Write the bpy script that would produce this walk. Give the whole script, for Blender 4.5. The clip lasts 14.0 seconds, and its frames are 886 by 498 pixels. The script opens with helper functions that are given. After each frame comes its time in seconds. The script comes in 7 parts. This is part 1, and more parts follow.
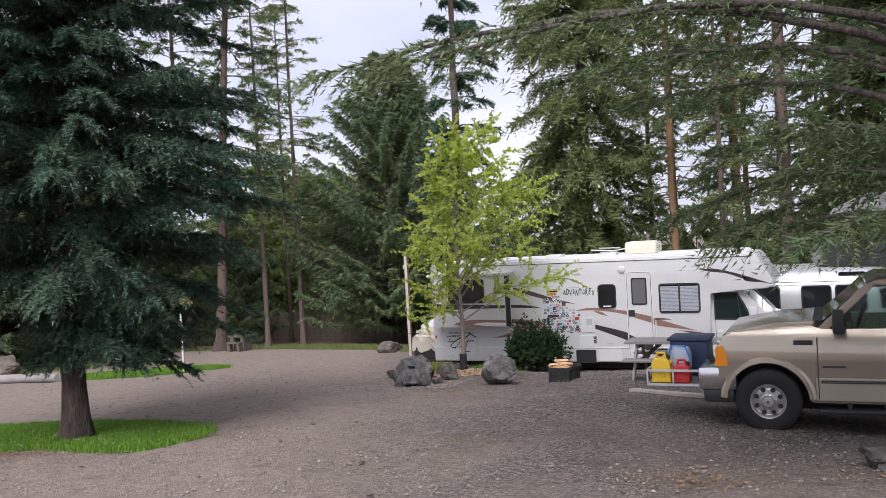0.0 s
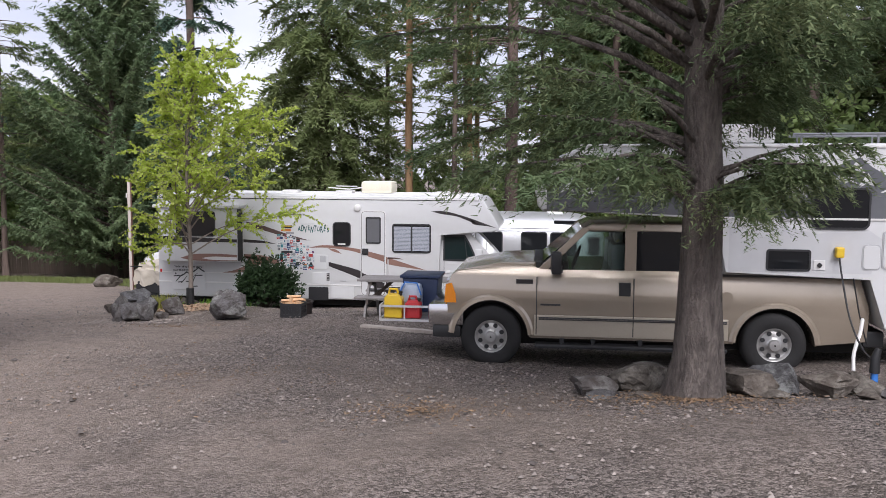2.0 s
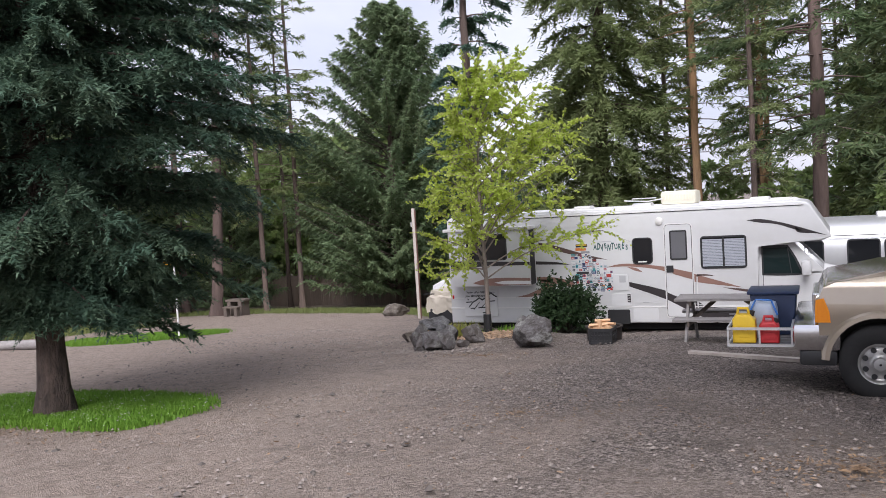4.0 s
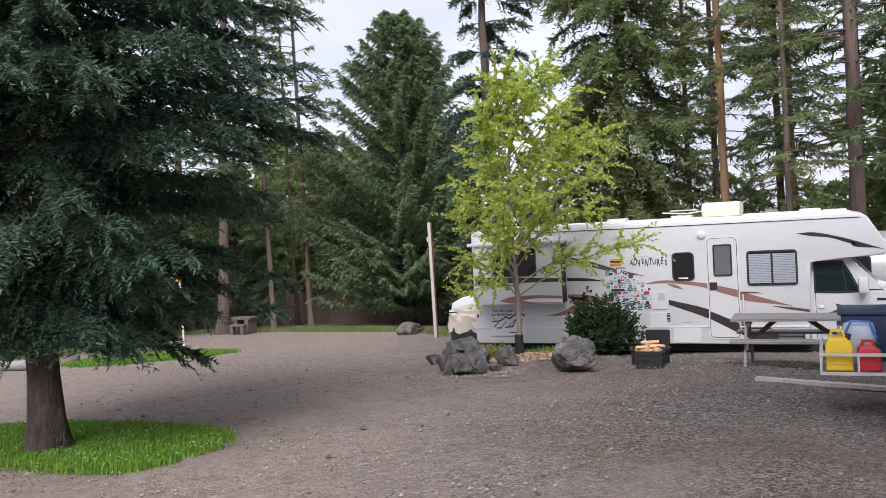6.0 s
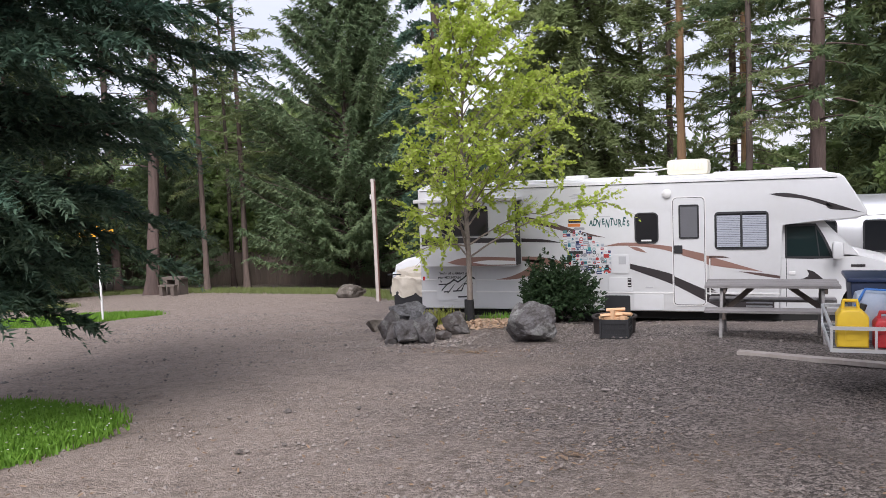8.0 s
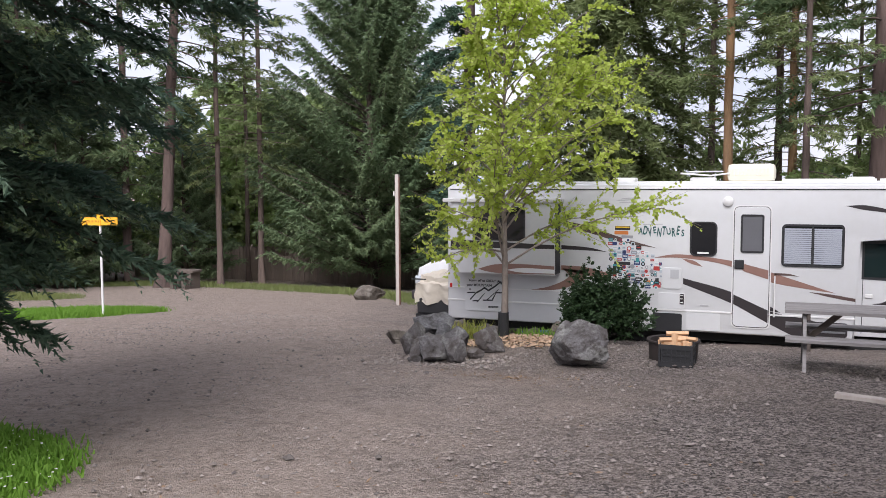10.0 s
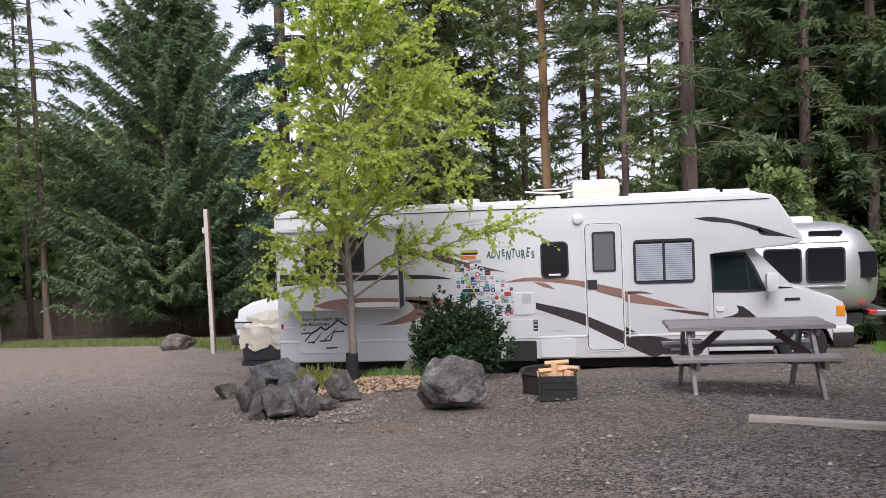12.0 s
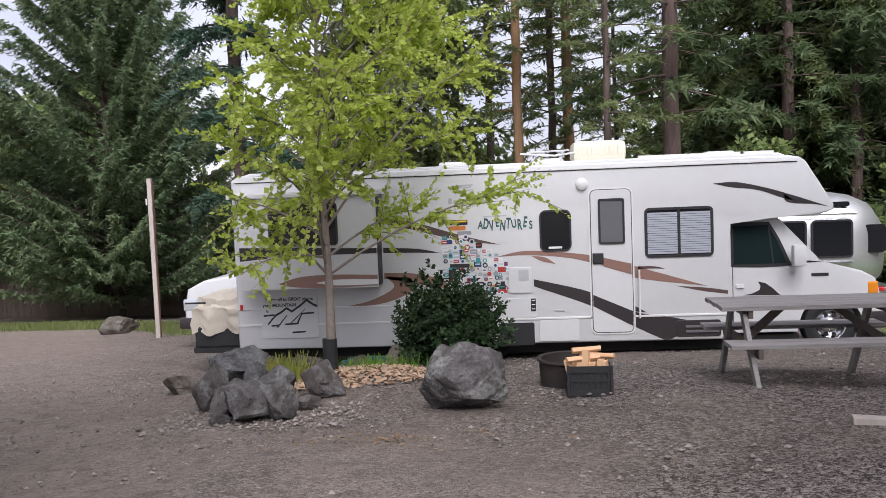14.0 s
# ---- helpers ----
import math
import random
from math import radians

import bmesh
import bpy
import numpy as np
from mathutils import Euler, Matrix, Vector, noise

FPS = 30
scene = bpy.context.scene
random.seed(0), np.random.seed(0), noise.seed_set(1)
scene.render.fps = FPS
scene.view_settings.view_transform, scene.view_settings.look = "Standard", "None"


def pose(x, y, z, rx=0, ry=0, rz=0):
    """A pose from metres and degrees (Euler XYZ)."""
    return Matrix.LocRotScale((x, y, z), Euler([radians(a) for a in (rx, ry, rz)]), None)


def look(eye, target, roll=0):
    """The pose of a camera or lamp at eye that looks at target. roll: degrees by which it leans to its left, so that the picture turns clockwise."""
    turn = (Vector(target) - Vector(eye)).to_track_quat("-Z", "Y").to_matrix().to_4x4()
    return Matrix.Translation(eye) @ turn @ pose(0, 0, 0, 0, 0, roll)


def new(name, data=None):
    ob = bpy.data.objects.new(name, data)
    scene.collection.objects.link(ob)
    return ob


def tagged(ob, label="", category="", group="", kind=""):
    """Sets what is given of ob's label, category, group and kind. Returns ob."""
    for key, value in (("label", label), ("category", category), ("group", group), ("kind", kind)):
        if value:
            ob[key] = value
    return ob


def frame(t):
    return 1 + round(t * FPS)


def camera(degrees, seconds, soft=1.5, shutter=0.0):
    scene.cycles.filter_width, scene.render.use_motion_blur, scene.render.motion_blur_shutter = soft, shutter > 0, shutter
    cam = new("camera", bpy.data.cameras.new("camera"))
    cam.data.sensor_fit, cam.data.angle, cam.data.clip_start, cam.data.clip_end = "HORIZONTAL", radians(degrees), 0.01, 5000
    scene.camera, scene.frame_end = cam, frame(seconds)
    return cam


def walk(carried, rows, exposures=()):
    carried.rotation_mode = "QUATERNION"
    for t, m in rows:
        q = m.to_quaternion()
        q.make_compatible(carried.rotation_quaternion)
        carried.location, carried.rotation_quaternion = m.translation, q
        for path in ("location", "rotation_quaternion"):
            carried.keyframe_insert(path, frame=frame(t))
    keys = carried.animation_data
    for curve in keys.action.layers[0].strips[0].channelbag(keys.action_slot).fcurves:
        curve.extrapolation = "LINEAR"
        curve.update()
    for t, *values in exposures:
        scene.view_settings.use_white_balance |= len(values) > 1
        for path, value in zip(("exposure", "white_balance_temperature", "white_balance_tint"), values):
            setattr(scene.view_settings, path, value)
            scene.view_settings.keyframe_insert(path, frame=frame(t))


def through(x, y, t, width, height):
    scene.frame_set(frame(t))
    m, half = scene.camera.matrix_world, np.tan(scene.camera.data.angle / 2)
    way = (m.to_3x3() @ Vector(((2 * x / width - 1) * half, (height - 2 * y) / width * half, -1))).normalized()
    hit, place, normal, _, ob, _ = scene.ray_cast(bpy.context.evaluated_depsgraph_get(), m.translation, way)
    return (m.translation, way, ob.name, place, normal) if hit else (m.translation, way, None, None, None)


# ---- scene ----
cam = camera(54.0, 14.0, 0.75)
PATH = [
    (0, (2.032, -2.724, 2.827), (1.212, -0.9, 2.799), -3.1),
    (0.5, (2.073, -2.665, 2.825), (1.459, -0.761, 2.798), -3.2),
    (1, (2.061, -2.666, 2.817), (1.646, -0.709, 2.8), -0.9),
    (1.5, (1.997, -2.697, 2.774), (1.805, -0.71, 2.663), 2.0),
    (2, (1.91, -2.526, 2.721), (1.673, -0.548, 2.542), 0.4),
    (2.5, (1.706, -2.194, 2.672), (1.247, -0.254, 2.512), -0.9),
    (3, (1.379, -1.859, 2.608), (0.633, -0.009, 2.471), -3.5),
    (5.5, (-0.007, -0.555, 2.468), (-0.831, 1.266, 2.388), -3.3),
    (6, (-0.203, -0.31, 2.444), (-1.017, 1.515, 2.376), -3.4),
    (6.5, (-0.399, 0.024, 2.399), (-1.123, 1.886, 2.311), -3.5),
    (7, (-0.548, 0.412, 2.374), (-1.262, 2.278, 2.277), -2.9),
    (7.5, (-0.701, 0.764, 2.313), (-1.401, 2.631, 2.156), -2.8),
    (10, (-1.644, 2.609, 2.191), (-2.38, 4.462, 2.034), -0.2),
    (10.5, (-1.93, 2.929, 2.168), (-2.637, 4.794, 2.019), -0.2),
    (11, (-2.139, 3.218, 2.101), (-2.731, 5.123, 1.969), -2.6),
    (11.5, (-2.364, 3.577, 2.065), (-2.881, 5.507, 1.985), -2.3),
    (12, (-2.623, 3.873, 2.01), (-2.923, 5.848, 1.928), -2.4),
    (12.5, (-2.805, 4.268, 1.945), (-3.056, 6.251, 1.881), -2.3),
    (13, (-3.006, 4.637, 1.901), (-3.241, 6.622, 1.838), -1.8),
    (13.5, (-3.241, 5.06, 1.849), (-3.439, 7.048, 1.762), -1.5),
    (14, (-3.432, 5.535, 1.798), (-3.611, 7.523, 1.667), -2.2),
]
walk(cam, [(t, look(eye, target, roll)) for t, eye, target, roll in PATH], [(0, 1.02), (3, 1.06), (6.5, 1.14), (11, 1.17), (14, 1.04)])

# ---- light ----
world = bpy.data.worlds.new("world")
scene.world = world
world.use_nodes = True
wn, wl = world.node_tree.nodes, world.node_tree.links
wn.clear()
sky = wn.new("ShaderNodeTexSky")
sky.sky_type = "NISHITA"
sky.sun_disc = False
SUN_EL, SUN_AZ = radians(47), radians(166)
sky.sun_elevation, sky.sun_rotation = SUN_EL, SUN_AZ
sky.air_density, sky.dust_density, sky.ozone_density = 1.0, 2.0, 1.5
# high broken cloud over the sky
coord = wn.new("ShaderNodeTexCoord")
mapping = wn.new("ShaderNodeMapping")
mapping.inputs["Scale"].default_value = (1.2, 1.2, 3.0)
cloud = wn.new("ShaderNodeTexNoise")
cloud.inputs["Scale"].default_value = 2.3
cloud.inputs["Detail"].default_value = 5
ramp = wn.new("ShaderNodeValToRGB")
ramp.color_ramp.elements[0].position, ramp.color_ramp.elements[0].color = 0.36, (3.6, 3.65, 4.6, 1)
ramp.color_ramp.elements[1].position, ramp.color_ramp.elements[1].color = 0.66, (5.0, 4.95, 5.6, 1)
blend = wn.new("ShaderNodeMix")
blend.data_type = "RGBA"
blend.inputs["Factor"].default_value = 0.86
background = wn.new("ShaderNodeBackground")
background.inputs["Strength"].default_value = 0.1
world_out = wn.new("ShaderNodeOutputWorld")
wl.new(coord.outputs["Generated"], mapping.inputs["Vector"])
wl.new(mapping.outputs["Vector"], cloud.inputs["Vector"])
wl.new(cloud.outputs["Fac"], ramp.inputs["Fac"])
wl.new(sky.outputs["Color"], blend.inputs["A"])
wl.new(ramp.outputs["Color"], blend.inputs["B"])
wl.new(blend.outputs["Result"], background.inputs["Color"])
wl.new(background.outputs["Background"], world_out.inputs["Surface"])
sun = new("sun", bpy.data.lights.new("sun", "SUN"))
sun.data.energy, sun.data.angle, sun.data.color = 2.4, radians(40), (0.97, 0.95, 1.0)
sun_dir = Vector((math.sin(SUN_AZ) * math.cos(SUN_EL), math.cos(SUN_AZ) * math.cos(SUN_EL), math.sin(SUN_EL)))
sun.matrix_world = look(sun_dir * 60, (0, 0, 0))


# ---- materials ----
def node_mix(nt, fac, a, b, mode="MIX"):
    m = nt.nodes.new("ShaderNodeMix")
    m.data_type, m.blend_type = "RGBA", mode
    for key, v in (("Factor", fac), ("A", a), ("B", b)):
        if isinstance(v, bpy.types.NodeSocket):
            nt.links.new(v, m.inputs[key])
        elif key == "Factor":
            m.inputs[key].default_value = v
        else:
            m.inputs[key].default_value = (*v, 1)
    return m.outputs["Result"]


def noise_out(nt, scale, detail=4, rough=0.6, stretch=None):
    tc = nt.nodes.new("ShaderNodeTexCoord")
    n = nt.nodes.new("ShaderNodeTexNoise")
    n.inputs["Scale"].default_value, n.inputs["Detail"].default_value, n.inputs["Roughness"].default_value = scale, detail, rough
    if stretch:
        mp = nt.nodes.new("ShaderNodeMapping")
        mp.inputs["Scale"].default_value = stretch
        nt.links.new(tc.outputs["Object"], mp.inputs["Vector"])
        nt.links.new(mp.outputs["Vector"], n.inputs["Vector"])
    else:
        nt.links.new(tc.outputs["Object"], n.inputs["Vector"])
    return n.outputs["Fac"]


def ramp_out(nt, fac, lo, hi):
    r = nt.nodes.new("ShaderNodeMapRange")
    r.inputs["From Min"].default_value, r.inputs["From Max"].default_value = lo, hi
    nt.links.new(fac, r.inputs["Value"])
    return r.outputs["Result"]


def material(name, col, rough=0.6, metal=0.0, dark=None, big=1.5, fine=40.0, amount=0.5, bump=0.0, stretch=None, coat=0.0, piece=0.0):
    """A surface with broad stains and fine grain between col and dark; piece: how much each object differs."""
    m = bpy.data.materials.new(name)
    m.use_nodes = True
    nt = m.node_tree
    b = nt.nodes["Principled BSDF"]
    dark = dark or tuple(c * 0.72 for c in col)
    broad = ramp_out(nt, noise_out(nt, big, 3, 0.6, stretch), 0.35, 0.7)
    grain = ramp_out(nt, noise_out(nt, fine, 4, 0.65, stretch), 0.3, 0.7)
    both = nt.nodes.new("ShaderNodeMath")
    both.operation = "MULTIPLY_ADD"
    nt.links.new(broad, both.inputs[0])
    both.inputs[1].default_value = 0.6
    half = nt.nodes.new("ShaderNodeMath")
    half.operation = "MULTIPLY"
    nt.links.new(grain, half.inputs[0])
    half.inputs[1].default_value = 0.4
    nt.links.new(half.outputs[0], both.inputs[2])
    fac = nt.nodes.new("ShaderNodeMath")
    fac.operation = "MULTIPLY"
    nt.links.new(both.outputs[0], fac.inputs[0])
    fac.inputs[1].default_value = amount
    out = node_mix(nt, fac.outputs[0], col, dark)
    if piece:
        info = nt.nodes.new("ShaderNodeObjectInfo")
        out = node_mix(nt, ramp_out(nt, info.outputs["Random"], 0.0, 1.0 / piece), out, tuple(c * 0.5 for c in col))
    nt.links.new(out, b.inputs["Base Color"])
    b.inputs["Roughness"].default_value, b.inputs["Metallic"].default_value = rough, metal
    b.inputs["Coat Weight"].default_value = coat
    b.inputs["Coat Roughness"].default_value = 0.15
    if bump:
        bn = nt.nodes.new("ShaderNodeBump")
        bn.inputs["Strength"].default_value, bn.inputs["Distance"].default_value = 0.6, bump
        nt.links.new(grain, bn.inputs["Height"])
        nt.links.new(bn.outputs["Normal"], b.inputs["Normal"])
    return m


def leaf_material(name, a, b_col, c_col, through=0.3, patch=0.6):
    """Leaves that differ one by one and from bough to bough, and let some light through."""
    m = bpy.data.materials.new(name)
    m.use_nodes = True
    nt = m.node_tree
    p = nt.nodes["Principled BSDF"]
    geo = nt.nodes.new("ShaderNodeNewGeometry")
    col = node_mix(nt, geo.outputs["Random Per Island"], a, b_col)
    col = node_mix(nt, ramp_out(nt, noise_out(nt, patch, 3), 0.4, 0.65), col, c_col)
    nt.links.new(col, p.inputs["Base Color"])
    p.inputs["Roughness"].default_value = 0.6
    p.inputs["Specular IOR Level"].default_value = 0.3
    tr = nt.nodes.new("ShaderNodeBsdfTranslucent")
    nt.links.new(col, tr.inputs["Color"])
    mix = nt.nodes.new("ShaderNodeMixShader")
    mix.inputs[0].default_value = through
    nt.links.new(p.outputs[0], mix.inputs[1])
    nt.links.new(tr.outputs[0], mix.inputs[2])
    nt.links.new(mix.outputs[0], nt.nodes["Material Output"].inputs["Surface"])
    return m


def gravel_material():
    m = bpy.data.materials.new("gravel")
    m.use_nodes = True
    nt = m.node_tree
    p = nt.nodes["Principled BSDF"]
    tc = nt.nodes.new("ShaderNodeTexCoord")
    cells = []
    for scale in (36.0, 95.0):
        v = nt.nodes.new("ShaderNodeTexVoronoi")
        v.inputs["Scale"].default_value = scale
        nt.links.new(tc.outputs["Object"], v.inputs["Vector"])
        cells.append(v)
    stones = node_mix(nt, 0.5, cells[0].outputs["Color"], cells[1].outputs["Color"])
    grey = nt.nodes.new("ShaderNodeRGBToBW")
    nt.links.new(stones, grey.inputs[0])
    base = node_mix(nt, ramp_out(nt, grey.outputs[0], 0.33, 0.7), (0.045, 0.038, 0.034), (0.36, 0.305, 0.275))
    # worn wheel tracks are paler and browner, and damp patches darker
    tracks = ramp_out(nt, noise_out(nt, 0.32, 4, 0.55, (1.0, 0.7, 1.0)), 0.46, 0.66)
    soil = node_mix(nt, ramp_out(nt, noise_out(nt, 9.0, 5, 0.7), 0.3, 0.7), (0.33, 0.265, 0.22), (0.2, 0.162, 0.136))
    half = nt.nodes.new("ShaderNodeMath")
    half.operation = "MULTIPLY"
    nt.links.new(tracks, half.inputs[0])
    half.inputs[1].default_value = 0.75
    col = node_mix(nt, half.outputs[0], base, soil)
    damp = nt.nodes.new("ShaderNodeMath")
    damp.operation = "MULTIPLY"
    nt.links.new(ramp_out(nt, noise_out(nt, 0.9, 5, 0.65), 0.52, 0.72), damp.inputs[0])
    damp.inputs[1].default_value = 0.45
    col = node_mix(nt, damp.outputs[0], col, (0.075, 0.062, 0.055))
    # the drive of packed tan earth passes left of the gravelled pitches
    sep = nt.nodes.new("ShaderNodeSeparateXYZ")
    nt.links.new(tc.outputs["Object"], sep.inputs[0])
    across = nt.nodes.new("ShaderNodeMath")
    across.operation = "MULTIPLY_ADD"
    nt.links.new(sep.outputs["Y"], across.inputs[0])
    across.inputs[1].default_value = 0.5
    nt.links.new(sep.outputs["X"], across.inputs[2])
    ragged = nt.nodes.new("ShaderNodeMath")
    ragged.operation = "MULTIPLY_ADD"
    nt.links.new(noise_out(nt, 0.8, 5, 0.65), ragged.inputs[0])
    ragged.inputs[1].default_value = 5.0
    nt.links.new(across.outputs[0], ragged.inputs[2])
    drive = nt.nodes.new("ShaderNodeMath")
    drive.operation = "MULTIPLY"
    nt.links.new(ramp_out(nt, ragged.outputs[0], 4.6, 1.2), drive.inputs[0])
    drive.inputs[1].default_value = 0.8
    earth = node_mix(nt, ramp_out(nt, noise_out(nt, 14.0, 5, 0.75), 0.3, 0.7), (0.48, 0.39, 0.33), (0.26, 0.205, 0.17))
    col = node_mix(nt, drive.outputs[0], col, earth)
    clods = nt.nodes.new("ShaderNodeMath")
    clods.operation = "MULTIPLY"
    nt.links.new(ramp_out(nt, noise_out(nt, 5.0, 6, 0.75), 0.5, 0.68), clods.inputs[0])
    clods.inputs[1].default_value = 0.5
    col = node_mix(nt, clods.outputs[0], col, (0.085, 0.066, 0.054))
    specks = ramp_out(nt, noise_out(nt, 48.0, 3, 0.6), 0.62, 0.7)
    col = node_mix(nt, specks, col, (0.05, 0.042, 0.037))
    nt.links.new(col, p.inputs["Base Color"])
    p.inputs["Roughness"].default_value = 0.92
    p.inputs["Specular IOR Level"].default_value = 0.25
    bn = nt.nodes.new("ShaderNodeBump")
    bn.inputs["Strength"].default_value, bn.inputs["Distance"].default_value = 1.0, 0.02
    add = nt.nodes.new("ShaderNodeMath")
    nt.links.new(cells[0].outputs["Distance"], add.inputs[0])
    nt.links.new(cells[1].outputs["Distance"], add.inputs[1])
    nt.links.new(add.outputs[0], bn.inputs["Height"])
    bn.invert = True
    nt.links.new(bn.outputs["Normal"], p.inputs["Normal"])
    return m


def rock_material(name, col, dark, pale):
    """Fractured stone: dark veins and hollows, pale lichen spots, a tint of its own for each stone."""
    m = bpy.data.materials.new(name)
    m.use_nodes = True
    nt = m.node_tree
    b = nt.nodes["Principled BSDF"]
    out = node_mix(nt, ramp_out(nt, noise_out(nt, 5.0, 6, 0.72), 0.36, 0.64), dark, col)
    out = node_mix(nt, ramp_out(nt, noise_out(nt, 3.2, 5, 0.7), 0.5, 0.72), out, pale)
    out = node_mix(nt, ramp_out(nt, noise_out(nt, 34.0, 4, 0.7), 0.5, 0.75), out, dark)
    info = nt.nodes.new("ShaderNodeObjectInfo")
    out = node_mix(nt, ramp_out(nt, info.outputs["Random"], 0.0, 3.0), out, (0.16, 0.12, 0.095))
    nt.links.new(out, b.inputs["Base Color"])
    b.inputs["Roughness"].default_value = 0.9
    b.inputs["Specular IOR Level"].default_value = 0.3
    bn = nt.nodes.new("ShaderNodeBump")
    bn.inputs["Strength"].default_value, bn.inputs["Distance"].default_value = 0.9, 0.035
    nt.links.new(noise_out(nt, 16.0, 6, 0.7), bn.inputs["Height"])
    nt.links.new(bn.outputs["Normal"], b.inputs["Normal"])
    return m


def glass_material(name, tint, clear=0.0):
    m = bpy.data.materials.new(name)
    m.use_nodes = True
    b = m.node_tree.nodes["Principled BSDF"]
    b.inputs["Base Color"].default_value = (*tint, 1)
    b.inputs["Roughness"].default_value = 0.04
    b.inputs["Transmission Weight"].default_value = clear
    b.inputs["IOR"].default_value = 1.45
    return m


GRAVEL = gravel_material()
WHITE = material("white_gelcoat", (0.61, 0.61, 0.615), 0.32, dark=(0.55, 0.545, 0.535), big=0.7, fine=9, amount=0.7, coat=0.2)
WHITE_TRIM = material("white_trim", (0.68, 0.67, 0.66), 0.45, dark=(0.62, 0.6, 0.57), fine=20)
ROOF_WHITE = material("roof_membrane", (0.72, 0.72, 0.72), 0.7, dark=(0.55, 0.55, 0.54), fine=15)
CREAM = material("cream_plastic", (0.72, 0.68, 0.56), 0.55, dark=(0.6, 0.56, 0.45), fine=25)
BLACK = material("black_plastic", (0.018, 0.018, 0.02), 0.5, dark=(0.03, 0.03, 0.03))
RUBBER = material("tyre_rubber", (0.011, 0.011, 0.012), 0.8, dark=(0.022, 0.02, 0.019), fine=30, amount=0.8, bump=0.004)
UNDER = material("underbody", (0.02, 0.019, 0.018), 0.9)
TINT = glass_material("tinted_glass", (0.012, 0.013, 0.015))
CLEAR = glass_material("clear_glass", (0.55, 0.66, 0.64), 1.0)
CAB_GLASS = glass_material("green_cab_glass", (0.012, 0.022, 0.022))
BLIND = material("window_blind", (0.38, 0.4, 0.45), 0.6)
SCREEN = material("door_screen", (0.13, 0.13, 0.14), 0.3)
WHEEL_STEEL = material("wheel_steel", (0.5, 0.49, 0.48), 0.35, 0.6, dark=(0.26, 0.245, 0.23), big=8, fine=30)
CHARCOAL = material("charcoal_vinyl", (0.034, 0.028, 0.029), 0.4, fine=60)
COPPER = material("copper_vinyl", (0.26, 0.145, 0.115), 0.4, fine=60)
COPPER_DARK = material("brown_vinyl", (0.1, 0.062, 0.055), 0.4, fine=60)
GREY_VINYL = material("grey_vinyl", (0.45, 0.45, 0.46), 0.4)
CHROME = material("chrome", (0.75, 0.75, 0.76), 0.16, 1.0, fine=20, amount=0.3)
STEEL = material("galvanised_steel", (0.36, 0.37, 0.39), 0.42, 0.9, dark=(0.2, 0.21, 0.22), fine=30)
ALU = material("brushed_aluminium", (0.82, 0.82, 0.83), 0.38, 0.8, dark=(0.7, 0.7, 0.71), big=0.8, fine=14, amount=0.4)
AMBER = material("amber_lens", (0.85, 0.28, 0.02), 0.2, coat=0.6)
RED_LENS = material("red_lens", (0.55, 0.02, 0.02), 0.2, coat=0.6)
TAN_PAINT = material("champagne_paint", (0.46, 0.39, 0.31), 0.26, 0.55, dark=(0.4, 0.335, 0.265), big=1.0, fine=25, amount=0.5, coat=1.0)
TAN_LOW = material("beige_paint", (0.43, 0.38, 0.31), 0.35, 0.2, dark=(0.33, 0.28, 0.22), amount=0.5, coat=0.5)
BARK = material("conifer_bark", (0.205, 0.172, 0.152), 0.95, dark=(0.05, 0.04, 0.036), big=9, fine=34, amount=1.1, bump=0.12, stretch=(1, 1, 0.32))
BARK_DARK = material("dark_spruce_bark", (0.125, 0.088, 0.072), 0.95, dark=(0.035, 0.026, 0.023), big=9, fine=30, amount=1.1, bump=0.1, stretch=(1, 1, 0.35))
BARK_FAR = material("grey_brown_bark", (0.16, 0.115, 0.095), 0.95, dark=(0.055, 0.042, 0.037), big=1.2, fine=9, amount=1.0, bump=0.05, stretch=(1, 1, 0.15))
# orange bark of the tall pines, its sunlit look put into the colour
BARK_LIT = material("sunlit_orange_bark", (0.36, 0.21, 0.1), 0.95, dark=(0.13, 0.09, 0.065), big=1.2, fine=9, amount=1.0, bump=0.04, stretch=(1, 1, 0.15))
BARK_RED = material("red_brown_bark", (0.145, 0.1, 0.086), 0.95, dark=(0.06, 0.043, 0.038), big=1.2, fine=9, amount=1.0, bump=0.04, stretch=(1, 1, 0.15))
BIRCH_BARK = material("young_tree_bark", (0.3, 0.25, 0.215), 0.85, dark=(0.13, 0.105, 0.09), big=5, fine=40, amount=0.9, bump=0.01, stretch=(1, 1, 0.4))
ROCK = rock_material("grey_basalt", (0.15, 0.15, 0.157), (0.028, 0.026, 0.026), (0.33, 0.34, 0.32))
ROCK_LIGHT = rock_material("field_stone", (0.19, 0.17, 0.148), (0.055, 0.047, 0.04), (0.3, 0.28, 0.245))
OLD_WOOD = material("weathered_grey_wood", (0.32, 0.3, 0.29), 0.85, dark=(0.13, 0.117, 0.112), big=2, fine=24, amount=0.9, bump=0.006, stretch=(0.25, 2, 2))
DARK_WOOD = material("dark_stained_wood", (0.12, 0.095, 0.08), 0.85, dark=(0.06, 0.05, 0.043), fine=24, stretch=(2, 2, 0.3))
FENCE_WOOD = material("old_fence_boards", (0.3, 0.235, 0.19), 0.9, dark=(0.15, 0.115, 0.095), big=1.5, fine=18, amount=0.9, stretch=(2, 2, 0.2), piece=0.4)
POST_WOOD = material("pale_post_wood", (0.47, 0.42, 0.38), 0.8, dark=(0.27, 0.225, 0.195), big=2, fine=18, amount=0.8, stretch=(2, 2, 0.2))
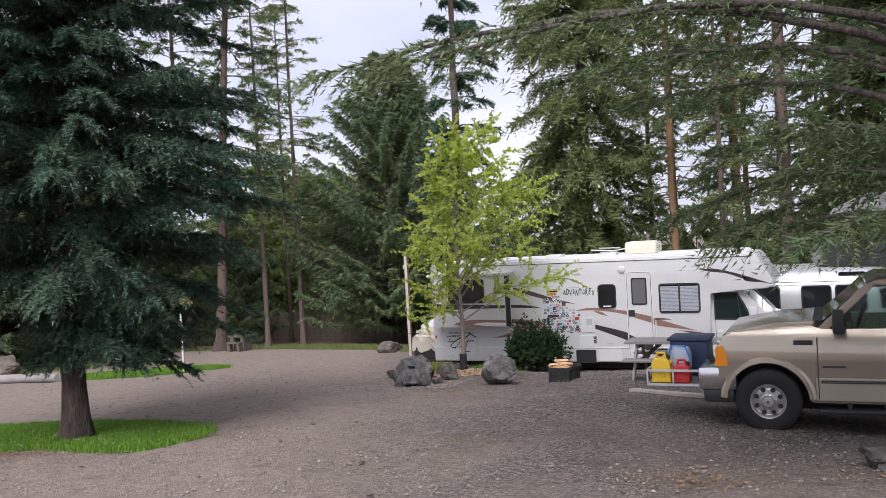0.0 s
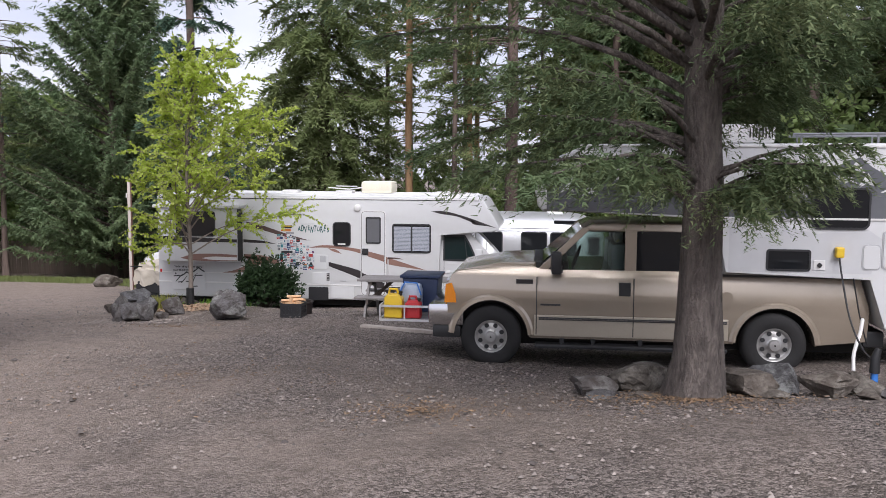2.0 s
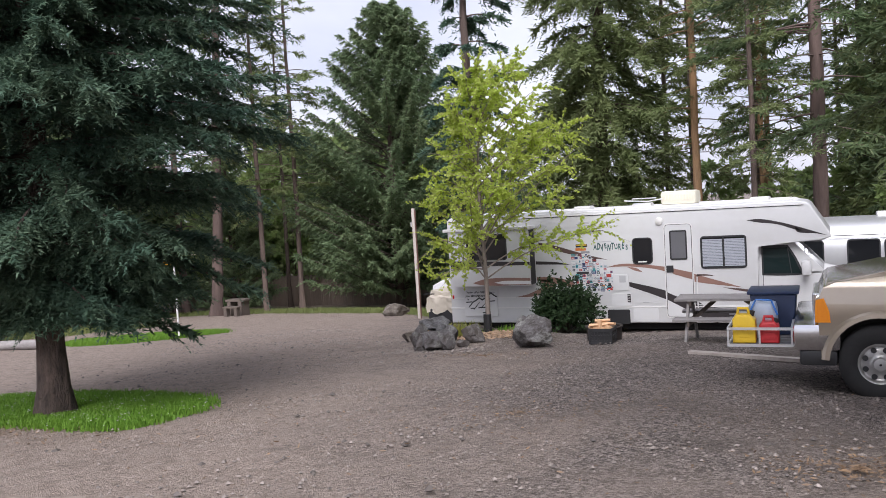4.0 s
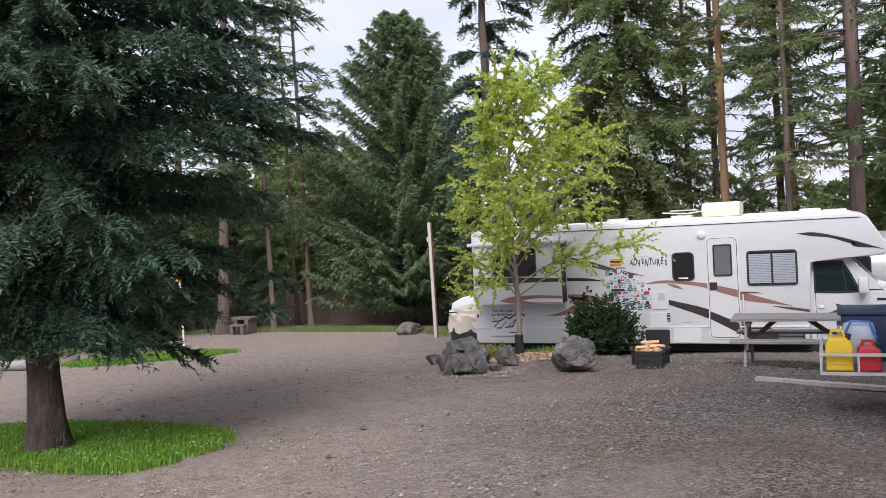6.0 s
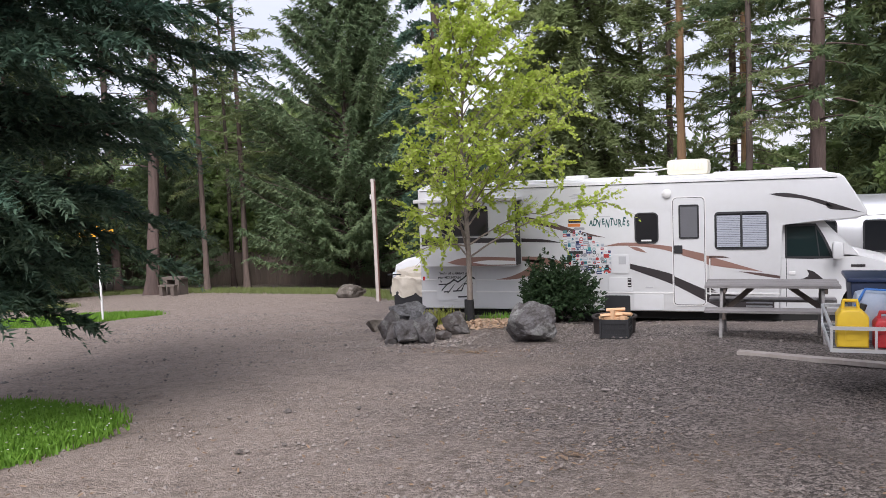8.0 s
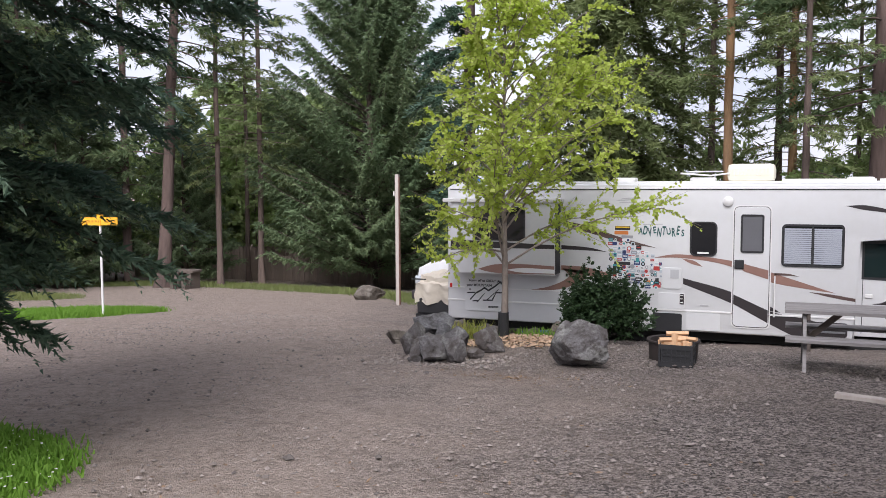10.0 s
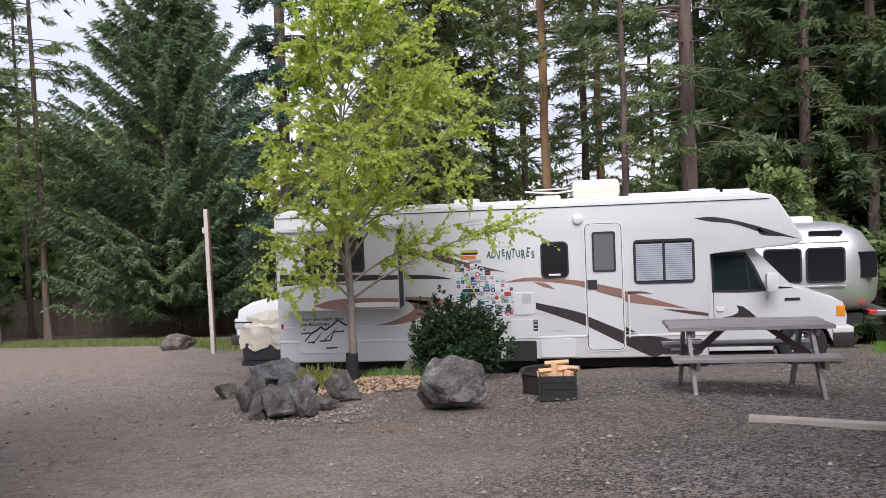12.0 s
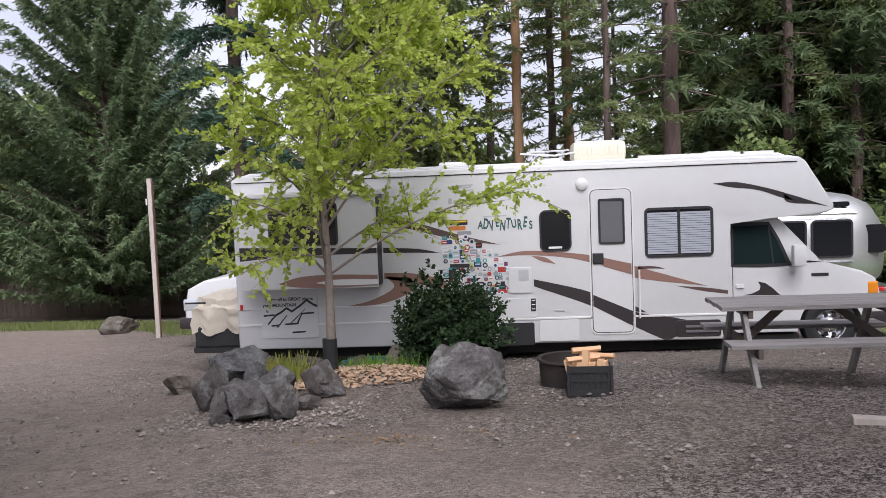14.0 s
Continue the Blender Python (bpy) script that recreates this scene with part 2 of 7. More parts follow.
NEEDLES = leaf_material("dark_needles", (0.048, 0.088, 0.058), (0.13, 0.19, 0.12), (0.068, 0.13, 0.093), 0.33, 0.7)
NEEDLES_R = leaf_material("olive_needles", (0.1, 0.145, 0.07), (0.23, 0.265, 0.13), (0.14, 0.2, 0.1), 0.4, 0.8)
NEEDLES_FAR = leaf_material("forest_needles", (0.09, 0.14, 0.068), (0.2, 0.25, 0.12), (0.125, 0.185, 0.085), 0.5, 0.25)
# brighter copy of the forest needles, with light put into the colour
NEEDLES_LIT = leaf_material("lit_forest_needles", (0.16, 0.2, 0.085), (0.27, 0.31, 0.14), (0.19, 0.24, 0.1), 0.5, 0.3)
BROADLEAF = leaf_material("woodland_leaves", (0.22, 0.31, 0.11), (0.36, 0.43, 0.18), (0.27, 0.37, 0.14), 0.55, 0.3)
FIR_NEEDLES = leaf_material("fir_needles", (0.115, 0.17, 0.09), (0.27, 0.33, 0.175), (0.16, 0.23, 0.12), 0.5, 0.3)
SPRING = leaf_material("spring_leaves", (0.36, 0.46, 0.065), (0.62, 0.68, 0.2), (0.46, 0.56, 0.1), 0.58, 1.2)
SHRUB = leaf_material("shrub_leaves", (0.018, 0.04, 0.016), (0.045, 0.08, 0.03), (0.03, 0.058, 0.022), 0.15, 3.0)
GRASS = leaf_material("grass_blades", (0.11, 0.23, 0.025), (0.19, 0.34, 0.05), (0.15, 0.28, 0.035), 0.4, 1.2)
VERGE = leaf_material("dull_verge_grass", (0.12, 0.16, 0.05), (0.2, 0.22, 0.09), (0.16, 0.19, 0.06), 0.3, 0.6)
TURF = material("turf", (0.1, 0.2, 0.03), 0.95, dark=(0.07, 0.11, 0.03), big=2, fine=30, bump=0.02)


# ---- building helpers ----
def part(name, bm, mat, parent=None, label="", smooth=False):
    me = bpy.data.meshes.new(name)
    bmesh.ops.recalc_face_normals(bm, faces=bm.faces)
    bm.to_mesh(me)
    bm.free()
    me.materials.append(mat)
    if smooth:
        me.shade_smooth()
        me.set_sharp_from_angle(angle=radians(38))
    ob = new(name, me)
    if parent:
        ob.parent = parent
    return tagged(ob, label)


def base(name, m, label, category, group=""):
    ob = new(name)
    ob.empty_display_size = 0.2
    ob.matrix_basis = m
    return tagged(ob, label, category, group)


def box(bm, x0, x1, y0, y1, z0, z1, bevel=0.0):
    r = bmesh.ops.create_cube(bm, size=1.0)
    for v in r["verts"]:
        v.co = Vector(((x0 + x1) / 2 + v.co.x * (x1 - x0), (y0 + y1) / 2 + v.co.y * (y1 - y0), (z0 + z1) / 2 + v.co.z * (z1 - z0)))
    if bevel:
        edges = list({e for v in r["verts"] for e in v.link_edges})
        bmesh.ops.bevel(bm, geom=edges, offset=bevel, segments=2, affect="EDGES", profile=0.6, clamp_overlap=True)
    return bm


def rod(bm, points, radii, sides=8):
    """A round bar along points; radii: one, or one for each point."""
    pts = [Vector(p) for p in points]
    radii = radii if isinstance(radii, (list, tuple)) else [radii] * len(pts)
    rings = []
    side = None
    for i, p in enumerate(pts):
        d = (pts[min(i + 1, len(pts) - 1)] - pts[max(i - 1, 0)]).normalized()
        if side is None:
            side = d.orthogonal().normalized()
        side = (side - d * side.dot(d)).normalized()
        other = d.cross(side)
        rings.append([bm.verts.new(p + float(radii[i]) * (math.cos(a) * side + math.sin(a) * other)) for a in (2 * math.pi * k / sides for k in range(sides))])
    for a, b in zip(rings, rings[1:]):
        for k in range(sides):
            bm.faces.new((a[k], a[(k + 1) % sides], b[(k + 1) % sides], b[k]))
    bm.faces.new(rings[0][::-1])
    bm.faces.new(rings[-1])
    return bm


def beam(bm, a, b, w, h):
    """A squared timber from a to b."""
    a, b = Vector(a), Vector(b)
    d = (b - a).normalized()
    s = d.cross(Vector((0, 0, 1)))
    s = s.normalized() if s.length > 0.01 else Vector((1, 0, 0))
    u = s.cross(d)
    vs = [bm.verts.new(p + s * w / 2 * i + u * h / 2 * j) for p in (a, b) for i, j in ((-1, -1), (1, -1), (1, 1), (-1, 1))]
    for f in ((3, 2, 1, 0), (4, 5, 6, 7), (0, 1, 5, 4), (1, 2, 6, 5), (2, 3, 7, 6), (3, 0, 4, 7)):
        bm.faces.new([vs[i] for i in f])
    return bm


def slab(bm, outline, y0, y1, bevel=0.0):
    """An outline in x and z pulled from y0 to y1."""
    front = [bm.verts.new((x, y0, z)) for x, z in outline]
    back = [bm.verts.new((x, y1, z)) for x, z in outline]
    n = len(outline)
    faces = [bm.faces.new(front), bm.faces.new(back[::-1])]
    for i in range(n):
        faces.append(bm.faces.new((front[i], back[i], back[(i + 1) % n], front[(i + 1) % n])))
    if bevel:
        edges = [e for f in faces[:2] for e in f.edges]
        bmesh.ops.bevel(bm, geom=edges, offset=bevel, segments=3, affect="EDGES", profile=0.5, clamp_overlap=True)
    return bm


def rounded(x0, x1, z0, z1, r, n=4):
    """The outline of a rectangle with round corners."""
    out = []
    for cx, cz, a0 in ((x1 - r, z1 - r, 0), (x0 + r, z1 - r, 90), (x0 + r, z0 + r, 180), (x1 - r, z0 + r, 270)):
        for k in range(n + 1):
            a = radians(a0 + 90 * k / n)
            out.append((cx + r * math.cos(a), cz + r * math.sin(a)))
    return out


def smooth_line(points, n=8):
    """A Catmull-Rom curve through points in a plane."""
    p = [Vector(q) for q in points]
    p = [2 * p[0] - p[1], *p, 2 * p[-1] - p[-2]]
    out = []
    for i in range(1, len(p) - 2):
        for k in range(n):
            t = k / n
            out.append(0.5 * (2 * p[i] + (p[i + 1] - p[i - 1]) * t + (2 * p[i - 1] - 5 * p[i] + 4 * p[i + 1] - p[i + 2]) * t * t + (3 * p[i] - p[i - 1] - 3 * p[i + 1] + p[i + 2]) * t ** 3))
    return [tuple(q) for q in out] + [tuple(p[-2])]


def lettering(name, text, size, m, mat, parent, label=""):
    """Raised letters in the built-in font, turned into a mesh."""
    cu = bpy.data.curves.new(name, "FONT")
    cu.body, cu.size, cu.extrude, cu.offset = text, size, 0.001, size * 0.03
    cu.align_x, cu.align_y = "CENTER", "CENTER"
    tmp = new(name + "_tmp", cu)
    me = bpy.data.meshes.new_from_object(tmp.evaluated_get(bpy.context.evaluated_depsgraph_get()))
    bpy.data.objects.remove(tmp)
    bpy.data.curves.remove(cu)
    me.materials.clear()
    me.materials.append(mat)
    ob = new(name, me)
    ob.parent = parent
    ob.matrix_basis = m
    return tagged(ob, label)


def quads_mesh(name, verts, mat):
    """A mesh of loose leaves from an array n x corners x 3."""
    n, k = verts.shape[:2]
    me = bpy.data.meshes.new(name)
    me.vertices.add(k * n)
    me.vertices.foreach_set("co", np.ascontiguousarray(verts, np.float32).ravel())
    me.loops.add(k * n)
    me.loops.foreach_set("vertex_index", np.arange(k * n, dtype=np.int32))
    me.polygons.add(n)
    me.polygons.foreach_set("loop_start", np.arange(0, k * n, k, dtype=np.int32))
    me.update(calc_edges=True)
    me.materials.append(mat)
    return me


def unit(v):
    return v / np.maximum(np.linalg.norm(v, axis=-1, keepdims=True), 1e-6)


def leaves_on(rng, start, way, length, count, leaf, width, spread=0.75, sag=0.25, flat=0.5, needle=False):
    """Leaves in pairs along twigs: arrays of the twigs' starts, ways and lengths."""
    n = len(start)
    t = (np.arange(count)[None, :] + rng.random((n, count))) / count
    sign = np.where(np.arange(count) % 2, 1.0, -1.0)[None, :, None]
    pos = start[:, None] + way[:, None] * (length[:, None] * t)[..., None]
    pos[..., 2] -= sag * (length[:, None] * t ** 2)
    up = unit(np.array([0, 0, 1.0]) + flat * rng.normal(size=(n, count, 3)))
    side = unit(np.cross(way[:, None] + 0 * up, up))
    ld = unit(way[:, None] + spread * sign * side + 0.35 * rng.normal(size=(n, count, 3)) + np.array([0, 0, -0.25]))
    across = unit(np.cross(ld, up))
    ln = leaf * (0.6 + 0.7 * rng.random((n, count, 1))) * (1.05 - 0.4 * t[..., None])
    if needle:
        w = across * width * ln / leaf
        return np.stack([pos - w, pos + w, pos + ld * ln], axis=2).reshape(-1, 3, 3)
    mid = pos + ld * ln * 0.45
    quad = np.stack([pos, mid + across * width * ln / leaf, pos + ld * ln, mid - across * width * ln / leaf], axis=2)
    return quad.reshape(-1, 4, 3)


def trunk_mesh(name, mat, h, r, rng, lean=(0, 0), flare=1.35, sides=14, start=-0.3):
    bm = bmesh.new()
    n = max(10, int(h * 1.5))
    rings = []
    wob = rng.normal(size=(n + 1, 2)).cumsum(0) * 0.012 * r / 0.2
    for i in range(n + 1):
        s = i / n
        z = start + (h - start) * s ** 1.3
        rr = r * max(0.02, (1 - max(z, 0) / h)) ** 0.8 * (1 + (flare - 1) * math.exp(-max(z, 0) / 0.35))
        ring = []
        for k in range(sides):
            a = 2 * math.pi * k / sides
            q = rr * (1 + 0.07 * math.sin(3 * a + i * 0.3) + 0.05 * rng.normal() + (0.13 * math.sin(5 * a) if z < 0.3 else 0))
            ring.append(bm.verts.new((lean[0] * z + wob[i, 0] + q * math.cos(a), lean[1] * z + wob[i, 1] + q * math.sin(a), z)))
        rings.append(ring)
    for a, b in zip(rings, rings[1:]):
        for k in range(sides):
            bm.faces.new((a[k], a[(k + 1) % sides], b[(k + 1) % sides], b[k]))
    bm.faces.new(rings[-1])
    me = bpy.data.meshes.new(name)
    bm.to_mesh(me)
    bm.free()
    me.shade_smooth()
    me.materials.append(mat)
    return me


def conifer(seed, h, radius, clear, trunk_r, boughs, twigs, per_twig, leaf, width, twig_len, shape=0.8, rise=0.15, droop=0.35,
            bark=None, needles=None, lean=(0, 0), tuft=0.0, whorl=0.0, ragged=0.3, limb_r=0.03, inner=0.15, aim=None, sag=0.4, flat=0.75, power=1.25):
    """Trunk, limbs and crown of a conifer: boughs all round the trunk, each with twigs on both sides."""
    rng = np.random.default_rng(seed)
    trunk = trunk_mesh("trunk", bark, h, trunk_r, rng, lean, 1.5)
    z0 = clear + (h * 0.985 - clear) * rng.random(boughs) ** power
    if whorl:
        z0 = np.minimum(np.round(z0 / whorl) * whorl + 0.05 * rng.normal(size=boughs), h * 0.985)
    f = (h - z0) / (h - clear)
    ang = rng.random(boughs) * 2 * np.pi
    length = radius * np.minimum(1.0, f ** shape * 1.05 + 0.03) * (1 - ragged * rng.random(boughs)) * np.where(f > 0.93, 0.8, 1.0)
    if aim is not None:
        length *= aim(ang, z0)
    up = rise + 0.5 * (1 - f) + 0.12 * rng.normal(size=boughs)
    out = np.stack([np.cos(ang), np.sin(ang), 0 * ang], -1)
    bm = bmesh.new()
    starts, ways, lens = [], [], []
    for i in range(boughs):
        L = length[i]
        root = np.array([lean[0] * z0[i], lean[1] * z0[i], z0[i]])
        bend = rng.normal() * 0.12
        side = np.array([-out[i, 1], out[i, 0], 0])

        def at(s):
            s = np.asarray(s)[:, None]
            return root + out[i] * L * s + side * bend * L * s ** 2 + np.array([0, 0, 1.0]) * L * (up[i] * s - droop * s ** 2 + 0.12 * s ** 4)
        if limb_r and L > 0.5:
            rod(bm, [Vector(q) for q in at(np.linspace(0, 0.92, 6))], [limb_r * (L / radius) ** 0.6 * (1 - 0.85 * k / 5) + 0.004 for k in range(6)], 5)
        m = max(4, int(twigs * (0.35 + 0.65 * L / radius)))
        s = inner + (1 - inner) * ((np.arange(m) + rng.random(m)) / m) ** 0.85
        if tuft:
            s = np.maximum(s, 1 - tuft * rng.random(m) ** 0.5)
        p = at(s)
        sg = np.where(np.arange(m) % 2, 1.0, -1.0)[:, None]
        w = unit(out[i] * (0.6 + 0.6 * s[:, None]) + side * sg * (1.1 - 0.65 * s[:, None]) + 0.16 * rng.normal(size=(m, 3)) + np.array([0, 0, -0.12]))
        starts.append(p + 0.02 * rng.normal(size=(m, 3)))
        ways.append(w)
        lens.append(twig_len * (0.45 + 0.75 * rng.random(m)) * (1.1 - 0.55 * s) * (0.55 + 0.45 * L / radius))
    limbs = bpy.data.meshes.new("branching")
    bm.to_mesh(limbs)
    bm.free()
    limbs.shade_smooth()
    limbs.materials.append(bark)
    quads = leaves_on(rng, np.concatenate(starts), np.concatenate(ways), np.concatenate(lens), per_twig, leaf, width, sag=sag, flat=flat, needle=True)
    return trunk, limbs, quads_mesh("crown", quads, needles)


def tree(name, meshes, m, label, category="tree", group=""):
    root = base(name, m, label, category, group)
    for me in meshes:
        ob = new(me.name.split(".")[0], me)
        ob.parent = root
        if ob.name.split(".")[0] != "trunk":
            tagged(ob, kind="stuff")
    return root


# ---- ground ----
BUMPS = ((3.2, 8.9, -0.23, 2.3), (-5.3, 15.2, 0.2, 1.1), (-1.9, 13.3, 0.1, 1.3), (3.3, 5.1, 0.06, 1.4), (-6.8, 18.6, -0.14, 2.2))


def ground_z(x, y):
    """The height of the ground, which falls gently from the camera to the fence."""
    x, y = np.clip(x, -34, 26), np.clip(y, -14, 46)
    z = 0.9985 + 0.0471 * x - 0.0655 * y - 0.001177 * y * y - 0.002534 * x * y - 0.001191 * x * x
    for bx, by, amp, sig in BUMPS:
        z = z + amp * np.exp(-((x - bx) ** 2 + (y - by) ** 2) / (2 * sig * sig))
    return z


def gz(x, y):
    return float(ground_z(np.float64(x), np.float64(y)))


def build_ground():
    near_x, near_y = np.arange(-18, 12.01, 0.16), np.arange(-9, 24.01, 0.16)
    step = np.array([0.5 * 1.16 ** k for k in range(36)]).cumsum()
    xs = np.concatenate([near_x[0] - step[::-1], near_x, near_x[-1] + step])
    ys = np.concatenate([near_y[0] - step[::-1], near_y, near_y[-1] + step])
    gx, gy = np.meshgrid(xs, ys)
    z = ground_z(gx, gy)
    rng = np.random.default_rng(5)
    rough = np.zeros_like(z)
    for freq, amp in ((0.7, 0.012), (1.9, 0.007), (4.3, 0.004)):
        for _ in range(5):
            a = rng.random() * 6.28
            rough += amp * 0.6 * np.sin(freq * 2 * (gx * np.cos(a) + gy * np.sin(a)) + rng.random() * 6.28)
    z = z + rough
    nx, ny = len(xs), len(ys)
    idx = np.arange(nx * ny).reshape(ny, nx)
    faces = np.stack([idx[:-1, :-1], idx[:-1, 1:], idx[1:, 1:], idx[1:, :-1]], -1).reshape(-1, 4)
    me = bpy.data.meshes.new("ground")
    me.vertices.add(nx * ny)
    me.vertices.foreach_set("co", np.stack([gx, gy, z], -1).astype(np.float32).ravel())
    me.loops.add(faces.size)
    me.loops.foreach_set("vertex_index", faces.astype(np.int32).ravel())
    me.polygons.add(len(faces))
    me.polygons.foreach_set("loop_start", np.arange(0, faces.size, 4, dtype=np.int32))
    me.update(calc_edges=True)
    me.shade_smooth()
    me.materials.append(GRAVEL)
    return tagged(new("ground", me), "grey-brown gravel yard sloping gently away", "ground", kind="structure")


build_ground()


# ---- vehicles ----
PLACED = {}


def root_at(name, x, y, z, label, category, group=""):
    ob = base(name, pose(x, y, z), label, category, group)
    PLACED[ob] = Vector((x, y, z))
    return ob


def wpart(name, bm, mat, parent, label="", smooth=False):
    """A part given in world places, under a thing or a part of one."""
    off = PLACED[parent]
    bmesh.ops.translate(bm, verts=bm.verts, vec=-off)
    ob = part(name, bm, mat, parent, label, smooth)
    PLACED[ob] = off
    return ob


def decal(name, outline, y, mat, parent, thick=0.003, label=""):
    return wpart(name, slab(bmesh.new(), outline, y - thick, y + 0.002), mat, parent, label)


def swoosh(upper, lower):
    return smooth_line(upper, 6) + smooth_line(lower, 6)[::-1][0 if upper[-1] != lower[-1] else 1:]


def wheel(parent, x, y, z, r, width, rim_r, rim_mat, face=-1):
    """A wheel with its outer face towards face * y."""
    turn = lambda bm: bmesh.ops.translate(bm, verts=bm.verts, vec=(x, y, z))
    bm = bmesh.new()
    prof = [(rim_r, 0.0), (rim_r + 0.02, -0.012), (r * 0.8, -0.02), (r * 0.95, 0.0), (r, 0.03), (r, width - 0.03), (r * 0.95, width), (rim_r, width)]
    n = 40
    rings = [[bm.verts.new((q * math.cos(a), -face * d, q * math.sin(a))) for a in (2 * math.pi * k / n for k in range(n))] for q, d in prof]
    for a, b in zip(rings, rings[1:]):
        for k in range(n):
            bm.faces.new((a[k], a[(k + 1) % n], b[(k + 1) % n], b[k]))
    turn(bm)
    hub = new("wheel")
    hub.parent = parent
    PLACED[hub] = PLACED[parent]
    wpart("tyre", bm, RUBBER, hub, smooth=True)
    bm = bmesh.new()
    prof = [(rim_r, 0.0), (rim_r - 0.015, 0.01), (rim_r * 0.86, 0.045), (rim_r * 0.8, 0.05), (rim_r * 0.55, 0.02), (rim_r * 0.5, 0.0), (rim_r * 0.36, -0.015), (rim_r * 0.3, -0.05), (0.012, -0.055)]
    rings = [[bm.verts.new((q * math.cos(a), -face * d, q * math.sin(a))) for a in (2 * math.pi * k / n for k in range(n))] for q, d in prof]
    for a, b in zip(rings, rings[1:]):
        for k in range(n):
            bm.faces.new((a[k], a[(k + 1) % n], b[(k + 1) % n], b[k]))
    turn(bm)
    wpart("rim", bm, rim_mat, hub, "steel rim with a domed hub", smooth=True)
    for k in range(8):
        a = 2 * math.pi * (k + 0.5) / 8
        c = Vector((x + rim_r * 0.7 * math.cos(a), y - face * 0.031, z + rim_r * 0.7 * math.sin(a)))
        wpart("rim_hole", rod(bmesh.new(), [c, c + Vector((0, face * 0.012, 0))], rim_r * 0.14, 10), BLACK, hub)
    return hub


def arc(cx, cz, r, a0, a1, n=10):
    return [(cx + r * math.cos(radians(a0 + (a1 - a0) * k / n)), cz + r * math.sin(radians(a0 + (a1 - a0) * k / n))) for k in range(n + 1)]


def framed_window(parent, name, x0, x1, z0, z1, y, pane_mat, r=0.07, rim=0.025, split=False, label=""):
    """A window in a vehicle's side at y: black frame, recessed pane, perhaps with a mullion and a blind."""
    bm = bmesh.new()
    o, i = rounded(x0, x1, z0, z1, r), rounded(x0 + rim, x1 - rim, z0 + rim, z1 - rim, max(r - rim, 0.01))
    n = len(o)
    vo, vi = [bm.verts.new((x, y - 0.014, z)) for x, z in o], [bm.verts.new((x, y - 0.014, z)) for x, z in i]
    vb, vc = [bm.verts.new((x, y + 0.002, z)) for x, z in o], [bm.verts.new((x, y + 0.002, z)) for x, z in i]
    for k in range(n):
        j = (k + 1) % n
        bm.faces.new((vo[k], vo[j], vi[j], vi[k]))
        bm.faces.new((vo[k], vb[k], vb[j], vo[j]))
        bm.faces.new((vi[k], vi[j], vc[j], vc[k]))
    if split:
        box(bm, (x0 + x1) / 2 - 0.014, (x0 + x1) / 2 + 0.014, y - 0.013, y, z0 + rim, z1 - rim)
    fr = wpart(name, bm, BLACK, parent, label)
    wpart("pane", slab(bmesh.new(), rounded(x0 + rim, x1 - rim, z0 + rim, z1 - rim, max(r - rim, 0.01)), y - 0.005, y - 0.003), pane_mat, fr)
    return fr


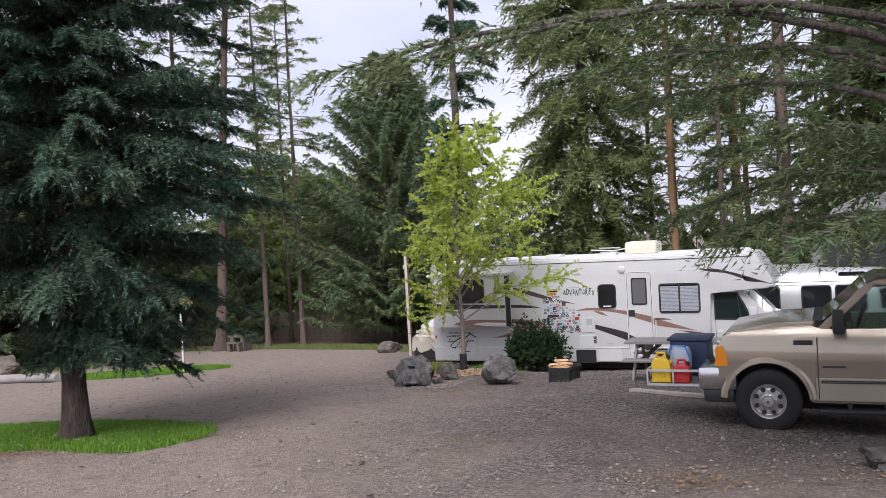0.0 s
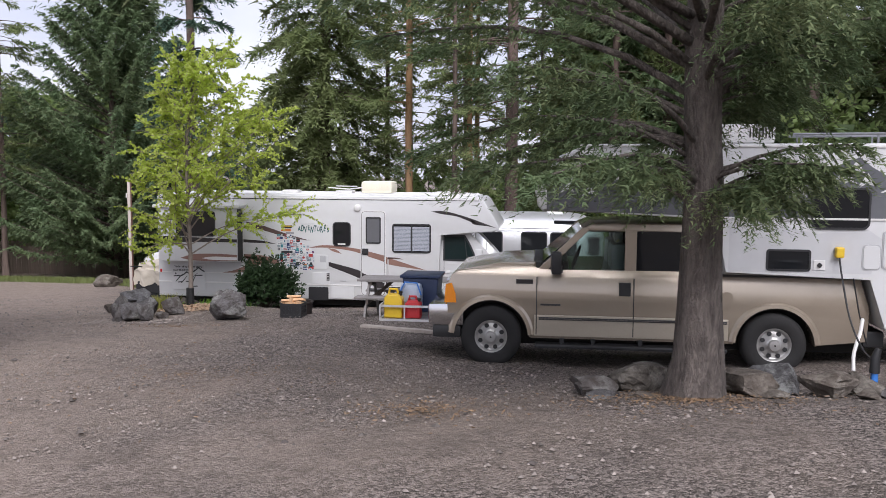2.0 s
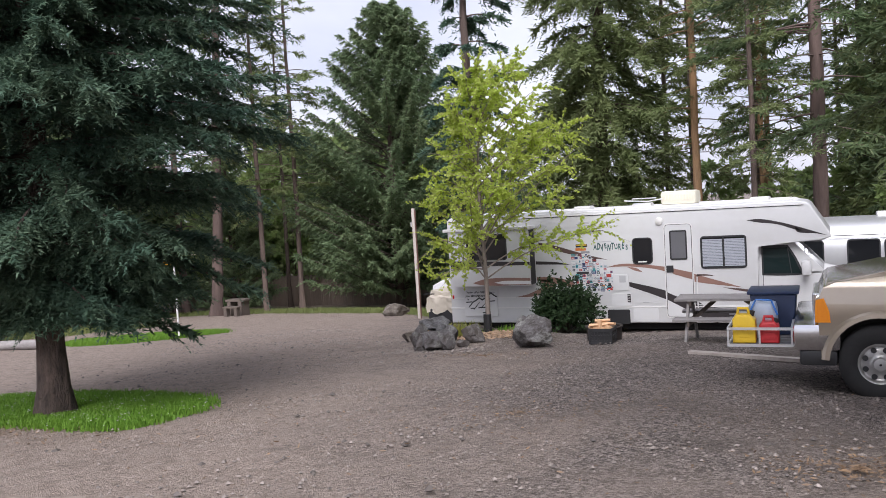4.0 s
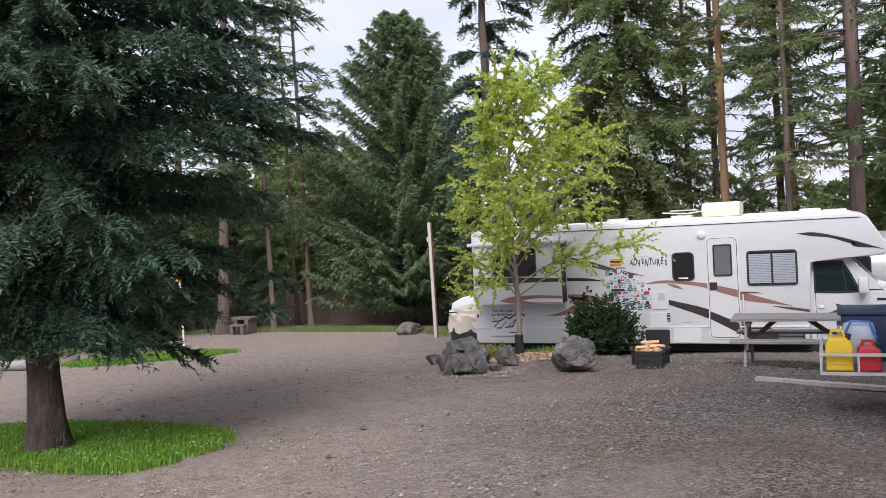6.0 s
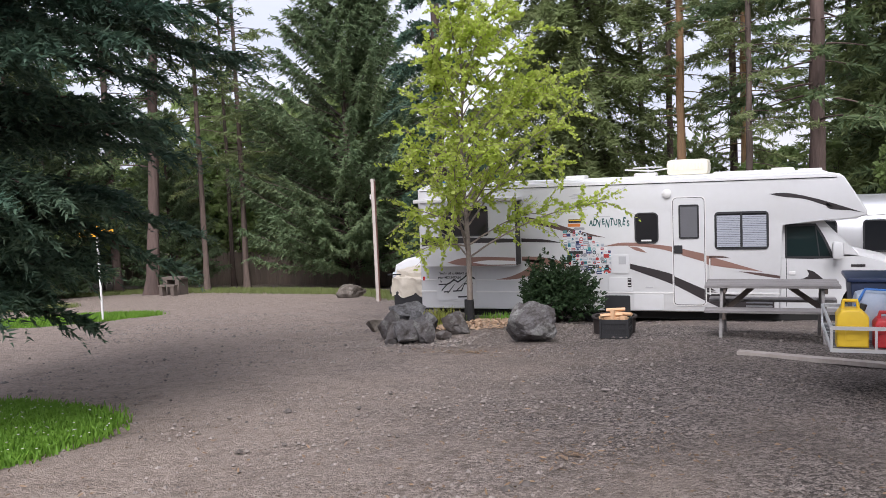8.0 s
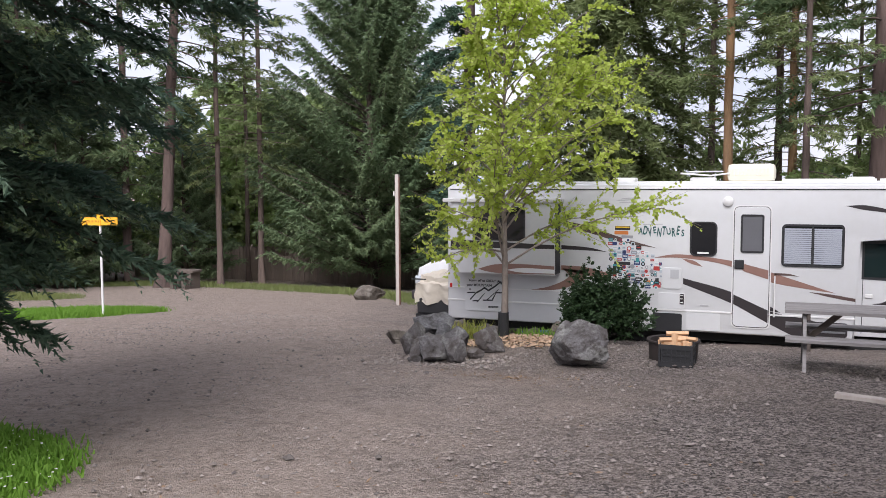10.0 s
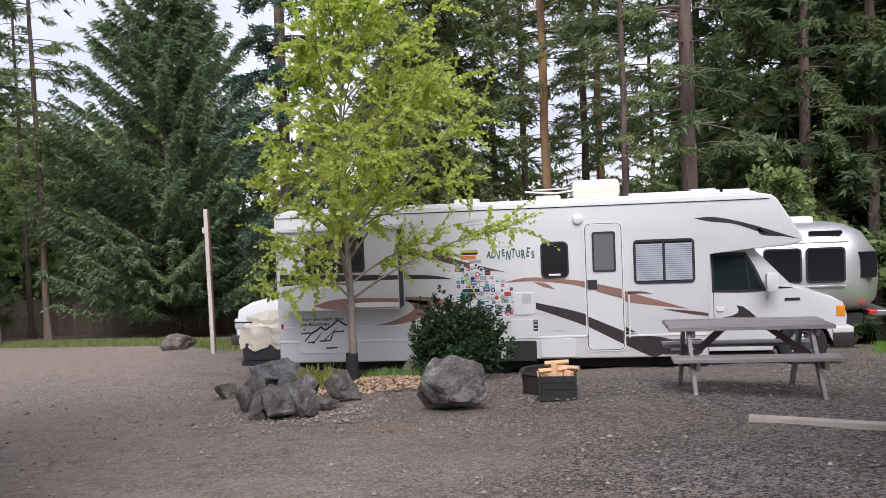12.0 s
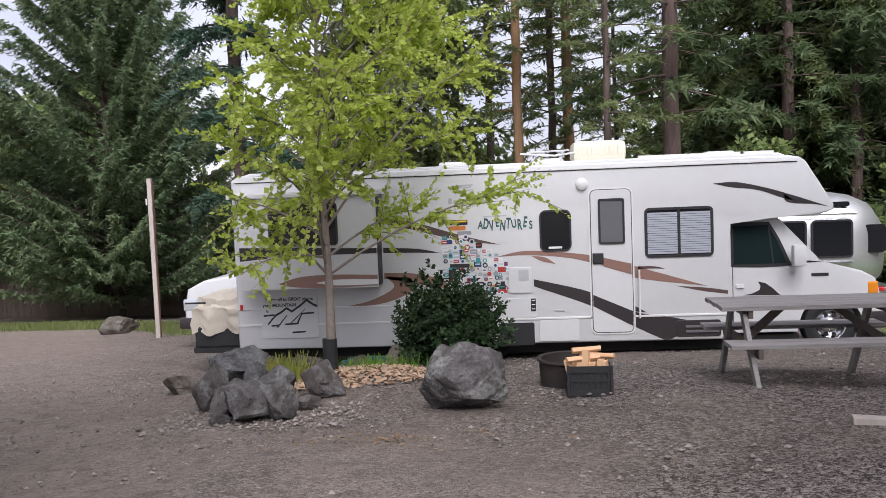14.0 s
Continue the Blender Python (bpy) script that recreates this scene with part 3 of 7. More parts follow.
def build_motorhome():
    Y = 17.72
    rv = root_at("motorhome", -3.2, 18.95, gz(-3.2, 18.95), "white class C motorhome with brown and charcoal swoosh stripes", "motorhome")
    shell = [(-7.55, -0.38), (-0.62, -0.38), (-0.6, 1.24), (-0.04, 1.27), (0.62, 1.3), (0.8, 1.36), (0.8, 1.44), (0.44, 2.03), (0.36, 2.09), (0.2, 2.12), (-7.45, 2.12), (-7.55, 2.06)]
    body = wpart("body", slab(bmesh.new(), shell, Y, Y + 2.45, 0.03), WHITE, rv, smooth=True)
    wpart("roof", slab(bmesh.new(), [(-7.45, 2.118), (0.2, 2.118), (0.1, 2.16), (-7.3, 2.16)], Y + 0.08, Y + 2.37, 0.01), ROOF_WHITE, rv)
    wpart("gutter", box(bmesh.new(), -7.5, 0.3, Y - 0.018, Y + 0.005, 2.035, 2.06), WHITE_TRIM, rv)
    wpart("gutter_seal", box(bmesh.new(), -7.5, 0.32, Y - 0.006, Y + 0.005, 2.022, 2.035), BLACK, rv)
    wpart("underbody", box(bmesh.new(), -7.3, 0.4, Y + 0.25, Y + 2.2, -0.55, -0.37), UNDER, rv)
    wpart("exhaust_pipe", rod(bmesh.new(), [(-3.3, Y + 0.35, -0.5), (-1.2, Y + 0.35, -0.5)], 0.04), STEEL, rv)
    # slide-out room
    S = 17.38
    slide = wpart("slide_out", box(bmesh.new(), -7.36, -5.41, S, Y + 0.02, 0.52, 1.8, 0.012), WHITE, rv, "slide-out room pushed out", True)
    wpart("awning_cover", box(bmesh.new(), -7.5, -5.34, S - 0.05, Y, 1.8, 1.87, 0.015), WHITE_TRIM, slide)
    wpart("side_seal", box(bmesh.new(), -5.412, -5.4, S + 0.015, Y, 0.54, 1.78), BLACK, slide)
    framed_window(slide, "window", -6.93, -5.95, 1.12, 1.72, S, TINT, 0.06)
    decal("stripe", swoosh([(-7.36, 1.12), (-6.6, 1.1), (-5.42, 1.06)], [(-7.36, 0.93), (-6.6, 0.98), (-5.42, 0.99)]), S, CHARCOAL, slide)
    decal("stripe", smooth_line([(-6.83, 0.6), (-6.5, 0.69), (-6.0, 0.71), (-5.42, 0.69)], 6) + smooth_line([(-5.42, 0.545), (-6.2, 0.53), (-6.6, 0.55), (-6.83, 0.6)], 6)[:-1], S, COPPER, slide)
    decal("stripe", smooth_line([(-6.3, 0.6), (-6.0, 0.64), (-5.42, 0.63)], 6) + smooth_line([(-5.42, 0.56), (-6.0, 0.56), (-6.3, 0.6)], 6)[:-1], S - 0.003, WHITE_TRIM, slide)
    # painted bands along the side
    for mat, up, low in (
        (CHARCOAL, [(-5.38, 1.04), (-4.9, 1.01), (-4.56, 0.94)], [(-5.38, 0.965), (-4.9, 0.955), (-4.56, 0.94)]),
        (COPPER_DARK, [(-5.3, 1.47), (-4.9, 1.38), (-4.3, 1.19), (-3.72, 1.03)], [(-5.3, 1.36), (-4.9, 1.27), (-4.3, 1.11), (-3.72, 1.03)]),
        (COPPER, [(-6.05, 0.2), (-5.6, 0.29), (-5.25, 0.47), (-5.36, 0.63)], [(-6.05, 0.2), (-5.4, 0.25), (-4.95, 0.44), (-5.0, 0.6)]),
        (COPPER, [(-5.38, 0.68), (-4.95, 0.66), (-4.5, 0.56)], [(-5.38, 0.6), (-4.95, 0.52), (-4.5, 0.43)]),
        (COPPER, [(-3.78, 0.86), (-3.4, 0.93), (-2.9, 0.9), (-2.3, 0.81), (-1.83, 0.66), (-0.9, 0.37)], [(-3.78, 0.86), (-3.3, 0.87), (-2.7, 0.8), (-2.25, 0.66), (-1.83, 0.5), (-0.9, 0.37)]),
        (COPPER, [(-3.3, 0.86), (-3.1, 0.83), (-2.95, 0.73)], [(-3.3, 0.86), (-3.15, 0.78), (-2.95, 0.73)]),
        (CHARCOAL, [(-3.27, 0.53), (-2.5, 0.33), (-1.9, 0.04), (-1.3, -0.07), (-1.0, -0.16)], [(-3.27, 0.43), (-2.5, 0.14), (-1.9, -0.17), (-1.5, -0.36), (-1.4, -0.36)]),
        (CHARCOAL, [(-2.2, 0.22), (-1.9, 0.12), (-1.72, 0.02)], [(-2.2, 0.22), (-1.95, 0.06), (-1.72, 0.02)]),
        (COPPER_DARK, [(-1.83, 0.67), (-1.6, 0.66), (-1.45, 0.62)], [(-1.83, 0.63), (-1.6, 0.63), (-1.45, 0.62)]),
        (COPPER_DARK, [(-1.32, 0.38), (-0.95, 0.35), (-0.62, 0.3)], [(-1.32, 0.38), (-0.95, 0.3), (-0.62, 0.25)]),
        (CHARCOAL, [(-0.8, 1.77), (-0.5, 1.78), (-0.1, 1.69), (0.3, 1.56), (0.74, 1.4)], [(-0.8, 1.77), (-0.55, 1.71), (-0.2, 1.66), (0.2, 1.52), (0.74, 1.4)]),
        (CHARCOAL, [(0.14, 1.6), (0.3, 1.5), (0.6, 1.44)], [(0.14, 1.6), (0.2, 1.48), (0.6, 1.44)]),
    ):
        decal("stripe", swoosh(up, low), Y, mat, rv)
    wpart("belt_trim", box(bmesh.new(), -7.55, -0.62, Y - 0.012, Y + 0.004, -0.04, -0.012, 0.004), WHITE_TRIM, rv)
    wpart("belt_trim", box(bmesh.new(), -7.55, -5.3, Y - 0.012, Y + 0.004, 0.2, 0.22, 0.004), WHITE_TRIM, rv)
    # entry door
    dx0, dx1, dz0, dz1 = -2.49, -1.88, -0.27, 1.77
    wpart("door_frame", slab(bmesh.new(), rounded(dx0, dx1, dz0, dz1, 0.09), Y - 0.012, Y + 0.002), WHITE_TRIM, rv)
    wpart("door_gap", slab(bmesh.new(), rounded(dx0 + 0.02, dx1 - 0.02, dz0 + 0.02, dz1 - 0.02, 0.08), Y - 0.0135, Y - 0.004), CHARCOAL, rv)
    door = wpart("door", slab(bmesh.new(), rounded(dx0 + 0.03, dx1 - 0.03, dz0 + 0.03, dz1 - 0.03, 0.07), Y - 0.022, Y - 0.008, 0.005), WHITE, rv, "entry door with a screened window")
    framed_window(door, "window", -2.36, -2.0, 0.99, 1.62, Y - 0.022, SCREEN, 0.035, 0.03)
    wpart("door_handle", box(bmesh.new(), -2.45, -2.3, Y - 0.045, Y - 0.02, 0.72, 0.87, 0.012), BLACK, door, "black latch handle")
    decal("stripe", [(-2.45, 0.84), (-1.92, 0.71), (-1.92, 0.56), (-2.3, 0.68)], Y - 0.022, COPPER, door)
    decal("stripe", [(-2.455, 0.29), (-1.915, 0.05), (-1.915, -0.16), (-2.455, 0.13)], Y - 0.022, CHARCOAL, door)
    wpart("grab_rail", rod(bmesh.new(), [(-1.82, Y - 0.05, 0.62), (-1.82, Y - 0.05, -0.05)], 0.013), WHITE_TRIM, rv)
    wpart("porch_lamp", rod(bmesh.new(), [(-2.57, Y, 1.83), (-2.57, Y - 0.03, 1.83), (-2.57, Y - 0.05, 1.83)], [0.085, 0.08, 0.04], 20), WHITE_TRIM, rv, "round porch lamp", smooth=True)
    # windows, hatches and vents
    framed_window(rv, "window", -3.17, -2.73, 0.91, 1.49, Y, TINT, 0.09)
    framed_window(rv, "window", -1.73, -0.8, 0.78, 1.47, Y, TINT, 0.07, 0.035, True, "split window with pale blinds")
    for k in range(18):
        z = 0.83 + k * 0.032
        for x0, x1 in ((-1.69, -1.285), (-1.245, -0.84)):
            wpart("blind_slat", box(bmesh.new(), x0, x1, Y - 0.0085, Y - 0.0065, z, z + 0.0275), BLIND, rv)
    for x0, x1, z0, z1, mat in ((-3.68, -3.24, -0.01, 0.27, WHITE), (-3.21, -2.66, -0.35, -0.05, WHITE), (-3.62, -3.3, 0.34, 0.7, WHITE), (-7.2, -6.36, -0.22, 0.41, WHITE), (-1.33, -0.72, -0.33, -0.1, CHARCOAL)):
        wpart("hatch", slab(bmesh.new(), rounded(x0, x1, z0, z1, 0.04), Y - 0.014, Y + 0.002, 0.004), mat, rv)
    wpart("vent_grille", box(bmesh.new(), -3.48, -3.34, Y - 0.018, Y - 0.012, 0.52, 0.67), GREY_VINYL, rv)
    wpart("vent_grille", box(bmesh.new(), -3.32, -3.25, Y - 0.02, Y, 0.08, 0.26, 0.005), CHARCOAL, rv)
    for z in (0.11, 0.17, 0.23):
        wpart("vent_louvre", box(bmesh.new(), -3.31, -3.26, Y - 0.026, Y - 0.018, z, z + 0.012), WHITE_TRIM, rv)
    # black compartment hatch low in the side
    wpart("black_hatch", slab(bmesh.new(), rounded(-3.77, -3.28, -0.4, -0.08, 0.03), Y - 0.01, Y + 0.002), BLACK, rv, "black service panel")
    wpart("hose_port", box(bmesh.new(), -2.99, -2.85, Y - 0.01, Y, 0.07, 0.09), GREY_VINYL, rv)
    for z in (-0.2, -0.27):
        wpart("step_slat", box(bmesh.new(), -1.2, -0.75, Y - 0.03, Y - 0.012, z, z + 0.03), STEEL, rv)
    wpart("marker_lamp", box(bmesh.new(), -7.5, -7.46, Y - 0.02, Y, 0.2, 0.28, 0.005), RED_LENS, rv)
    wpart("marker_lamp", box(bmesh.new(), -4.46, -4.4, Y - 0.02, Y, 0.56, 0.7, 0.005), BLACK, rv)
    # ladder of words and the travel stickers
    for k, ch in enumerate("ADVENTURES"):
        tall, tip = 1.05 + 0.42 * math.sin(2.1 * k) ** 2, 9 * math.sin(1.7 * k + 0.4)
        lettering("letter", ch, 0.15, Matrix.Translation(Vector((-3.99 + 0.078 * k, Y - 0.003, 1.31 + 0.022 * math.sin(2.6 * k))) - PLACED[rv]) @ Euler((radians(90), radians(tip), 0)).to_matrix().to_4x4() @ Matrix.Diagonal((0.68, tall, 1, 1)), TEAL_INK, rv, "dark teal playful letter")
    decal("line_of_writing", [(-3.95, 1.42), (-3.62, 1.43), (-3.62, 1.445), (-3.95, 1.435)], Y, GREY_VINYL, rv)
    for k, (x0, x1, z) in enumerate(((-4.42, -4.1, 1.83), (-4.38, -4.06, 1.79), (-4.35, -4.08, 1.86))):
        decal("swirl_emblem", [(x0, z), (x1, z + 0.015), (x1, z + 0.03), (x0 + 0.05, z + 0.02)], Y, GREY_VINYL, rv)
    for k in range(9):
        x = -4.43 + 0.066 * k
        decal("name_emblem", rounded(x, x + 0.052, 1.62, 1.675 + 0.03 * (k in (0, 5)), 0.012, 2), Y, GREY_VINYL, rv)
    decal("name_emblem", rounded(-3.05, -2.86, 0.95, 0.98, 0.008, 2), Y - 0.006, WHITE_TRIM, rv)
    rng = random.Random(11)
    inks = [INKS[k] for k in ("red", "white", "teal", "navy", "white", "pale", "black", "grey", "grey", "pale", "white")]
    spots = [(-4.3, 1.36, 0.26, 0.07, "black"), (-4.3, 1.375, 0.24, 0.025, "yellow"), (-4.32, 1.28, 0.24, 0.06, "orange"), (-4.22, 1.21, 0.2, 0.05, "grey"), (-4.3, 0.75, 0.28, 0.055, "black"), (-3.72, 0.4, 0.16, 0.1, "red"), (-3.83, 0.43, 0.12, 0.08, "orange")]
    for cx, cz, w, h, ink in spots:
        decal("sticker", rounded(cx - w / 2, cx + w / 2, cz - h / 2, cz + h / 2, 0.01, 2), Y - (0.004 if ink == "yellow" else 0.0), INKS[ink], rv)
    for row in range(13):
        for colm in range(12):
            x = -4.5 + colm * 0.078 + rng.uniform(-0.018, 0.018)
            z = 1.15 - row * 0.066 + rng.uniform(-0.014, 0.014)
            if z > 1.2 - 0.62 * max(0, (x + 4.25)) or z < 0.95 - 0.9 * (x + 4.5) - 0.4 + 0.35 * max(0, x + 4.5) or x > -3.56 - 0.12 * rng.random():
                continue
            if abs(z - 0.75) < 0.05 and x < -4.1:
                continue
            w, h = rng.uniform(0.05, 0.11), rng.uniform(0.04, 0.075)
            y = Y - 0.0006 * rng.random()
            ink = rng.choice(inks)
            if rng.random() < 0.35:
                decal("sticker", arc(x, z, h * 0.55, 0, 324, 9), y, ink, rv, 0.003)
                decal("sticker_motif", arc(x, z, h * 0.33, 0, 300, 5), y - 0.003, rng.choice(inks), rv, 0.002)
            else:
                decal("sticker", rounded(x - w / 2, x + w / 2, z - h / 2, z + h / 2, 0.008, 2), y, ink, rv, 0.003)
                decal("sticker_motif", [(x - w * 0.35, z - h * 0.12), (x + w * 0.35, z - h * 0.12), (x + w * 0.3, z + h * 0.15), (x - w * 0.35, z + h * 0.15)], y - 0.003, rng.choice(inks), rv, 0.002)
    # mountain quotation on the rear hatch
    H = Y - 0.014
    lettering("lettering", "You're off to GREAT places", 0.062, Matrix.Translation(Vector((-6.78, H - 0.003, 0.345)) - PLACED[rv]) @ Euler((radians(90), 0, 0)).to_matrix().to_4x4(), INKS["black"], rv)
    lettering("lettering", "your MOUNTAIN", 0.065, Matrix.Translation(Vector((-6.92, H - 0.003, 0.26)) - PLACED[rv]) @ Euler((radians(90), 0, 0)).to_matrix().to_4x4(), INKS["black"], rv)
    lettering("lettering", "is", 0.06, Matrix.Translation(Vector((-7.1, H - 0.003, 0.18)) - PLACED[rv]) @ Euler((radians(90), 0, 0)).to_matrix().to_4x4(), INKS["black"], rv)
    for x0, x1, z in ((-6.6, -6.42, 0.12), (-6.85, -6.65, -0.03), (-7.05, -6.95, -0.05), (-6.75, -6.55, -0.15), (-7.16, -7.0, 0.1)):
        decal("line_of_writing", [(x0, z), (x1, z + 0.01), (x1, z + 0.035), (x0, z + 0.025)], H, INKS["black"], rv)
    ridge = [(-7.1, -0.03), (-6.98, 0.1), (-6.9, 0.14), (-6.82, 0.2), (-6.74, 0.15), (-6.62, 0.23), (-6.52, 0.31), (-6.42, 0.24), (-6.37, 0.22)]
    for (xa, za), (xb, zb) in zip(ridge, ridge[1:]):
        decal("mountain_line", [(xa, za), (xb, zb), (xb, zb + 0.035), (xa, za + 0.035)], H, INKS["black"], rv)
    for xa, za, xb, zb in ((-6.98, -0.06, -6.82, 0.12), (-6.8, -0.02, -6.55, 0.2), (-6.68, 0.0, -6.6, 0.14)):
        decal("mountain_line", [(xa, za), (xa + 0.03, za), (xb + 0.015, zb), (xb, zb)], H, INKS["black"], rv)
    # roof gear
    ac = wpart("air_conditioner", box(bmesh.new(), -2.64, -1.86, Y + 0.7, Y + 1.5, 2.15, 2.46, 0.09), CREAM, rv, "cream roof air conditioner", True)
    for k in range(10):
        x = -2.55 + k * 0.062
        wpart("louvre", box(bmesh.new(), x, x + 0.03, Y + 0.688, Y + 0.7, 2.26, 2.38), CREAM, ac)
    for x, w in ((-3.25, 0.42), (-0.75, 0.4), (-4.6, 0.4)):
        wpart("roof_vent", box(bmesh.new(), x, x + w, Y + 0.6, Y + 1.0, 2.15, 2.23, 0.035), WHITE_TRIM, rv, smooth=True)
    wpart("tv_aerial", rod(bmesh.new(), [(-3.4, Y + 0.5, 2.3), (-2.9, Y + 0.6, 2.26), (-2.6, Y + 0.7, 2.3)], 0.014, 6), WHITE_TRIM, rv)
    wpart("tv_aerial", rod(bmesh.new(), [(-3.3, Y + 0.9, 2.33), (-2.7, Y + 0.55, 2.33)], 0.012, 6), WHITE_TRIM, rv)
    for x0, x1 in ((-1.75, -0.35), (-0.3, 0.1)):
        wpart("roof_rail", box(bmesh.new(), x0, x1, Y + 0.3, Y + 0.36, 2.16, 2.2), WHITE_TRIM, rv)
    wpart("blue_cap", box(bmesh.new(), -7.1, -6.98, Y + 0.1, Y + 0.22, 2.12, 2.22, 0.02), INKS["blue"], rv)
    # cab
    C = 17.9
    arch = arc(0.81, -0.26, 0.44, 180, 0, 14)
    cab_line = [(-0.62, -0.33), (0.36, -0.33), *arch[0:], (1.27, -0.2), (1.43, -0.16), (1.46, 0.2), (1.4, 0.4), (1.22, 0.5), (0.66, 0.645), (0.5, 0.66), (-0.62, 0.6)]
    cab = wpart("cab", slab(bmesh.new(), cab_line, C, C + 2.05, 0.03), WHITE, rv, "white van cab with a sloping bonnet", True)
    for ya, yb in ((0.0, 0.05), (2.0, 2.05)):
        wpart("cab_pillar", slab(bmesh.new(), [(-0.62, 0.59), (0.69, 0.63), (0.62, 0.72), (0.09, 1.29), (-0.62, 1.29)], C + ya, C + yb, 0.006), WHITE, cab)
    wpart("windscreen", slab(bmesh.new(), [(0.66, 0.64), (0.64, 0.64), (0.03, 1.28), (0.05, 1.28)], C + 0.05, C + 2.0), TINT, cab)
    seal = wpart("window_seal", slab(bmesh.new(), smooth_line([(-0.53, 0.6), (-0.1, 0.585), (0.27, 0.6), (0.27, 0.64), (0.14, 0.95), (0.0, 1.19), (-0.06, 1.215), (-0.49, 1.215), (-0.53, 1.17)], 3), C - 0.006, C + 0.002), BLACK, cab)
    wpart("side_pane", slab(bmesh.new(), [(-0.495, 0.635), (0.225, 0.635), (0.1, 0.94), (-0.03, 1.17), (-0.495, 1.17)], C - 0.009, C - 0.004), CAB_GLASS, seal, "green-tinted glass")
    wpart("quarter_bar", slab(bmesh.new(), [(0.03, 0.635), (0.05, 0.635), (-0.01, 1.14), (-0.03, 1.16)], C - 0.012, C - 0.008), BLACK, seal)
    mirror = wpart("door_mirror", box(bmesh.new(), 0.24, 0.42, C - 0.26, C - 0.1, 0.6, 0.9, 0.05), WHITE, cab, smooth=True)
    wpart("mirror_arm", rod(bmesh.new(), [(0.3, C - 0.12, 0.68), (0.3, C + 0.02, 0.62)], 0.02, 6), WHITE_TRIM, mirror)
    wpart("door_seam", slab(bmesh.new(), [(-0.515, -0.28), (-0.505, -0.28), (-0.505, 0.6), (-0.515, 0.6)], C - 0.002, C + 0.01), BLACK, cab)
    wpart("door_handle", box(bmesh.new(), -0.47, -0.36, C - 0.02, C, 0.3, 0.36, 0.008), WHITE_TRIM, cab)
    decal("stripe", [(-0.37, 0.2), (-0.24, 0.225), (-0.15, 0.27), (-0.135, 0.32), (-0.17, 0.39), (-0.07, 0.365), (0.03, 0.29), (0.13, 0.19)], C, CHARCOAL, cab)
    wpart("name_emblem", box(bmesh.new(), 0.55, 0.78, C - 0.008, C, 0.44, 0.485, 0.003), CHARCOAL, cab)
    wpart("indicator_lamp", box(bmesh.new(), 1.3, 1.435, C - 0.012, C + 0.15, 0.18, 0.35, 0.02), AMBER, cab, "amber indicator lens")
    wpart("bumper", box(bmesh.new(), 1.24, 1.56, C - 0.03, C + 2.08, -0.3, -0.06, 0.04), CHARCOAL, cab, smooth=True)
    wpart("bumper_trim", box(bmesh.new(), 1.24, 1.55, C - 0.034, C + 2.084, -0.07, 0.02, 0.02), WHITE_TRIM, cab, smooth=True)
    wpart("wheel_well", box(bmesh.new(), 0.38, 1.24, C + 0.28, C + 1.8, -0.34, 0.16), UNDER, cab)
    wheel(rv, 0.81, C + 0.03, -0.25, 0.37, 0.22, 0.21, CHROME)
    wheel(rv, -3.95, C + 0.1, -0.33, 0.37, 0.22, 0.21, STEEL)
    return rv


INKS = {k: material("vinyl_" + k, c, 0.45, fine=50, amount=0.4) for k, c in {
    "red": (0.42, 0.045, 0.04), "white": (0.7, 0.7, 0.7), "teal": (0.05, 0.27, 0.29), "navy": (0.03, 0.05, 0.15), "yellow": (0.7, 0.46, 0.03), "orange": (0.62, 0.2, 0.05),
    "black": (0.025, 0.025, 0.028), "grey": (0.3, 0.3, 0.32), "green": (0.08, 0.25, 0.12), "pale": (0.45, 0.5, 0.55), "blue": (0.05, 0.2, 0.6)}.items()}
TEAL_INK = material("teal_ink", (0.02, 0.03, 0.035), 0.4, dark=(0.04, 0.17, 0.16), big=9, fine=50, amount=1.0)
build_motorhome()


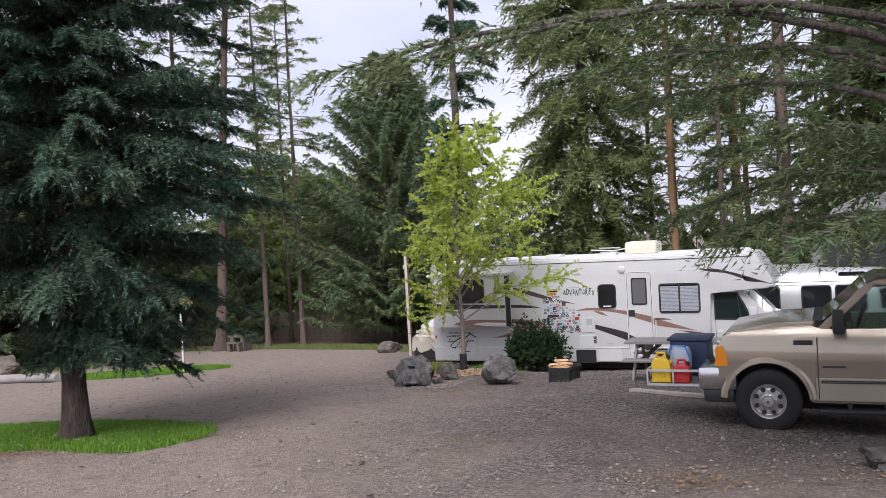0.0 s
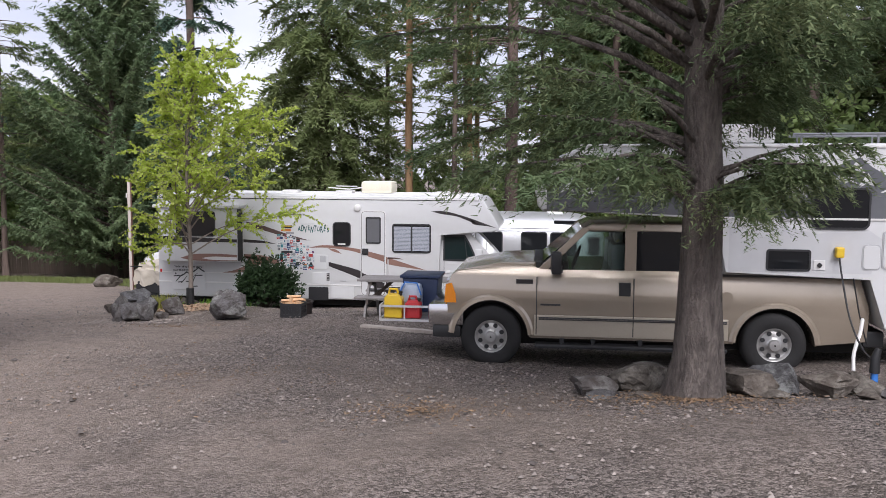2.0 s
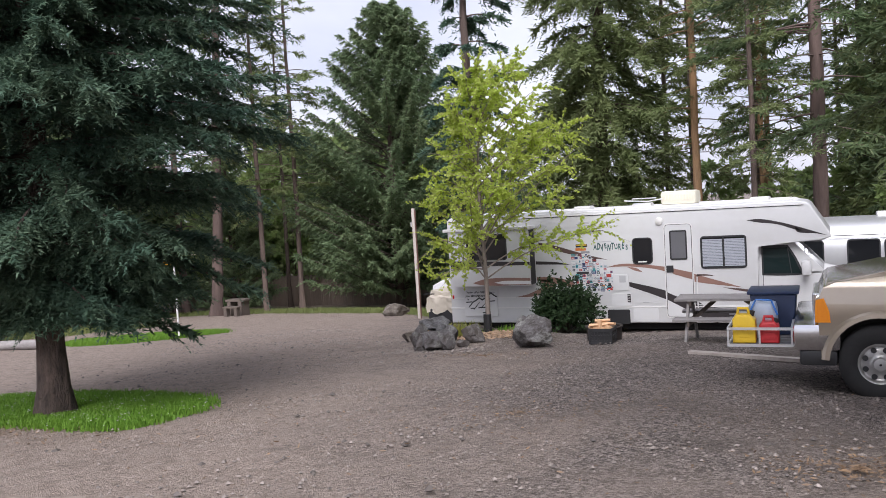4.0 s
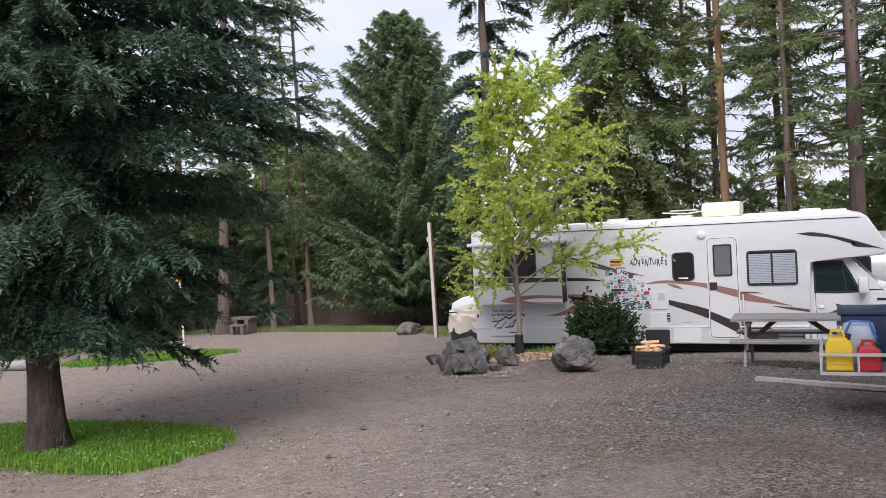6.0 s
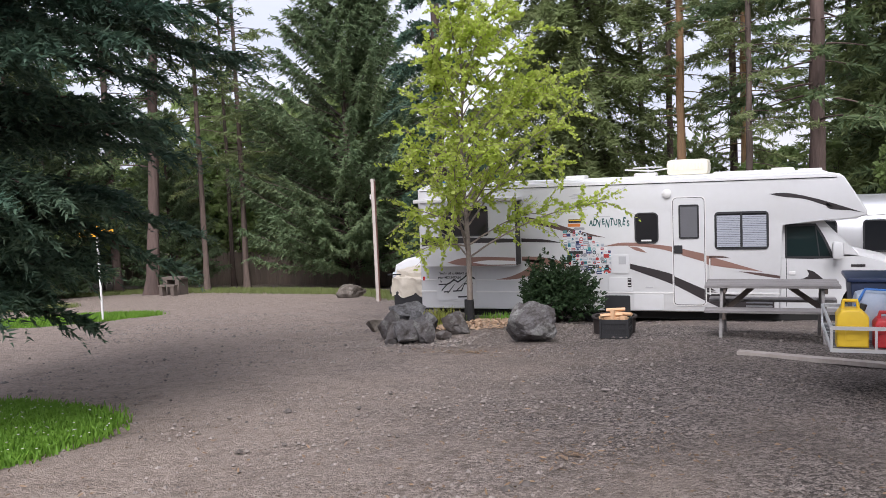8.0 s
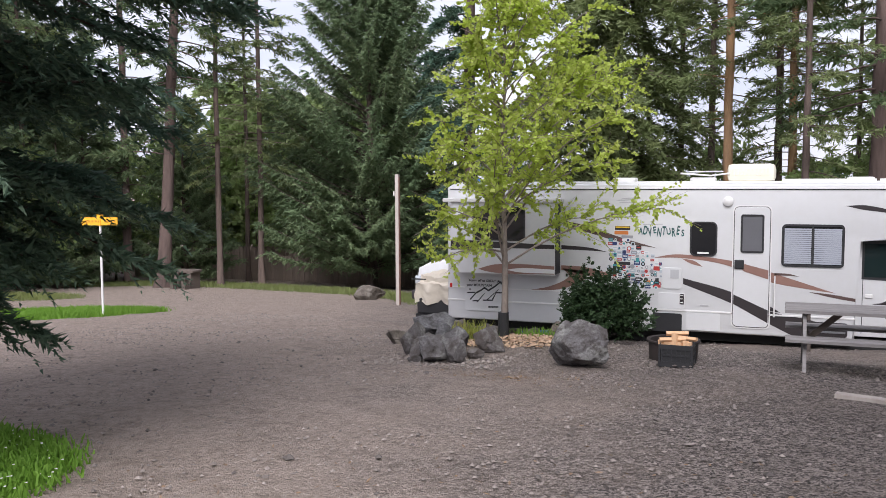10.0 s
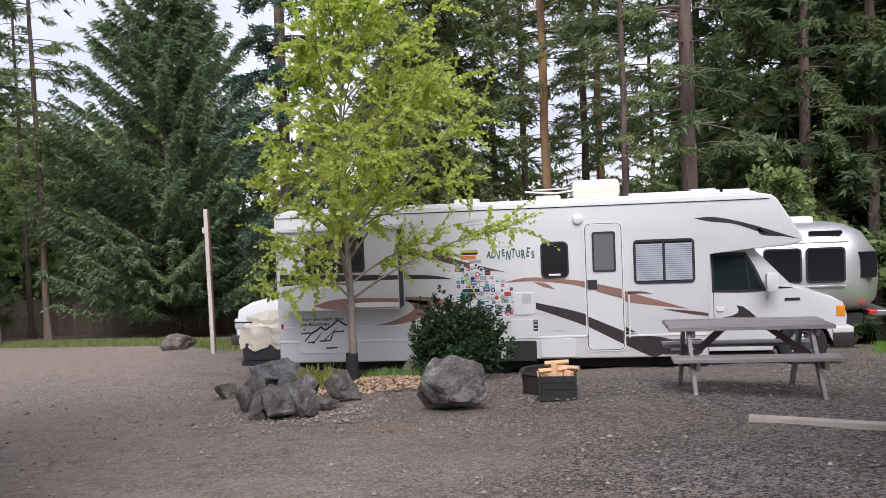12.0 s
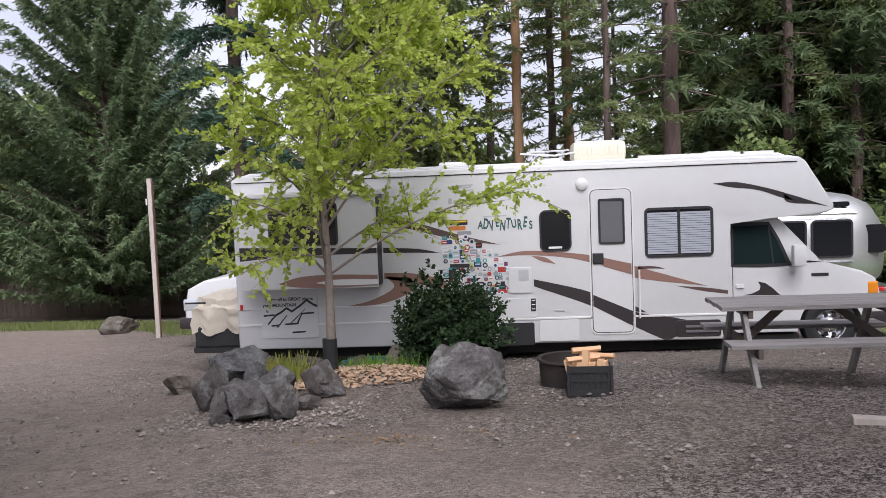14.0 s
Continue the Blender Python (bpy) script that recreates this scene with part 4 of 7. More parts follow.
def build_pickup():
    Y = 8.76
    g = 0.157
    truck = root_at("pickup_truck", 3.0, 9.76, g, "champagne and beige extended-cab pickup truck with chrome bumper", "pickup truck")
    fa, ra = arc(1.2, 0.56, 0.5, 180, 0, 16), arc(4.79, 0.54, 0.5, 180, 0, 16)
    low = [(0.62, 0.98), (0.64, 0.62), (0.7, 0.6), *fa, (1.74, 0.55), (4.25, 0.55), *ra, (5.34, 0.56), (5.9, 0.62), (5.92, 1.0), (5.8, 1.41),
           (3.98, 1.42), (3.95, 1.46), (1.84, 1.45), (1.72, 1.5), (1.4, 1.49), (0.8, 1.42), (0.68, 1.37), (0.61, 1.2)]
    bm = slab(bmesh.new(), low, Y, Y + 2.0, 0.02)
    for z in (0.7, 0.86, 0.96, 1.08, 1.2, 1.29, 1.36, 1.41):
        bmesh.ops.bisect_plane(bm, geom=bm.verts[:] + bm.edges[:] + bm.faces[:], plane_co=(0, 0, z), plane_no=(0, 0, 1))
    for v in bm.verts:
        inward = 0.05 * max(0.0, (v.co.z - 1.2) / 0.25) ** 2 + 0.02 * max(0.0, (0.86 - v.co.z) / 0.3) - 0.012 * math.exp(-((v.co.z - 1.1) / 0.12) ** 2)
        if v.co.y < Y + 0.1:
            v.co.y += inward
        elif v.co.y > Y + 1.9:
            v.co.y -= inward
    body = wpart("body", bm, TAN_PAINT, truck, smooth=True)
    wpart("bonnet", slab(bmesh.new(), [(0.66, 1.3), (0.72, 1.415), (1.3, 1.52), (1.78, 1.55), (1.78, 1.3)], Y + 0.12, Y + 1.88, 0.04), TAN_PAINT, truck, smooth=True)
    # lower two-tone panel, flares and trims
    for x0, x1 in ((1.76, 4.22),):
        wpart("lower_panel", box(bmesh.new(), x0, x1, Y - 0.012, Y + 0.01, 0.585, 0.86, 0.01), TAN_LOW, body, "paler beige lower panel")
    for cx, cz in ((1.2, 0.56), (4.79, 0.54)):
        o, i = arc(cx, cz, 0.565, 176, 4, 18), arc(cx, cz, 0.485, 176, 4, 18)
        bm = bmesh.new()
        rows = []
        for (xo, zo), (xi, zi) in zip(o, i):
            rows.append([bm.verts.new((xo, Y - 0.002, zo)), bm.verts.new(((xo * 0.6 + xi * 0.4), Y - 0.032, zo * 0.6 + zi * 0.4)), bm.verts.new((xi, Y - 0.036, zi)), bm.verts.new((xi, Y + 0.2, zi))])
        for a, b in zip(rows, rows[1:]):
            for k in range(3):
                bm.faces.new((a[k], a[k + 1], b[k + 1], b[k]))
        wpart("wheel_flare", bm, TAN_PAINT, body, "rolled wheel-arch lip", True)
    wpart("side_moulding", box(bmesh.new(), 1.82, 4.2, Y - 0.025, Y - 0.01, 0.8, 0.835, 0.006), BLACK, body)
    wpart("side_moulding", box(bmesh.new(), 1.82, 4.2, Y - 0.027, Y - 0.012, 0.812, 0.82), CHROME, body)
    for x in (1.79, 3.03):
        wpart("door_seam", box(bmesh.new(), x - 0.006, x + 0.006, Y - 0.014, Y + 0.03, 0.6, 1.36), BLACK, body)
    wpart("door_handle", box(bmesh.new(), 2.84, 2.99, Y - 0.02, Y, 1.13, 1.31, 0.012), BLACK, body, "black door handle")
    wpart("badge", box(bmesh.new(), 1.52, 1.74, Y - 0.012, Y, 1.265, 1.325, 0.005), CHARCOAL, body)
    wpart("vent_slot", box(bmesh.new(), 1.84, 2.1, Y - 0.012, Y, 0.985, 1.01, 0.005), BLACK, body)
    wpart("fuel_door", slab(bmesh.new(), rounded(4.08, 4.26, 1.02, 1.22, 0.07), Y - 0.03, Y - 0.012), TAN_PAINT, body)
    wpart("bed_rail", box(bmesh.new(), 4.0, 5.8, Y - 0.01, Y + 0.12, 1.41, 1.455, 0.01), BLACK, body)
    wpart("bumper", box(bmesh.new(), 0.36, 0.84, Y + 0.0, Y + 2.0, 0.68, 0.98, 0.06), CHROME, truck, "chrome front bumper", True)
    wpart("bumper_valance", box(bmesh.new(), 0.42, 0.8, Y + 0.02, Y + 1.98, 0.52, 0.69, 0.04), BLACK, truck, smooth=True)
    wpart("headlamp", box(bmesh.new(), 0.6, 0.68, Y + 0.1, Y + 0.42, 1.0, 1.24, 0.03), CLEAR, truck)
    wpart("indicator_lamp", slab(bmesh.new(), [(0.585, 1.0), (0.74, 1.0), (0.73, 1.12), (0.68, 1.26), (0.6, 1.24)], Y - 0.03, Y + 0.14), AMBER, truck, "amber corner lamp")
    wpart("grille", box(bmesh.new(), 0.56, 0.66, Y + 0.45, Y + 1.55, 1.0, 1.26, 0.02), CHROME, truck)
    wpart("running_board", box(bmesh.new(), 1.78, 4.2, Y - 0.1, Y + 0.12, 0.44, 0.49, 0.02), BLACK, truck, smooth=True)
    for x in (2.1, 2.5, 3.1, 3.7):
        wpart("bracket", box(bmesh.new(), x, x + 0.05, Y - 0.03, Y + 0.2, 0.49, 0.56), BLACK, truck)
    wpart("chassis", box(bmesh.new(), 0.9, 5.9, Y + 0.4, Y + 1.6, 0.4, 0.62), UNDER, truck)
    for x0, x1 in ((0.66, 1.72), (4.26, 5.32)):
        wpart("wheel_well", box(bmesh.new(), x0, x1, Y + 0.3, Y + 1.7, 0.5, 1.04), UNDER, truck)
    wpart("rear_bumper", box(bmesh.new(), 5.86, 6.12, Y + 0.02, Y + 1.98, 0.55, 0.76, 0.04), BLACK, truck, smooth=True)
    # cab above the belt line
    G = Y + 0.06
    cab = wpart("cab_roof", slab(bmesh.new(), [(2.36, 2.0), (2.5, 2.06), (3.8, 2.07), (3.95, 1.98), (3.95, 1.94), (2.36, 1.95)], G + 0.04, G + 1.84, 0.03), TAN_PAINT, truck, smooth=True)
    for y0, y1 in ((G, G + 0.07), (G + 1.81, G + 1.88)):
        for o in ([(1.78, 1.44), (1.92, 1.44), (2.46, 1.98), (2.36, 2.0)], [(2.91, 1.44), (3.06, 1.44), (3.06, 1.97), (2.91, 1.97)], [(3.72, 1.44), (3.97, 1.44), (3.95, 1.97), (3.74, 1.97)]):
            wpart("pillar", slab(bmesh.new(), o, y0, y1, 0.008), TAN_PAINT, truck)
    for pane, mat in (([(1.92, 1.445), (2.92, 1.445), (2.92, 1.96), (2.44, 1.96)], CLEAR), ([(3.05, 1.445), (3.73, 1.445), (3.74, 1.96), (3.05, 1.96)], TINT)):
        for y in (G + 0.02, G + 1.85):
            wpart("side_window", slab(bmesh.new(), pane, y, y + 0.006), mat, truck)
    wpart("windscreen", slab(bmesh.new(), [(1.8, 1.5), (1.82, 1.5), (2.4, 2.0), (2.38, 2.0)], G + 0.06, G + 1.82), CLEAR, truck)
    wpart("rear_window", slab(bmesh.new(), [(3.94, 1.45), (3.955, 1.45), (3.955, 1.95), (3.94, 1.95)], G + 0.06, G + 1.82), TINT, truck)
    wpart("cowl", box(bmesh.new(), 1.74, 1.86, Y + 0.14, Y + 1.86, 1.44, 1.552, 0.01), BLACK, truck)
    wpart("dashboard", box(bmesh.new(), 1.86, 2.2, G + 0.1, G + 1.8, 1.4, 1.56, 0.05), CHARCOAL, truck)
    for y in (G + 0.2, G + 1.05):
        seat = wpart("seat", box(bmesh.new(), 2.75, 2.95, y, y + 0.6, 1.3, 1.78, 0.06), GREY_VINYL, truck, smooth=True)
        wpart("head_rest", box(bmesh.new(), 2.8, 2.92, y + 0.16, y + 0.44, 1.78, 1.93, 0.05), GREY_VINYL, seat, smooth=True)
    wpart("steering_wheel", rod(bmesh.new(), [(2.3 + 0.06 * math.cos(a), G + 0.5 + 0.19 * math.sin(a), 1.55 + 0.17 * math.cos(a)) for a in (2 * math.pi * k / 16 for k in range(17))], 0.016, 6), BLACK, truck)
    mir = wpart("door_mirror", box(bmesh.new(), 1.97, 2.1, Y - 0.26, Y - 0.04, 1.42, 1.7, 0.03), BLACK, truck, "black door mirror", True)
    wpart("mirror_arm", box(bmesh.new(), 2.0, 2.12, Y - 0.06, Y + 0.04, 1.42, 1.5), BLACK, mir)
    wheel(truck, 1.2, Y + 0.0, 0.557, 0.4, 0.24, 0.215, WHEEL_STEEL)
    wheel(truck, 4.79, Y + 0.0, 0.55, 0.4, 0.24, 0.215, WHEEL_STEEL)
    for x in (1.2, 4.79):
        wheel(truck, x, Y + 2.0, 0.555, 0.4, 0.24, 0.215, ALU, 1)
    return truck


def build_camper():
    Y = 8.56
    camper = root_at("truck_camper", 4.8, 9.76, 1.42, "white slide-in truck camper with grey mountain graphics", "truck camper")
    line = [(1.78, 2.3), (1.74, 2.55), (2.05, 2.92), (2.4, 3.07), (7.5, 3.1), (7.5, 0.76), (6.15, 0.76), (6.0, 0.84), (5.86, 1.46), (4.1, 1.46), (4.02, 2.18), (1.85, 2.22)]
    wpart("shell", slab(bmesh.new(), line, Y, Y + 2.35, 0.03), WHITE, camper, smooth=True)
    ridge = [(1.9, 2.62), (2.3, 2.75), (2.7, 2.6), (3.2, 2.78), (3.7, 2.62), (4.1, 2.5), (4.5, 2.66), (4.9, 2.72), (5.3, 2.78), (5.5, 2.86), (5.65, 2.92), (5.8, 2.8), (6.0, 2.68), (6.15, 2.75), (6.32, 2.83), (6.5, 2.75), (6.8, 2.82), (7.2, 2.7), (7.49, 2.78)]
    decal("mountain_graphic", ridge + [(7.49, 2.18), (4.08, 2.18), (1.9, 2.24)], Y, CAMPER_GREY, camper)
    rng = random.Random(4)
    for x, z in ((2.3, 2.74), (3.2, 2.77), (4.9, 2.7), (5.62, 2.89), (5.45, 2.8), (6.3, 2.82), (6.85, 2.8)):
        for k in range(5):
            a = x + rng.uniform(-0.16, 0.16)
            b = z - abs(a - x) * 0.8 - rng.uniform(0.0, 0.1)
            decal("snow_streak", [(a, b), (a + 0.08, b - 0.12), (a - 0.02, b - 0.09), (a - 0.1, b - 0.14)], Y - 0.003 - 0.0006 * k, WHITE, camper, 0.002)
    for x, z in ((6.1, 2.35), (5.9, 2.5), (6.3, 2.3)):
        decal("snow_streak", [(x, z), (x + 0.3, z + 0.13), (x + 0.2, z + 0.07), (x + 0.03, z - 0.01)], Y - 0.003, WHITE, camper, 0.002)
    decal("mountain_graphic", [(4.15, 1.5), (5.84, 1.5), (6.0, 1.9), (5.7, 2.1), (5.2, 1.98), (4.6, 2.12), (4.15, 2.1)], Y, CAMPER_PALE, camper, 0.002)
    wpart("belt_trim", box(bmesh.new(), 4.05, 7.48, Y - 0.015, Y + 0.003, 2.155, 2.18, 0.004), WHITE_TRIM, camper)
    wpart("belt_trim", box(bmesh.new(), 2.3, 7.49, Y - 0.015, Y + 0.003, 3.035, 3.06, 0.004), WHITE_TRIM, camper)
    framed_window(camper, "window", 5.11, 5.8, 2.04, 2.55, Y - 0.004, TINT, 0.09)
    framed_window(camper, "window", 2.8, 3.3, 2.5, 2.88, Y - 0.004, TINT, 0.07)
    framed_window(camper, "window", 4.6, 5.13, 1.52, 1.79, Y, TINT, 0.04)
    for x0, x1, z0, z1 in ((5.97, 6.7, 1.57, 2.02), (6.08, 6.75, 1.03, 1.47), (5.74, 5.93, 1.56, 1.85)):
        wpart("hatch", slab(bmesh.new(), rounded(x0, x1, z0, z1, 0.05), Y - 0.016, Y + 0.002, 0.005), WHITE, camper)
        wpart("hatch_seal", slab(bmesh.new(), rounded(x0 - 0.015, x1 + 0.015, z0 - 0.015, z1 + 0.015, 0.055), Y - 0.008, Y + 0.002), GREY_VINYL, camper)
    decal("mountain_graphic", [(6.0, 1.75), (6.1, 1.85), (6.2, 1.9), (6.35, 1.8), (6.5, 1.88), (6.65, 1.8), (6.65, 1.74)], Y - 0.016, CAMPER_PALE, camper)
    for x, z in ((6.12, 1.6), (6.45, 1.6), (6.58, 1.35), (6.58, 1.1)):
        wpart("latch", box(bmesh.new(), x, x + 0.035, Y - 0.026, Y - 0.014, z, z + 0.025), STEEL, camper)
    wpart("socket_plate", box(bmesh.new(), 5.16, 5.3, Y - 0.015, Y, 1.54, 1.66, 0.01), WHITE_TRIM, camper)
    wpart("socket", rod(bmesh.new(), [(5.23, Y - 0.03, 1.6), (5.23, Y, 1.6)], 0.03), BLACK, camper)
    ac = wpart("air_conditioner", box(bmesh.new(), 3.95, 4.85, Y + 0.7, Y + 1.5, 3.1, 3.36, 0.08), WHITE_TRIM, camper, smooth=True)
    for k in range(8):
        wpart("louvre", box(bmesh.new(), 4.5 + k * 0.04, 4.515 + k * 0.04, Y + 0.69, Y + 0.7, 3.18, 3.3), CHARCOAL, ac)
    wpart("roof_rail", rod(bmesh.new(), [(4.9, Y + 0.15, 3.2), (7.3, Y + 0.15, 3.22)], 0.018, 6), STEEL, camper)
    wpart("roof_rail", rod(bmesh.new(), [(4.9, Y + 0.35, 3.18), (7.3, Y + 0.35, 3.2)], 0.014, 6), STEEL, camper)
    for x in (5.0, 5.9, 6.9):
        wpart("rail_foot", rod(bmesh.new(), [(x, Y + 0.15, 3.09), (x, Y + 0.15, 3.21)], 0.014, 6), STEEL, camper)
        wpart("rail_foot", rod(bmesh.new(), [(x, Y + 0.35, 3.09), (x, Y + 0.35, 3.19)], 0.012, 6), STEEL, camper)
    dome = rod(bmesh.new(), [(6.45, Y + 0.5, 3.09), (6.45, Y + 0.5, 3.2), (6.45, Y + 0.5, 3.28), (6.45, Y + 0.5, 3.32)], [0.26, 0.26, 0.2, 0.06], 20)
    wpart("roof_vent", dome, WHITE_TRIM, camper, smooth=True)
    return camper


CAMPER_GREY = material("grey_graphic", (0.1, 0.104, 0.115), 0.4, dark=(0.17, 0.17, 0.18), big=1.3, fine=6, amount=0.5)
CAMPER_PALE = material("pale_grey_graphic", (0.5, 0.5, 0.51), 0.4, dark=(0.62, 0.62, 0.62), big=2, fine=6)
build_pickup()
build_camper()


def build_travel_trailer():
    """Rounded silver trailer behind the motorhome."""
    x0, x1, y0, y1, z0, z1 = -4.5, 3.55, 22.4, 24.85, -0.45, 1.52
    tr = root_at("travel_trailer", -0.5, 23.6, gz(-0.5, 23.6), "polished aluminium travel trailer with rounded ends", "travel trailer")
    bm = bmesh.new()
    n, m = 28, 30
    rings = []
    for i in range(n + 1):
        s = i / n
        x = x0 + (x1 - x0) * s
        d = min(x - x0, x1 - x) / 1.1
        k = 1.0 if d >= 1 else math.sqrt(max(0.0, 1 - (1 - d) ** 2.6)) * 0.92 + 0.08 * d
        k = max(k, 0.16)
        ring = []
        for j in range(m):
            a = 2 * math.pi * j / m
            cy, cz = math.cos(a), math.sin(a)
            p = 3.2
            q = (abs(cy) ** p + abs(cz) ** p) ** (-1 / p)
            ky, kz = (0.45 + 0.55 * k), (0.3 + 0.7 * k) if cz > 0 else (0.75 + 0.25 * k)
            ring.append(bm.verts.new((x, (y0 + y1) / 2 + cy * q * (y1 - y0) / 2 * ky, (z0 + z1) / 2 + cz * q * (z1 - z0) / 2 * kz)))
        rings.append(ring)
    for a, b in zip(rings, rings[1:]):
        for j in range(m):
            bm.faces.new((a[j], a[(j + 1) % m], b[(j + 1) % m], b[j]))
    bm.faces.new(rings[0])
    bm.faces.new(rings[-1])
    wpart("shell", bm, ALU, tr, smooth=True)
    for a, b in ((1.17, 1.92), (2.0, 2.76), (-0.1, 0.65), (-1.6, -0.9)):
        framed_window(tr, "window", a, b, 0.28, 1.0, y0 - 0.01, TINT, 0.08, 0.035)
    bm = slab(bmesh.new(), rounded(3.0, 3.4, 0.35, 0.88, 0.07), 22.52, 22.9)
    wpart("end_window", bm, TINT, tr)
    wpart("awning_roll", rod(bmesh.new(), [(0.2, y0 - 0.06, 1.12), (2.8, y0 - 0.06, 1.12)], 0.035), ALU, tr)
    wpart("skylight", slab(bmesh.new(), rounded(2.1, 2.75, 1.24, 1.33, 0.04), y0 + 0.12, y0 + 0.2), TINT, tr)
    wpart("roof_fan", box(bmesh.new(), 1.9, 2.4, 23.3, 23.9, 1.5, 1.62, 0.05), WHITE_TRIM, tr, smooth=True)
    wpart("rub_rail", box(bmesh.new(), -3.5, 2.75, y0 - 0.02, y0 + 0.01, 0.18, 0.215, 0.005), STEEL, tr)
    wpart("tail_lamp", box(bmesh.new(), 3.25, 3.42, 22.62, 22.9, -0.4, -0.32, 0.02), RED_LENS, tr)
    wpart("bumper", box(bmesh.new(), 3.3, 3.78, 22.9, 24.3, -0.48, -0.36, 0.02), STEEL, tr)
    wpart("chassis", box(bmesh.new(), -4.0, 3.2, 22.8, 24.4, -0.6, -0.42), UNDER, tr)
    for x in (-1.2, -0.4):
        wheel(tr, x, 22.5, gz(x, 22.5) + 0.34, 0.34, 0.2, 0.19, ALU)
    wpart("jack_stand", rod(bmesh.new(), [(3.0, 23.0, gz(3, 23) - 0.02), (3.0, 23.0, -0.5)], 0.03), STEEL, tr)
    return tr


def build_towed_car():
    """White vehicle parked behind the motorhome; only its front corner is open to view."""
    g = gz(-8.3, 22.7)
    car = root_at("white_pickup", -7.9, 22.8, g, "white pickup parked behind the motorhome, bonnet showing", "pickup truck")
    Y = 21.85
    fa = arc(-9.0, g + 0.4, 0.45, 180, 0, 14)
    line = [(-9.98, g + 0.45), (-9.5, g + 0.4), *fa, (-8.5, g + 0.4), (-4.8, g + 0.45), (-4.8, g + 1.34), (-8.4, g + 1.46), (-8.9, g + 1.47), (-9.6, g + 1.36), (-9.92, g + 1.2), (-10.0, g + 0.8)]
    wpart("body", slab(bmesh.new(), line, Y, Y + 1.95, 0.06), WHITE, car, smooth=True)
    wpart("cabin", slab(bmesh.new(), [(-8.5, g + 1.3), (-7.9, g + 1.85), (-6.0, g + 1.88), (-5.6, g + 1.2)], Y + 0.1, Y + 1.85, 0.04), TINT, car)
    wpart("bumper", box(bmesh.new(), -10.12, -9.6, Y - 0.02, Y + 1.97, g + 0.42, g + 0.66, 0.06), CHARCOAL, car, smooth=True)
    wpart("headlamp", box(bmesh.new(), -10.02, -9.7, Y - 0.015, Y + 0.4, g + 0.78, g + 1.02, 0.05), GLASSY, car, smooth=True)
    wpart("grille", box(bmesh.new(), -10.04, -9.9, Y + 0.45, Y + 1.5, g + 0.72, g + 1.02, 0.03), CHROME, car)
    for x in (-9.0, -5.6):
        wheel(car, x, Y + 0.03, g + 0.39, 0.39, 0.24, 0.22, ALU)
    return car


GLASSY = material("lamp_glass", (0.6, 0.63, 0.66), 0.1, 0.4, coat=1.0)
build_travel_trailer()
build_towed_car()


# ---- trees ----
def place_tree(name, meshes, x, y, turn, size, label, group="", tilt=0.0):
    m = Matrix.Translation((x, y, gz(x, y) - 0.03)) @ Matrix.Rotation(radians(tilt), 4, (-0.65, 0.75, 0)) @ pose(0, 0, 0, 0, 0, turn) @ Matrix.Diagonal((size, size, size, 1))
    return tree(name, meshes, m, label, "tree", group)


# the two big conifers beside the path
def spruce_reach(ang, z):
    """Low boughs are short, and missing on the side away from the drive."""
    low = np.clip(0.68 + 0.32 * (z - 1.7) / 1.8, 0.6, 1.0)
    away = (np.cos(ang - 0.75) < 0.45) & (z < 2.3)
    return np.where(away, 0.22, low)


spruce = conifer(3, 14.5, 3.0, 1.35, 0.165, 520, 84, 26, 0.1, 0.016, 0.66, shape=0.3, rise=-0.08, droop=0.3, bark=BARK_DARK, needles=NEEDLES, lean=(0.02, 0.0), limb_r=0.026, inner=0.06, ragged=0.32, aim=spruce_reach, sag=0.5, flat=0.45)
place_tree("spruce_tree", spruce, -7.9, 6.35, 0, 1.0, "dense dark green spruce standing in a grass island")


def hemlock_reach(ang, z):
    """Low boughs are short, and shorter still towards the camper."""
    low = np.clip(0.4 + 0.6 * (z - 1.5) / 1.6, 0.4, 1.0)
    low = np.where(np.cos(ang + 2.6) > 0.2, low * 1.06, low)
    return np.where((np.cos(ang) > 0.1) & (z < 3.6), np.minimum(low, 0.3), low)


hemlock = conifer(12, 15.0, 5.3, 1.7, 0.19, 215, 84, 28, 0.09, 0.011, 0.72, shape=0.4, rise=0.62, droop=0.6, bark=BARK, needles=NEEDLES_R, limb_r=0.045, inner=0.3, ragged=0.5, aim=hemlock_reach, sag=0.75, flat=0.5, power=1.3)
place_tree("hemlock_tree", hemlock, 3.25, 5.4, 0, 1.0, "tall hemlock with long bare limbs above field stones")

# forest kinds
big_fir = conifer(27, 15.4, 6.6, 1.1, 0.22, 360, 58, 15, 0.25, 0.042, 1.0, shape=0.8, rise=0.28, droop=0.02, whorl=0.5, bark=BARK_FAR, needles=FIR_NEEDLES, limb_r=0.04, ragged=0.3, sag=0.25, flat=0.6, power=1.4)
far_a = conifer(21, 15.0, 4.5, 0.4, 0.2, 190, 44, 10, 0.3, 0.055, 0.95, shape=0.72, rise=0.25, droop=0.1, whorl=0.6, bark=BARK_FAR, needles=FIR_NEEDLES, limb_r=0.04, ragged=0.3)
far_b = conifer(22, 34.0, 4.3, 0.8, 0.34, 470, 42, 10, 0.36, 0.055, 1.1, shape=0.5, rise=0.0, droop=0.55, bark=BARK_FAR, needles=NEEDLES_LIT, limb_r=0.045, ragged=0.4, sag=1.2, flat=0.8)
